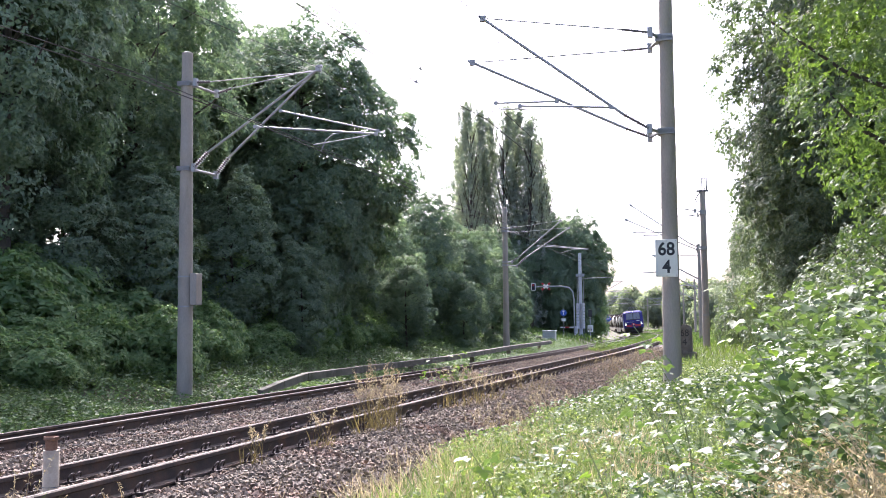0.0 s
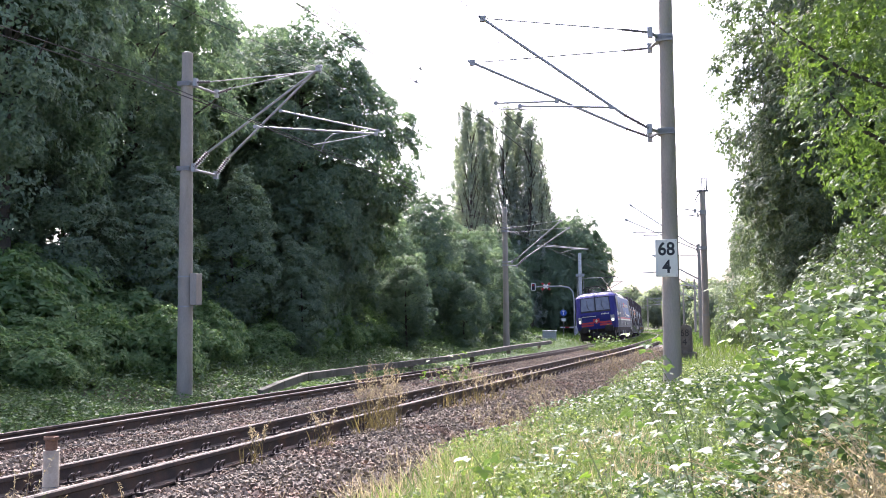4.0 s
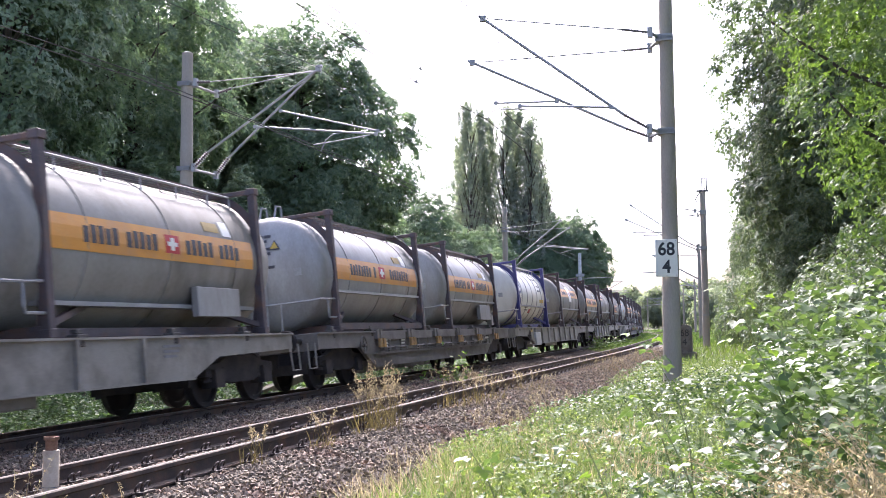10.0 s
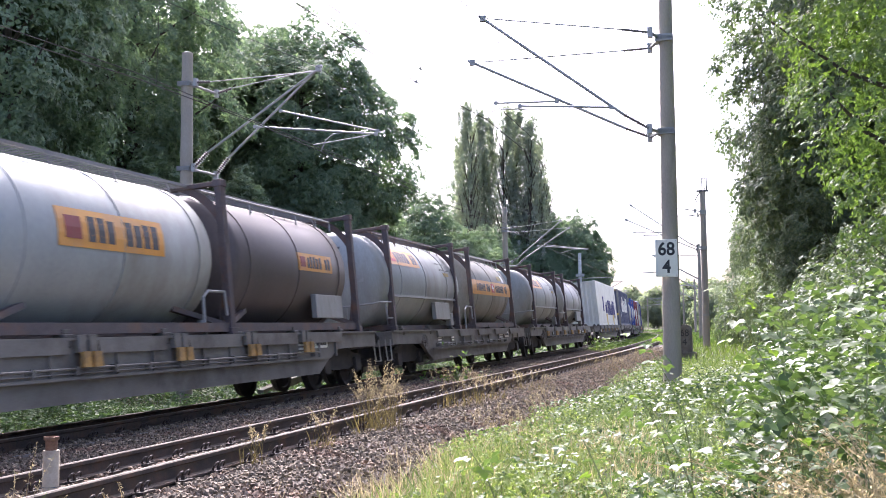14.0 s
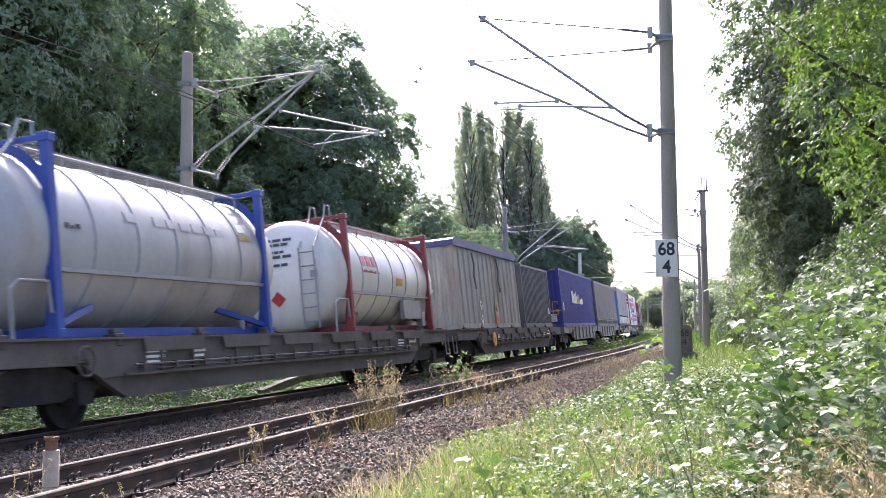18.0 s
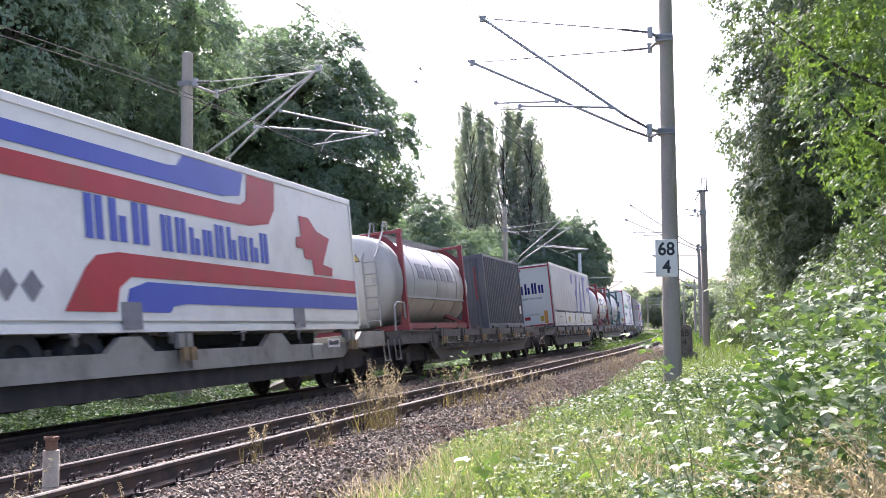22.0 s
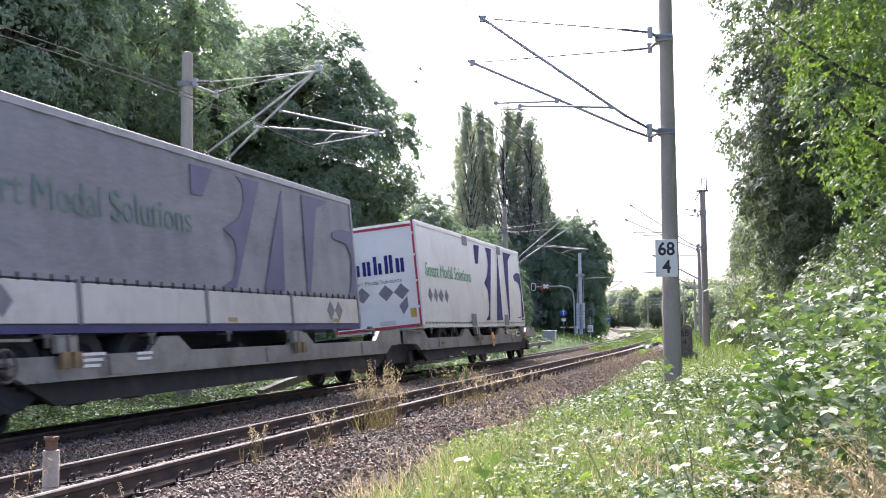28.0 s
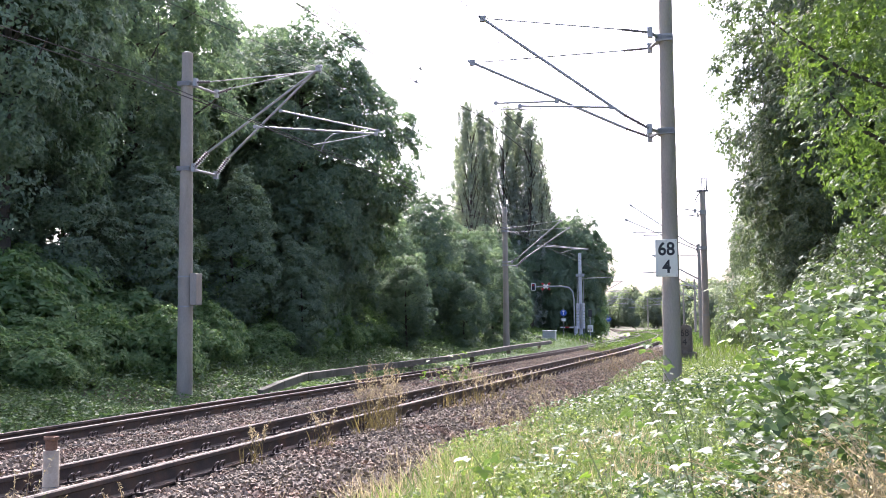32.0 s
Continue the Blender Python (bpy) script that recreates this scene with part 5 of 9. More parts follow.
M_GRILLE = surface("dark_roof_mesh", (0.03, 0.03, 0.032), (0.055, 0.055, 0.058), 0.95, 0, 3, 60, 0.2, spec=0.04)
M_LOCOGREY = surface("sooty_grey_paint", (0.065, 0.065, 0.067), (0.11, 0.11, 0.112), 0.6, 0, 2, 40, 0.08, (0.07, 0.06, 0.05), 1.0)
M_GREYPAINT = surface("dusty_grey_paint", (0.13, 0.13, 0.127), (0.20, 0.20, 0.193), 0.6, 0, 2, 40, 0.08, (0.15, 0.13, 0.103), 1.0)
M_DARK = surface("brake_dust_steel", (0.011, 0.010, 0.00893), (0.032, 0.028, 0.0244), 0.8, 0.1, 3, 40, 0.2, (0.045, 0.035, 0.0263), 1.5)
M_BLACK = surface("black_rubber", (0.012, 0.012, 0.012), (0.028, 0.028, 0.028), 0.7, 0, 3, 40, 0.1)
M_WHEEL = surface("wheel_steel", (0.014, 0.012, 0.0103), (0.04, 0.034, 0.0291), 0.75, 0.2, 4, 40, 0.1)
M_GLASS = surface("tinted_windscreen", (0.10, 0.11, 0.12), (0.16, 0.17, 0.18), 0.06, 0.0, 0.6, 4, 0.0, spec=1.0)
M_SILL = surface("light_grey_wagon_paint", (0.195, 0.183, 0.148), (0.30, 0.284, 0.232), 0.65, 0, 1.5, 40, 0.06, (0.13, 0.115, 0.0865), 0.9)
M_SILL_DARK = surface("dark_grey_wagon_paint", (0.062, 0.056, 0.0461), (0.115, 0.105, 0.0884), 0.7, 0, 1.5, 40, 0.08, (0.05, 0.043, 0.0338), 0.9)
M_SILL_BROWN = surface("brown_grey_wagon_paint", (0.11, 0.102, 0.0846), (0.19, 0.178, 0.15), 0.7, 0, 1.5, 40, 0.08, (0.07, 0.06, 0.047), 0.9)
M_RUSTFRAME = surface("brown_tank_frame", (0.055, 0.045, 0.045), (0.11, 0.09, 0.088), 0.65, 0.1, 3, 40, 0.1, (0.14, 0.075, 0.045), 1.6)
M_YELLOW = surface("yellow_paint", (0.50, 0.33, 0.03), (0.62, 0.43, 0.05), 0.5, 0, 3, 40, 0.05, (0.36, 0.24, 0.06), 2)
M_HOOK = surface("grimy_ochre_paint", (0.32, 0.18, 0.045), (0.50, 0.30, 0.08), 0.6, 0, 6, 40, 0.1, (0.10, 0.07, 0.045), 3)
M_YELLOWDULL = surface("dull_yellow_print", (0.28, 0.20, 0.06), (0.40, 0.30, 0.10), 0.6, 0, 6, 40, 0)
M_RUSTHOOK = surface("rusty_brown_paint", (0.10, 0.075, 0.045), (0.22, 0.15, 0.07), 0.7, 0, 6, 40, 0.1, (0.30, 0.19, 0.06), 4)
M_ORANGERED = surface("orange_red_plate", (0.52, 0.13, 0.035), (0.62, 0.18, 0.05), 0.5, 0, 3, 40, 0.02)
M_ORANGE = surface("orange_band", (0.55, 0.24, 0.03), (0.68, 0.33, 0.06), 0.45, 0, 3, 40, 0.02, (0.50, 0.27, 0.10), 1.2)
M_INK = surface("dark_lettering", (0.03, 0.03, 0.035), (0.06, 0.06, 0.065), 0.5, 0, 4, 40, 0)
M_NAVY = surface("navy_lettering", (0.026, 0.026, 0.12), (0.04, 0.04, 0.165), 0.65, 0, 2, 40, 0, spec=0.15)
M_GREENINK = surface("green_lettering", (0.10, 0.36, 0.14), (0.14, 0.45, 0.18), 0.5, 0, 2, 40, 0)
M_PLACARD = surface("bleached_brown_placard", (0.24, 0.165, 0.10), (0.38, 0.27, 0.17), 0.7, 0, 6, 40, 0.05, (0.45, 0.38, 0.28), 5)
M_GREYINK = surface("grey_placard", (0.13, 0.13, 0.13), (0.22, 0.22, 0.22), 0.6, 0, 6, 40, 0.05)
M_BLUEFRAME = surface("blue_frame_paint", (0.028, 0.06, 0.25), (0.045, 0.09, 0.33), 0.45, 0, 2, 40, 0.03)
M_PURPLE = surface("violet_frame_paint", (0.035, 0.035, 0.14), (0.055, 0.055, 0.20), 0.45, 0, 2, 40, 0.03)
M_REDFRAME = surface("dark_red_frame_paint", (0.17, 0.022, 0.028), (0.26, 0.034, 0.038), 0.5, 0, 2, 40, 0.05, (0.20, 0.05, 0.04), 1.2)
M_GREENFRAME = surface("dark_green_frame_paint", (0.03, 0.07, 0.065), (0.05, 0.11, 0.10), 0.45, 0, 2, 40, 0.05)
M_LIGHT, _t, _b = nodes_of("lit_headlamp")
_b.inputs["Emission Color"].default_value, _b.inputs["Emission Strength"].default_value = (1, 0.9, 0.72, 1), 2.2


def steel(name, dark, light, dirt, rough=0.42, metal=0.35):
    return surface(name, dark, light, rough, metal, 0.9, 30, 0.03, dirt, 0.55, (1, 1, 0.35), spec=0.5)


M_PALERING = surface("pale_seam_strip", (0.30, 0.30, 0.29), (0.42, 0.42, 0.41), 0.5, 0.1, 2, 40, 0.02)
B_GREY = steel("grey_tank_skin", (0.27, 0.275, 0.259), (0.40, 0.405, 0.381), (0.21, 0.20, 0.169), 0.55, 0.25)
B_DIRTY = steel("dirty_beige_tank_skin", (0.21, 0.205, 0.174), (0.33, 0.322, 0.277), (0.145, 0.132, 0.103), 0.65, 0.1)
B_PALE = steel("pale_blue_grey_tank_skin", (0.29, 0.31, 0.296), (0.40, 0.42, 0.399), (0.24, 0.235, 0.202), 0.58, 0.2)
B_SOOT = steel("soot_brown_tank_skin", (0.155, 0.14, 0.114), (0.25, 0.228, 0.19), (0.10, 0.088, 0.07), 0.62, 0.05)
B_BROWN = steel("dark_brown_tank_skin", (0.075, 0.062, 0.058), (0.12, 0.10, 0.092), (0.10, 0.08, 0.065), 0.5, 0.1)
B_WHITE = steel("white_tank_skin", (0.62, 0.615, 0.544), (0.74, 0.735, 0.651), (0.55, 0.525, 0.442), 0.38, 0.0)
B_STEEL = steel("bare_steel_tank_skin", (0.38, 0.385, 0.357), (0.50, 0.505, 0.47), (0.31, 0.30, 0.254), 0.55, 0.15)

# ---- shared small pieces ----
def ring_mesh(prof, mats, sides=28, axis="y"):
    bm = bmesh.new()
    lathe(bm, prof, sides, axis)
    return shape(bm, "wheel", mats, smooth=True)


WHEEL = ring_mesh([(0.06, -0.10), (0.12, -0.10), (0.13, -0.03), (0.37, -0.01), (0.39, -0.065), (0.46, -0.065), (0.465, 0.04), (0.49, 0.065), (0.47, 0.075), (0.38, 0.07), (0.36, 0.03), (0.12, 0.05), (0.06, 0.1)], M_WHEEL)


def bogie_frame_mesh(wb):
    bm = bmesh.new()
    h = wb / 2
    for y in (-1.0, 1.0):
        extrude(bm, [(-h - 0.35, 0.50), (-h + 0.22, 0.42), (-0.45, 0.36), (0.45, 0.36), (h - 0.22, 0.42), (h + 0.35, 0.50), (h + 0.35, 0.66), (h - 0.1, 0.70), (0.5, 0.80), (-0.5, 0.80), (-h + 0.1, 0.70), (-h - 0.35, 0.66)], y - 0.07, y + 0.07)
        for x in (-h, h):
            box(bm, x - 0.16, x + 0.16, y - 0.14, y + 0.14, 0.30, 0.60)
            for k in (-0.24, 0.24):
                lathe(bm, [(0.085, 0.40), (0.085, 0.44), (0.06, 0.46), (0.085, 0.49), (0.06, 0.52), (0.085, 0.55), (0.06, 0.58), (0.085, 0.62)], 8, "z", (x + k, y, 0))
    box(bm, -0.2, 0.2, -1.0, 1.0, 0.45, 0.78)
    for x in (-h, h):
        lathe(bm, [(0.08, -0.72), (0.08, 0.72)], 10, "y", (x, 0, 0.46))
        box(bm, x - 0.62, x - 0.52, -0.9, 0.9, 0.35, 0.55)
    return shape(bm, "bogie", M_DARK)


BOGIE = bogie_frame_mesh(1.8)
bm = bmesh.new()
lathe(bm, [(0.07, 0.0), (0.07, 0.3), (0.10, 0.3), (0.10, 0.42), (0.06, 0.42), (0.06, 0.58), (0.22, 0.58), (0.235, 0.60), (0.22, 0.62)], 16, "x")
BUFFER = shape(bm, "buffer", M_DARK, smooth=True)
bm = bmesh.new()
box(bm, -0.11, 0.11, -0.10, 0.08, 0.0, 0.05), box(bm, -0.07, 0.07, -0.06, 0.04, 0.05, 0.12), box(bm, -0.05, 0.05, -0.10, -0.06, -0.12, 0.02)
CLAMP = shape(bm, "twistlock", M_SILL_DARK, 0.01)
bm = bmesh.new()
extrude(bm, [(-0.07, 0.0), (0.07, 0.0), (0.09, -0.20), (-0.09, -0.20)], -0.06, 0.0)
HOOK_DULL = shape(bm.copy(), "pivot_hook", M_RUSTHOOK, 0.008)
HOOK = shape(bm, "pivot_hook", M_HOOK, 0.008)
bm = bmesh.new()
extrude(bm, [(-0.085, -0.03), (0.085, -0.03), (0.085, 0.175), (0.06, 0.20), (-0.06, 0.20), (-0.085, 0.175)], -0.075, 0.02)
box(bm, -0.085, 0.085, -0.075, 0.16, 0.165, 0.20)
HINGES = {}
for paint in (M_SILL, M_SILL_DARK, M_SILL_BROWN):
    me = bm.copy()
    HINGES[paint.name] = shape(me, "folding_bracket", paint, 0.008)
bm.free()
bm = bmesh.new()
R = [Vector((0.19 * math.cos(a), 0, 0.19 * math.sin(a))) for a in np.linspace(0, 2 * math.pi, 17)]
tube(bm, R, 0.018, 6, caps=False)
for i in range(0, 16, 4):
    tube(bm, [(0, 0, 0), R[i]], 0.014, 5)
lathe(bm, [(0.04, -0.05), (0.04, 0.09)], 8, "y")
HANDWHEEL = shape(bm, "brake_handwheel", M_YELLOW)
HANDWHEEL_GREY = HANDWHEEL.copy()
HANDWHEEL_GREY.materials[0] = M_SILL_DARK
bm = bmesh.new()
lathe(bm, [(0.235, -0.02), (0.235, -0.05), (0.08, -0.06), (0.05, -0.09)], 20, "y")
DISC = shape(bm, "brake_disc_plate", M_ORANGE)


def bogie(parent, x, wb=1.8):
    b = part("bogie", BOGIE, None, parent, at=Matrix.Translation((x, 0, 0)))
    for dx in (-wb / 2, wb / 2):
        for y, turn in ((-0.78, 0), (0.78, 180)):
            part("wheel", WHEEL, None, b, at=pose(dx, y, 0.46, 0, 0, turn))
    return b


def decal(parent, outline, mats, y, name="marking", label="", thick=0.004):
    """A thin raised panel on the camera's side of a body, outline in (x, z)."""
    bm = bmesh.new()
    extrude(bm, outline, y - thick, y + 0.002)
    return part(name, bm, mats, parent, label)


def rect(x0, x1, z0, z1):
    return [(x0, z0), (x1, z0), (x1, z1), (x0, z1)]


def diamond(x, z, r):
    return [(x - r, z), (x, z - r), (x + r, z), (x, z + r)]


def end_decal(parent, outline, mats, x, name="marking", label=""):
    """A thin raised panel on a leading end, outline in (y, z) with y towards the far side."""
    bm = bmesh.new()
    a = [bm.verts.new((x - 0.004, y, z)) for y, z in outline]
    b = [bm.verts.new((x + 0.002, y, z)) for y, z in outline]
    n = len(a)
    bm.faces.new(a), bm.faces.new(b[::-1])
    for i in range(n):
        bm.faces.new((a[i], b[i], b[(i + 1) % n], a[(i + 1) % n]))
    return part(name, bm, mats, parent, label)


def bars(parent, x0, x1, z0, z1, n, mats, y, lean=0.0, gap=0.28, end=None, seed=1, name="lettering"):
    """A row of n plain blocks of a word's size and colour."""
    r = random.Random(seed)
    bm = bmesh.new()
    w = (x1 - x0) / n
    for i in range(n):
        a, b = x0 + i * w, x0 + (i + 1 - gap) * w
        top = z1 if r.random() < 0.6 else z0 + (z1 - z0) * 0.78
        slim = [(a, b)] if z1 - z0 < 0.35 or n == 1 else [(a, a + 0.42 * (b - a)), (b - 0.42 * (b - a), b)]
        for k, (p, q) in enumerate(slim):
            t = top if not k or r.random() < 0.55 else z0 + (top - z0) * 0.62
            if end is None:
                extrude(bm, [(p, z0), (q, z0), (q + lean * (t - z0), t), (p + lean * (t - z0), t)], y - 0.007, y + 0.002)
            else:
                box(bm, end - 0.007, end + 0.002, -q, -p, z0, t)
    return part(name, bm, mats, parent)


def small_print(parent, spots, y, mats, end=None):
    """Rows of small unreadable print as thin bars: (x, z, width, rows)."""
    bm = bmesh.new()
    for x, z, w, rows in spots:
        for i in range(rows):
            u = w * (1 - 0.25 * ((i * 7) % 3) / 2)
            if end is None:
                box(bm, x, x + u, y - 0.005, y + 0.002, z - i * 0.075, z - i * 0.075 + 0.04)
            else:
                box(bm, end - 0.005, end + 0.002, x, x + u, z - i * 0.075, z - i * 0.075 + 0.04)
    part("small_print", bm, mats, parent)["kind"] = "stuff"


DECK = 1.155
W_LABEL = {"flat": "light grey flat wagon with fish-bellied side sills", "dark": "dark grey low wagon with ribbed side sills", "pocket": "dark grey pocket wagon with deep scalloped side beams"}


def wagon(o0, o1, style, middle=False, yellow=True, pale=False, disc=0):
    """A bogie wagon between offsets o0 and o1 behind the train's head, buffers included."""
    L = o1 - o0
    half = L / 2 - 0.62
    base = new("container_wagon" if style != "pocket" else "pocket_wagon")
    tagged(base, W_LABEL[style] + (", articulated" if middle else ""), "railway wagon", "wagons of the train")
    mats = M_SILL if style in ("flat", "pocket") else M_SILL_BROWN if pale else M_SILL_DARK
    bx = half - 1.75
    spans = [(-half, half)] if not middle else [(-half, -0.25), (0.25, half)]
    for a, b in spans:
        i0 = 2.9 if a == -half else 1.25
        i1 = 2.9 if b == half else 1.25
        for y in (-1.28, 1.18):
            bm = bmesh.new()
            if style == "flat":
                out = [(a, DECK), (a, 0.86), (a + i0, 0.80), (a + i0 + 0.9, 0.47), (b - i1 - 0.9, 0.47), (b - i1, 0.80), (b, 0.86), (b, DECK)]
            else:
                out = [(a, DECK), (a, 0.82), (a + i0 - 0.5, 0.80), (a + i0 - 0.1, 0.62), (b - i1 + 0.1, 0.62), (b - i1 + 0.5, 0.80), (b, 0.82), (b, DECK)]
                if style == "pocket":
                    top = []
                    j0, j1 = (1.3 if i > 2 else i for i in (i0, i1))
                    n = max(2, int((b - a - j0 - j1) / 4.6))
                    for k in range(n):
                        x0, x1 = b - j1 - (b - a - j0 - j1) * k / n, b - j1 - (b - a - j0 - j1) * (k + 1) / n
                        top += [(x0 - 0.25, DECK), (x0 - 0.6, DECK - 0.22), (x1 + 0.6, DECK - 0.22), (x1 + 0.25, DECK)]
                    out += top
            extrude(bm, out, y, y + 0.10)
            sill = part("side_sill", bm, mats, base)
            if style != "flat":
                bm = bmesh.new()
                extrude(bm, [(a + i0 - 0.1, 0.62), (a + i0 + 0.5, 0.33), (b - i1 - 0.5, 0.33), (b - i1 + 0.1, 0.62)], y + 0.03, y + 0.12)
                part("lower_beam", bm, mats if style == "dark" else M_DARK, base)
            if y < 0:
                bm = bmesh.new()
                box(bm, a, b, y - 0.05, y, DECK - 0.035, DECK) if style != "pocket" else box(bm, a, a + i0, y - 0.05, y, DECK - 0.035, DECK)
                if style == "pocket":
                    box(bm, a + i0 + 0.1, b - i1 - 0.1, y - 0.04, y, 0.62, 0.65)
                    for x in np.linspace(a + i0 + 1.6, b - i1 - 1.6, 3):
                        box(bm, x, x + 0.5, y - 0.03, y, 0.66, 0.90)
                elif style != "flat":
                    box(bm, a + i0 + 0.4, b - i1 - 0.4, y - 0.06, y, 0.62, 0.66)
                    # flange panels between the folding brackets, stiffeners, air pipe with its clips
                    for x in np.arange(a + 0.9, b - 0.5, 2.35):
                        if a + i0 - 0.6 < x < b - i1:
                            extrude(bm, [(x + 0.60, DECK - 0.21), (min(x + 2.25, b - 0.4), DECK - 0.21), (min(x + 2.28, b - 0.3), DECK - 0.036), (x + 0.55, DECK - 0.036)], y - 0.055, y)
                            box(bm, x + 1.0, x + 1.05, y - 0.04, y, 0.66, DECK - 0.21), box(bm, x + 1.9, x + 1.95, y - 0.04, y, 0.66, DECK - 0.21)
                    tube(bm, [(a + i0 + 0.6, y - 0.07, 0.76), (b - i1 - 0.6, y - 0.07, 0.76)], 0.018, 6), tube(bm, [(a + i0 + 1.2, y - 0.06, 0.70), (b - i1 - 1.6, y - 0.06, 0.70)], 0.012, 5)
                    for x in np.arange(a + i0 + 0.8, b - i1 - 0.7, 0.85):
                        box(bm, x, x + 0.05, y - 0.10, y, 0.68, 0.79)
                else:
                    for x in np.arange(a + i0 + 1.0, b - i1 - 0.8, 1.55):
                        box(bm, x, x + 0.07, y - 0.06, y, 0.50, DECK - 0.03)
                    box(bm, a + i0 + 0.9, b - i1 - 0.9, y - 0.06, y, 0.47, 0.50)
                part("sill_ribs", bm, mats, sill)
        bm = bmesh.new()
        box(bm, a + 0.2, b - 0.2, -0.28, 0.28, 0.62 if style == "flat" else 0.5, 0.98)
        for x in np.arange(a + i0 + 0.4, b - i1, 2.6):
            box(bm, x, x + 0.14, -1.18, 1.18, 0.66, 1.02)
        part("centre_beam", bm, M_DARK, base)
    for x in (-half, half):
        bm = bmesh.new()
        sgn = 1 if x > 0 else -1
        box(bm, x - 0.12 * sgn, x, -1.27, 1.27, 0.80, DECK - 0.003)
        part("end_beam", bm, mats, base, bevel=0.01)
        for y in (-0.875, 0.875):
            part("buffer", BUFFER, None, base, at=pose(x, y, 1.0, 0, 0, 0 if sgn > 0 else 180))
        bm = bmesh.new()
        tube(bm, [(x + 0.02 * sgn, -1.22, 0.95), (x + 0.06 * sgn, -1.24, 0.45), (x + 0.40 * sgn, -1.24, 0.45), (x + 0.4 * sgn, -1.22, 0.95)], 0.018, 6)
        part("shunter_step", bm, M_SILL, base)
    for x in [-bx, bx] + ([0.0] if middle else []):
        bogie(base, x)
    y = -1.36
    for i, x in enumerate(np.arange(-half + 0.9, half - 0.5, 2.35)):
        if abs(x) > 0.5:
            part("twistlock", CLAMP, None, base, at=pose(x, -1.20, DECK))
            if style != "flat" and yellow and abs(x) < half - 2.6 and (style != "pocket" or i % 3 == 1):
                for d in (0.18, 0.42):
                    b_ = part("folding_bracket", HINGES[mats.name], None, base, at=pose(x + d, -1.29, DECK - 0.165))
                    part("pivot_hook", HOOK if pale else HOOK_DULL, None, b_, at=pose(0, -0.075, -0.02), label="grimy ochre pivot hook" if pale else "rusty brown pivot hook")
    part("brake_handwheel", HANDWHEEL_GREY, None, base, at=pose(-half + 2.35, -1.38, 0.84))
    if disc:
        part("brake_plate", DISC, None, base, at=pose(disc - (o0 + o1) / 2, -1.37, 0.78), label="round orange brake plate")
    spots = [(-half + 3.9, 0.92, 0.55, 3), (-half + 5.2, 0.9, 0.4, 2), (half - 4.4, 0.9, 0.5, 3)]
    if style == "flat":
        spots = [(-half + 4.6, 1.0, 0.6, 4), (-half + 5.6, 1.0, 0.35, 3), (half - 4.6, 0.98, 0.5, 3)]
    small_print(base, spots, -1.284, M_WHITE if style != "flat" else M_GREYINK)
    if style != "flat":
        decal(base, rect(half - 3.6, half - 2.95, 0.84, 1.02), M_WHITE, -1.285, "owner_plate", "white owner's plate")
        bars(base, half - 3.54, half - 3.0, 0.89, 0.98, 5, M_INK, -1.290)
    else:
        decal(base, [(-half + 3.1, 0.98), (-half + 3.45, 0.98), (-half + 3.45, 1.08), (-half + 3.1, 1.08)], M_YELLOW, -1.285, "warning_plate", "small yellow warning plate")
        bm = bmesh.new()
        box(bm, 0.6, 1.3, -1.0, -0.55, 0.32, 0.75)
        part("valve_box", bm, M_SILL, base, bevel=0.02)
    if middle:
        RIDERS.append((base, o0 + 2.3, o1 - 2.3, Matrix()))
    else:
        RIDERS.append((base, o0 + 2.37, o1 - 2.37, Matrix()))
    return (o0 + o1) / 2, RIDERS[-1][1], RIDERS[-1][2]


def load_on(ob, w, mid):
    """Let a load ride with a wagon: its own middle stands at the offset mid."""
    RIDERS.append((ob, w[1], w[2], Matrix.Translation((mid - w[0], 0, DECK))))


BARREL_CACHE = {}


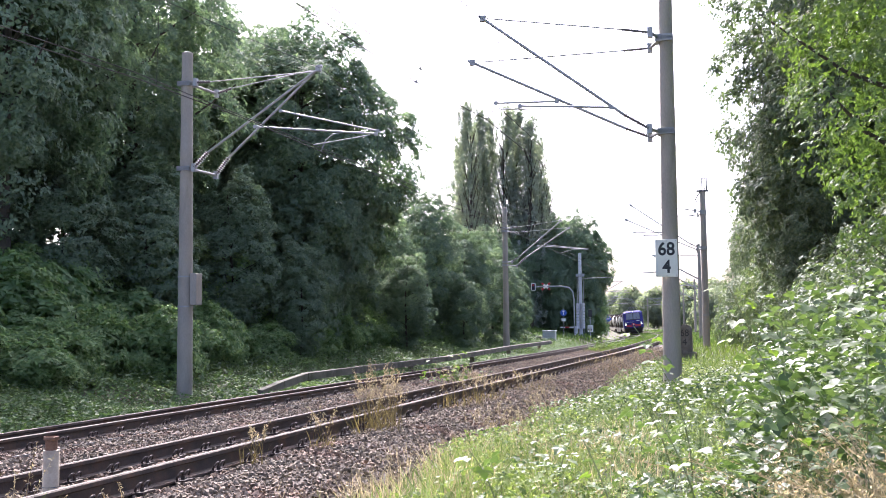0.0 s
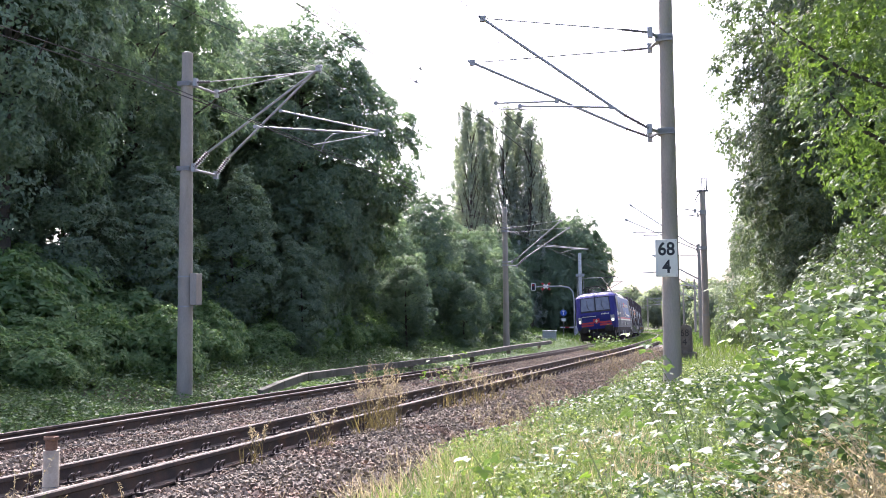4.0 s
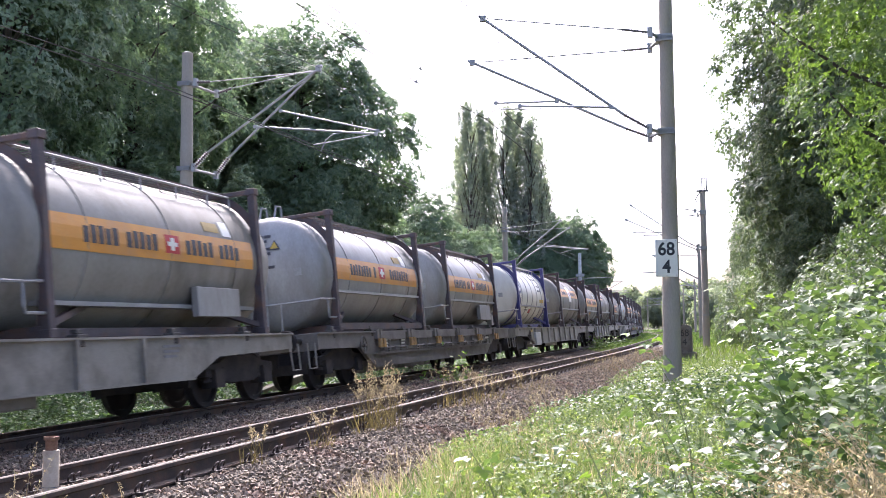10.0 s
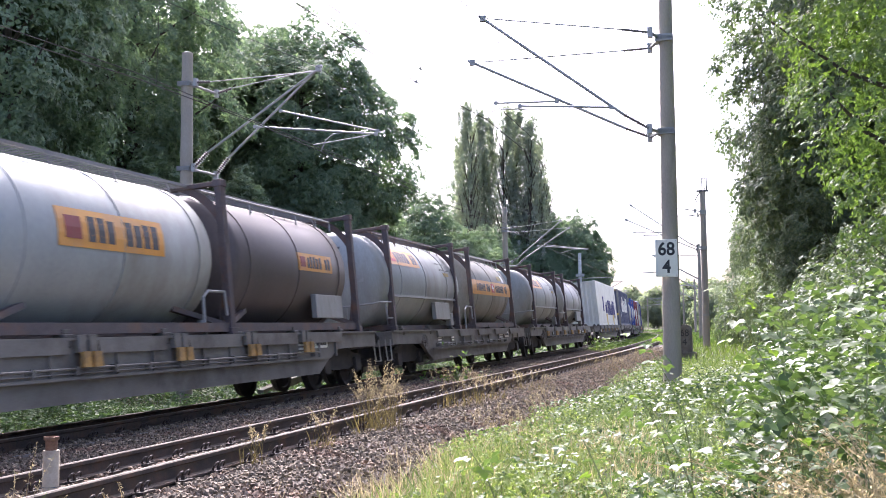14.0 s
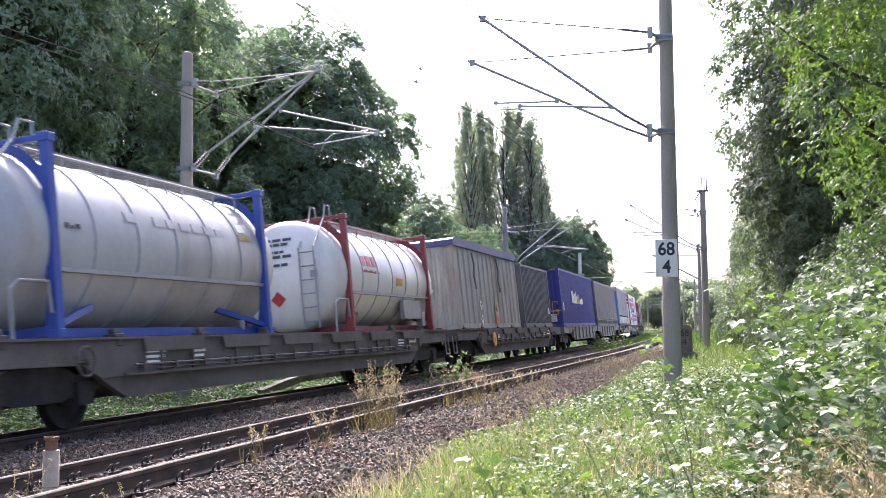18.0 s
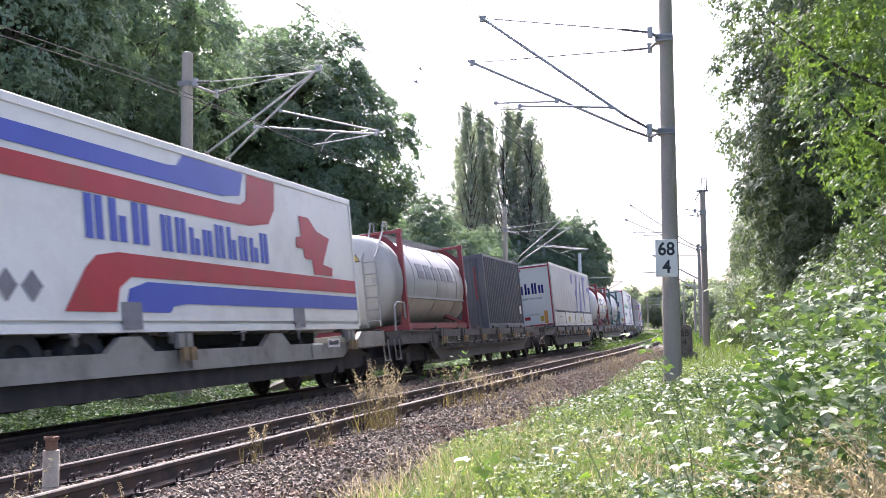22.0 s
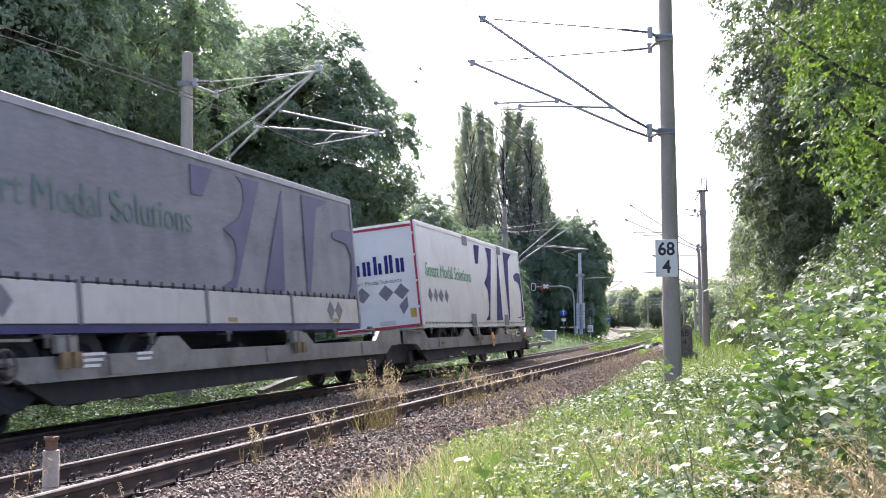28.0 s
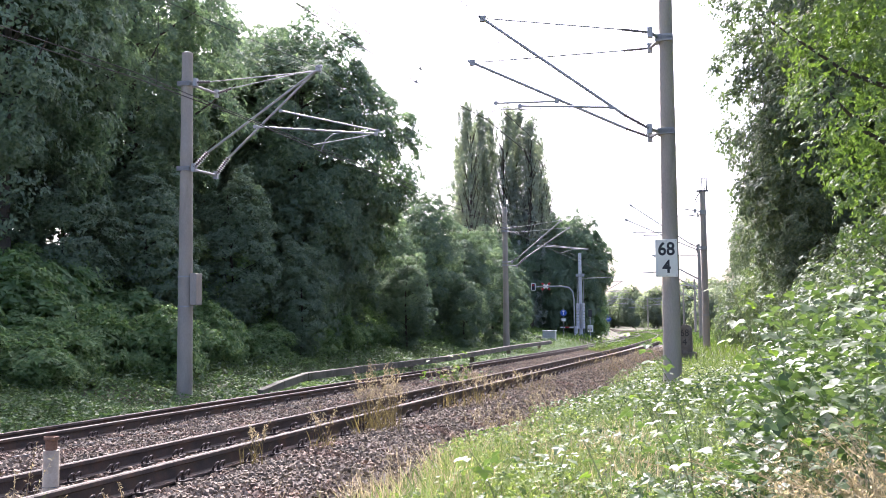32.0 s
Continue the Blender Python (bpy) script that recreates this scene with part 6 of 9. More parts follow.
def tank(w, o0, skin, frame_m, band=None, label="", style="beam", seed=0, bands=0, ladder=False):
    """A tank container whose frame's front posts stand at o0; 6.06 m from post to post."""
    base = new("tank_container")
    tagged(base, label, "tank container", "tank containers of the train")
    F, y0 = 3.03, 1.22
    over = 0.80 if style == "beam" else -0.12
    r = 1.245
    zc = 1.345
    hl = F + over
    key = (style, skin.name)
    if key not in BARREL_CACHE:
        bm = bmesh.new()
        prof = [(0.02, -hl)] + [(r * math.sin(a), -hl + 0.42 * (1 - math.cos(a))) for a in np.linspace(0.15, math.pi / 2, 7)]
        prof += [(u, -v) for u, v in reversed(prof)]
        lathe(bm, prof, 40, "x", (0, 0, zc), caps=True)
        BARREL_CACHE[key] = shape(bm, "barrel", skin, smooth=True)
    barrel = part("barrel", BARREL_CACHE[key], None, base)
    rr = r + 0.012

    def patch(x0, x1, a0, a1, mats, name="band", k=0.0, lab=""):
        """A curved sheet on the barrel's near side between two angles over the horizon."""
        bm = bmesh.new()
        A = np.linspace(radians(a0), radians(a1), max(3, int((a1 - a0) / 5)))
        rows = [[bm.verts.new((x, -(rr + k + d) * math.cos(a), zc + (rr + k + d) * math.sin(a))) for x, d in ((x0, -0.01), (x0, 0.0), (x1, 0.0), (x1, -0.01))] for a in A]
        for p, q in zip(rows, rows[1:]):
            for i in range(3):
                bm.faces.new((p[i], p[i + 1], q[i + 1], q[i]))
        return part(name, bm, mats, barrel, lab)

    def plate(x, a, size, mats, name="placard", k=0.0, turn=45):
        """A small square plate on the barrel's near side at an angle over the horizon."""
        bm = bmesh.new()
        box(bm, -size / 2, size / 2, -0.006, 0.004, -size / 2, size / 2)
        a = radians(a)
        part(name, bm, mats, barrel, at=Matrix.Translation((x, -(rr + k) * math.cos(a), zc + (rr + k) * math.sin(a))) @ Matrix.Rotation(-a, 4, "X") @ Matrix.Rotation(radians(turn), 4, "Y"))

    def letters(x0, x1, a0, a1, n, mats, k=0.003):
        wd = (x1 - x0) / n
        for i in range(n):
            if (i * 5 + seed) % 9 != 4 or n < 6:
                patch(x0 + i * wd, x0 + (i + 0.72) * wd, a0, a1 if (i + seed) % 3 else a1 - 1.2, mats, "lettering_block", k)

    # ring seams and the drip rail
    for x in np.linspace(-F + 0.9, F - 0.9, 5 if bands else 3):
        bm = bmesh.new()
        R = [(x, -(r + 0.006) * math.cos(a), zc + (r + 0.006) * math.sin(a)) for a in np.linspace(-1.2, 1.75, 22)]
        tube(bm, R, 0.016 if bands else 0.010, 5, caps=False)
        part("ring_seam", bm, M_PALERING if bands else skin, barrel)
    if style == "beam":
        bm = bmesh.new()
        zr = 0.44 if seed == 6 else 0.86
        box(bm, -F + 0.06, F - 0.06, -1.225 if seed != 6 else -1.10, -1.10 if seed != 6 else -0.88, zr, zr + 0.06)
        part("drip_rail", bm, M_GALV, base)
    # frame
    for x in (-F, F):
        bm = bmesh.new()
        sg = 1 if x > 0 else -1
        for y in (-y0, y0):
            box(bm, x - 0.07, x + 0.07, y - 0.065, y + 0.065, 0.03, 2.60)
            for z in (0.0, 2.52):
                box(bm, x - 0.09, x + 0.09, y - 0.085, y + 0.085, z, z + 0.12)
        box(bm, x - 0.06, x + 0.06, -y0, y0, 0.03, 0.17), box(bm, x - 0.055, x + 0.055, -y0, y0, 2.545, 2.625)
        end = part("end_frame", bm, frame_m, base, bevel=0.008)
        for s1 in (-1, 1):
            for p0, p1, rad in (((x, s1 * (y0 - 0.06), 0.16), (x - 1.25 * sg, s1 * 0.86, 0.46), 0.06), ((x, s1 * y0, 0.95), (x - 0.02 * sg, s1 * 1.08, 0.15), 0.05)):
                bm = bmesh.new()
                tube(bm, [p0, p1], rad, 4)
                part("frame_brace", bm, frame_m, end)
        # spandrel plates between the posts and the barrel
        for s1 in (-1, 1):
            bm = bmesh.new()
            A = np.linspace(0.22, 1.45, 10)
            k = r + 0.035
            for dx in (-0.02, 0.02):
                inner = [bm.verts.new((x + dx, s1 * k * math.cos(a), zc + k * math.sin(a))) for a in A]
                if seed not in (11, 12):
                    outer = [bm.verts.new((x + dx, s1 * min(1.21, (k + 0.13) * math.cos(a)), zc + (k + 0.13) * math.sin(a) if (k + 0.13) * math.sin(a) < 1.2 else zc + 1.2)) for a in A]
                else:
                    outer = [bm.verts.new((x + dx, s1 * min(1.20, max(k * math.cos(a), 1.20 if a < 0.85 else 1.20 * (1.45 - a) / 0.6)), min(2.55, max(zc + k * math.sin(a), zc + 1.22 * (a - 0.22) / 0.63)))) for a in A]
                for i in range(len(A) - 1):
                    bm.faces.new((inner[i], inner[i + 1], outer[i + 1], outer[i]))
            part("spandrel_plate", bm, frame_m, end)
    bm = bmesh.new()
    for y in (-0.98, 0.98):
        box(bm, -F, F, y - 0.05, y + 0.05, 0.03, 0.15)
    box(bm, -F, F, -1.24, -1.16, 0.05, 0.20) if (style != "beam" or seed % 4 == 0) else None
    part("bottom_rail", bm, frame_m, base)
    # catwalk
    bm = bmesh.new()
    cy0, cy1 = (-0.62, 0.10)
    for y in (cy0, cy1):
        box(bm, -F + 0.05, F - 0.05, y - 0.025, y + 0.025, 2.58, 2.63)
    for x in np.arange(-F + 0.1, F - 0.05, 0.14):
        box(bm, x, x + 0.03, cy0, cy1, 2.595, 2.61)
    for x in np.linspace(-F + 0.7, F - 0.7, 4):
        tube(bm, [(x, cy0, 2.58), (x, -0.72, 2.28)], 0.015, 5)
    part("catwalk", bm, frame_m if frame_m is M_RUSTFRAME and style == "beam" else M_GREYPAINT, base)
    if seed % 3 != 1:
        bm = bmesh.new()
        tube(bm, [(-F + 0.1, -0.80, 2.30), (-F + 0.1, -0.80, 2.52), (F - 0.1, -0.80, 2.52), (F - 0.1, -0.80, 2.30)], 0.02, 6)
        for x in np.linspace(-F + 0.9, F - 0.9, 5):
            tube(bm, [(x, -0.80, 2.24), (x, -0.80, 2.52)], 0.014, 5)
        part("edge_rail", bm, frame_m if seed % 2 else M_GALV, base)
    bm = bmesh.new()
    for x in (-1.0, 0.9):
        lathe(bm, [(0.25, 2.48), (0.25, 2.56), (0.05, 2.60)], 14, "z", (x, 0.35, 0))
    part("manlid", bm, M_GALV, base)
    # hand rail loops at the leading end
    bm = bmesh.new()
    x = -F
    if seed < 25 and style == "beam":
        e = x - over - 0.10
        tube(bm, [(x - 0.05, -1.22, 0.32), (x - 0.42, -1.22, 0.32), (x - 0.45, -1.22, 0.40), (x - 0.45, -1.22, 0.70), (x - 0.05, -1.22, 0.72)], 0.022, 6)
        tube(bm, [(x - 0.45, -1.22, 0.70), (e + 0.1, -1.20, 0.70), (e, -1.05, 0.68), (e, 1.15, 0.66)], 0.024, 6)
        for q in (-0.35, 0.7):
            tube(bm, [(e, q, 0.67), (e, q, 0.0)], 0.022, 6)
    else:
        tube(bm, [(x - 0.78, -1.16, 0.0), (x - 0.80, -1.18, 0.62), (x - 0.66, -1.2, 0.72), (x - 0.14, -1.22, 0.72), (x - 0.10, -1.22, 0.34), (x, -1.22, 0.30)], 0.026, 6)
    part("hand_rail", bm, M_GALV, base)
    if seed % 2:
        bm = bmesh.new()
        tube(bm, [(-x + 0.1, -1.22, 0.3), (-x + 0.25, -1.22, 0.33), (-x + 0.3, -1.22, 0.7), (-x, -1.22, 0.75)], 0.022, 6)
        part("hand_rail", bm, M_GALV, base)
    if seed % 4 in (0, 1) and style == "beam" and seed < 25:
        bm = bmesh.new()
        for q in (0.16, 0.46):
            tube(bm, [(F + q, -1.16, 0.0), (F + q, -1.18, 1.5), (F + q - 0.05, -1.0, 2.1), (F + q - 0.18, -0.8, 2.55), (F - 0.1, -0.7, 2.62)], 0.02, 6)
        for z in np.arange(0.25, 2.1, 0.3):
            tube(bm, [(F + 0.16, -1.17 if z < 1.5 else -1.08, z), (F + 0.46, -1.17 if z < 1.5 else -1.08, z)], 0.015, 5)
        part("rear_ladder", bm, M_GALV, base, "galvanised ladder beside the rear post")
    bm = bmesh.new()
    if seed % 2:
        box(bm, F - 0.75, F - 0.48, -1.22, -1.05, 0.12, 0.48)
    if seed % 3 == 0 and seed not in (12, 18):
        box(bm, F - 2.3, F - 0.85, -1.235, -1.12, 0.30, 0.78)
    if not bm.verts:
        tube(bm, [(F - 0.6, -1.0, 0.10), (F - 0.6, -1.0, 0.34)], 0.06, 8)
    part("valve_cabinet", bm, B_GREY, base, bevel=0.01)
    # leading dome: print, placard, sight cap, dirt line

    def on_dome(y, z, wd, ht, mats, name="placard", turn=0.0, k=0.0, tri=False):
        q = math.hypot(y, z - zc) / r
        x = -hl + 0.42 * (1 - math.sqrt(max(0.0, 1 - q * q)))
        bm = bmesh.new()
        if tri:
            A = [[bm.verts.new((d, b * wd / 2, c * ht / 2)) for b, c in ((-1, -1), (1, -1), (0, 1))] for d in (-0.006, 0.0)]
            bm.faces.new(A[0]), bm.faces.new(A[1][::-1])
            for i in range(3):
                bm.faces.new((A[0][i], A[1][i], A[1][i - 2], A[0][i - 2]))
        else:
            box(bm, -0.006, 0.0, -wd / 2, wd / 2, -ht / 2, ht / 2)
        n = Vector((-1, 0.35 * y / r / max(0.3, math.sqrt(max(0.05, 1 - q * q))), 0.35 * (z - zc) / r / max(0.3, math.sqrt(max(0.05, 1 - q * q)))))
        m = Matrix.Translation((x - 0.012 - k, y, z)) @ n.to_track_quat("-X", "Z").to_matrix().to_4x4() @ Matrix.Rotation(turn, 4, "X")
        return part(name, bm, mats, barrel, at=m)

    if band != "violet":
        for i in range(5 + seed % 3):
            dz = 0.80 - 0.105 * i - (0.06 if i > 1 else 0) - (0.08 if i > 3 else 0)
            wide = 0.74 - 0.18 * ((i + seed) % 3)
            for q in range(3):
                on_dome(0.10 + wide * (q / 3 - 0.33), zc + dz, wide * 0.27, 0.062, M_INK, "small_print")
        if seed % 2 == 0:
            on_dome(-0.25, zc + 0.60, 0.26, 0.22, M_INK, "warning_sign", 0, 0.0, True), on_dome(-0.25, zc + 0.595, 0.18, 0.15, M_YELLOW, "sign_field", 0, 0.008, True)
        else:
            on_dome(0.14, zc - 0.50, 0.25, 0.25, M_REDSIGN if seed % 3 == 0 or seed == 11 else M_GREYINK, "warning_placard", 0.785)
        if seed == 11:
            on_dome(0.10, zc + 0.93, 0.24, 0.20, M_YELLOW, "warning_sign", 0, 0.0, True)
            plate(-2.5, -27, 0.25, M_REDSIGN, "warning_placard", 0.003), patch(-0.56, -0.16, -30.5, -24.5, M_ORANGE, "orange_plate", 0.002)
    else:
        on_dome(0.17, zc + 0.05, 0.46, 0.46, M_PURPLE, "name_panel")
        for q, ww, hh in ((0.10, 0.34, 0.09), (-0.06, 0.36, 0.035), (0.19, 0.20, 0.03)):
            on_dome(0.17, zc + 0.03 + q, ww, hh, M_WHITE, "lettering_block", 0, 0.008)
        on_dome(0.14, zc + 0.80, 0.36, 0.06, M_PURPLE, "name_strip")
        for dz, ww in ((0.63, 0.60), (0.47, 0.22)):
            for q in range(4 if ww > 0.3 else 2):
                on_dome(0.16 + ww * (q / 4 - 0.375 if ww > 0.3 else q / 2 - 0.25), zc + dz, ww * (0.2 if ww > 0.3 else 0.4), 0.065, M_INK, "small_print")
        for i in range(6):
            on_dome(-0.30 + (0.05 if i < 2 else 0), zc + 0.26 - 0.085 * i, 0.16 if i < 2 else 0.30, 0.04, M_GREYINK, "small_print")
        for i in range(4):
            on_dome(0.40 - 0.07 * i, zc - 0.33 + 0.01 * i, 0.03, 0.13 - 0.02 * i, M_INK, "small_print")
        on_dome(0.74, zc - 0.26, 0.30, 0.27, M_ORANGERED, "orange_plate")
        on_dome(0.0, zc - 0.50, 0.27, 0.27, M_INK, "placard_edge", 0.785), on_dome(0.0, zc - 0.50, 0.24, 0.24, M_WHITE, "placard", 0.785, 0.007), on_dome(0.0, zc - 0.53, 0.10, 0.07, M_INK, "placard_mark", 0, 0.013)
    on_dome(-0.72, zc - 0.02, 0.16, 0.16, M_GALV, "sight_cap")
    if ladder or seed % 3 == 1:
        bm = bmesh.new()
        for y in (-0.55, -0.20):
            tube(bm, [(-F - over - 0.04, y, 0.15), (-F - over - 0.04, y, 1.9), (-F - 0.1, y, 2.6), (-F + 0.05, y, 2.9), (-F + 0.3, y, 2.9), (-F + 0.3, y, 2.6)], 0.022, 6)
        for z in np.arange(0.3, 2.0, 0.3):
            tube(bm, [(-F - over - 0.04, -0.55, z), (-F - over - 0.04, -0.20, z)], 0.016, 5)
        part("ladder", bm, M_GALV, base, at=Matrix.Translation((0, 0.55 if not ladder else -0.25, 0)))
    # bands and lettering
    if band in ("full", "fade"):
        patch(-F + 0.10, F - 0.25, -9, 13, M_ORANGE, "band", 0.0, "orange band")
        letters(-F + 0.8, -0.35, -3.5, 8, 11, M_INK)
        patch(-0.17, 0.24, -4, 9, M_REDSIGN, "crest", 0.003), patch(-0.02, 0.09, -2, 7, M_WHITE, "crest_cross", 0.006), patch(-0.11, 0.18, 1, 4, M_WHITE, "crest_cross", 0.0065)
        letters(0.45, F - 0.75, -3.5, 8, 10, M_INK)
        patch(F - 1.25, F - 0.95, 15, 28, M_WHITE, "data_plate"), patch(F - 1.85, F - 1.35, 17, 25, M_YELLOWDULL, "data_plate")
    elif band == "short":
        u, d = (-F + 1.05, -32) if seed == 12 else (-F, 0)
        patch(u + 0.35, u + 2.75, 16 + d, 39 + d, M_ORANGE, "band", 0.0, "orange name panel")
        letters(u + 0.90, u + 2.68, 20 + d, 35 + d, 8, M_INK)
        patch(u + 0.45, u + 0.80, 20 + d, 35 + d, M_REDSIGN, "emblem", 0.003), patch(u + 0.55, u + 0.70, 24 + d, 31 + d, M_ORANGE, "emblem_field", 0.006)
        patch(F - 1.1, F - 0.6, 10, 15, M_YELLOWDULL, "data_plate"), letters(F - 1.4, F - 0.4, 18, 20, 9, M_GREYINK), letters(F - 1.6, F - 0.7, 27, 29, 9, M_GREYINK)
        if seed == 12:
            patch(-F + 2.0, -F + 2.5, -29, -24, M_REDSIGN, "red_placard"), patch(-F + 2.0, -F + 2.5, -35, -31, M_WHITE, "data_plate"), patch(-F + 0.9, -F + 1.5, -38, -26, M_GREYBOLT, "data_plate")
    elif band == "mid":
        u, k = (1.0, 0.68) if skin is B_BROWN else (0.0, 1.0)
        patch(u - 1.5 * k, u + 1.05 * k, -7 * k, 17 * k, M_ORANGE, "band", 0.0, "orange name panel")
        letters(u - 0.85 * k, u + 0.95 * k, -3 * k, 13 * k, 8, M_INK), patch(u - 1.35 * k, u - 1.0 * k, -2 * k, 12 * k, M_REDFRAME, "emblem", 0.003)
    elif band == "cross":
        patch(-F + 0.10, F - 0.25, 6, 26, M_ORANGE, "band", 0.0, "faded orange band")
        letters(-F + 0.9, -0.5, 11, 20, 8, M_INK), letters(0.6, F - 0.7, 11, 20, 8, M_INK)
        patch(-0.25, 0.45, -4, 34, M_WHITE, "white_panel", 0.004), patch(0.0, 0.2, 10, 20, M_RED, "cross", 0.008)
    elif band == "violet":
        patch(-F + 0.28, -F + 0.66, -26, 56, M_PURPLE, "name_panel", 0.0, "upright violet name panel")
        for i in range(5):
            patch(-F + 0.38, -F + 0.56, 41 - i * 12, 49 - i * 12, M_WHITE, "lettering_block", 0.003)
        for q in (-F, F):
            patch(q - 0.16, q + 0.16, -62, 58, M_PURPLE, "saddle_band", 0.006, "violet saddle band round the barrel")
        patch(F - 1.35, F - 0.55, -13, -7, M_YELLOW, "data_plate"), patch(-0.35, 0.05, -35, -27, M_RED, "red_placard"), patch(0.25, 0.5, -30, -22, M_WHITE, "placard")
        letters(-1.35, -0.7, -30, -27.5, 5, M_INK), letters(-1.35, -0.8, -25, -22.5, 5, M_INK), letters(0.9, 2.0, 34, 37, 8, M_GREYINK), letters(1.3, 2.0, 8, 12, 5, M_GREYINK), letters(1.4, 2.1, 18, 21, 5, M_GREYINK)
    elif band == "big":
        letters(-F + 1.3, F - 1.1, 3, 22, 5, M_GREYINK)
    elif band == "logo":
        patch(-F + 1.3, -F + 1.75, 10, 30, M_GREENINK, "logo_shape"), patch(-F + 1.5, -F + 1.8, 4, 22, M_INK, "logo_shape", 0.003)
        letters(-F + 1.9, -F + 3.3, 14, 20, 7, M_INK), letters(-F + 1.3, -F + 3.0, 0, 3, 12, M_INK), patch(F - 1.9, F - 0.7, -6, 0, M_YELLOW, "data_plate")
    elif band == "grey":
        letters(-F + 1.7, F - 1.3, 14, 21, 8, M_PALERING), patch(F - 0.85, F - 0.45, 14, 19, M_YELLOWDULL, "data_plate"), patch(F - 0.8, F - 0.5, 21, 29, M_WHITE, "data_plate"), letters(-F + 0.25, -F + 0.6, 4, 7, 3, M_INK)
    elif band == "plates":
        patch(F - 1.05, F - 0.78, -4, 3, M_YELLOW, "yellow_plate"), patch(F - 0.72, F - 0.45, -4, 3, M_YELLOW, "yellow_plate"), patch(F - 2.6, F - 2.05, -22, -13, M_REDSIGN, "red_placard")
        for i in range(7):
            letters(F - 1.4 + 0.08 * i, F - 0.6 + 0.04 * i, 44 - 4 * i, 46 - 4 * i, 6 - i % 2, M_GREYINK)
        for q in (F - 1.24, F - 0.82):
            plate(q, -29, 0.27, M_WHITE, "placard", 0.003), plate(q, -29, 0.11, M_INK, "placard_mark", 0.010, 0)
        bm = bmesh.new()
        e = F + 1.38
        tube(bm, [(F + 0.1, -1.15, 0.62), (F + 0.35, -1.18, 0.66), (F + 0.62, -1.2, 0.66)], 0.022, 6)
        tube(bm, [(F + 0.62, -1.2, 0.0), (F + 0.62, -1.2, 1.06), (F + 0.72, -1.2, 1.10), (e, -1.2, 1.10), (e + 0.06, -1.2, 1.02), (e + 0.06, -1.2, 0.0)], 0.026, 6), tube(bm, [(F + 0.3, -1.2, 0.30), (e + 0.04, -1.2, 0.34)], 0.022, 6)
        part("end_railing", bm, frame_m, base, "open tube railing at the end")
    elif band == "redlogo":
        letters(-F + 0.9, -F + 2.0, 8, 20, 3, M_RED), letters(-F + 0.9, -F + 2.1, 1, 4, 10, M_RED)
    elif band == "graffiti":
        patch(-F + 0.35, -F + 2.3, 16, 30, M_ORANGE, "band", 0.0, "faded orange name panel"), letters(-F + 0.8, -F + 2.2, 19, 27, 8, M_INK)
        patch(-F + 0.4, -F + 1.9, -4, 10, M_GREYINK, "painted_scrawl"), patch(F - 1.9, F - 1.4, -22, -14, M_WHITE, "data_plate")
    if seed % 5 == 2 and seed != 12:
        patch(0.3, 0.75, -10, -1, M_ORANGE, "orange_plate", 0.003)
    load_on(base, w, o0 + F)
    return base


def corrugated(bm, x0, x1, z0, z1, y, pitch=0.28, depth=0.036):
    n = max(2, int(round((x1 - x0) / pitch)))
    p = (x1 - x0) / n
    pts = []
    for i in range(n):
        a = x0 + i * p
        pts += [(a, 0), (a + 0.25 * p, 0), (a + 0.40 * p, depth), (a + 0.85 * p, depth)]
    pts.append((x1, 0))
    s = 1 if y < 0 else -1
    lo = [bm.verts.new((x, y + s * d, z0)) for x, d in pts]
    hi = [bm.verts.new((x, y + s * d, z1)) for x, d in pts]
    for i in range(len(pts) - 1):
        bm.faces.new((lo[i], lo[i + 1], hi[i + 1], hi[i]))


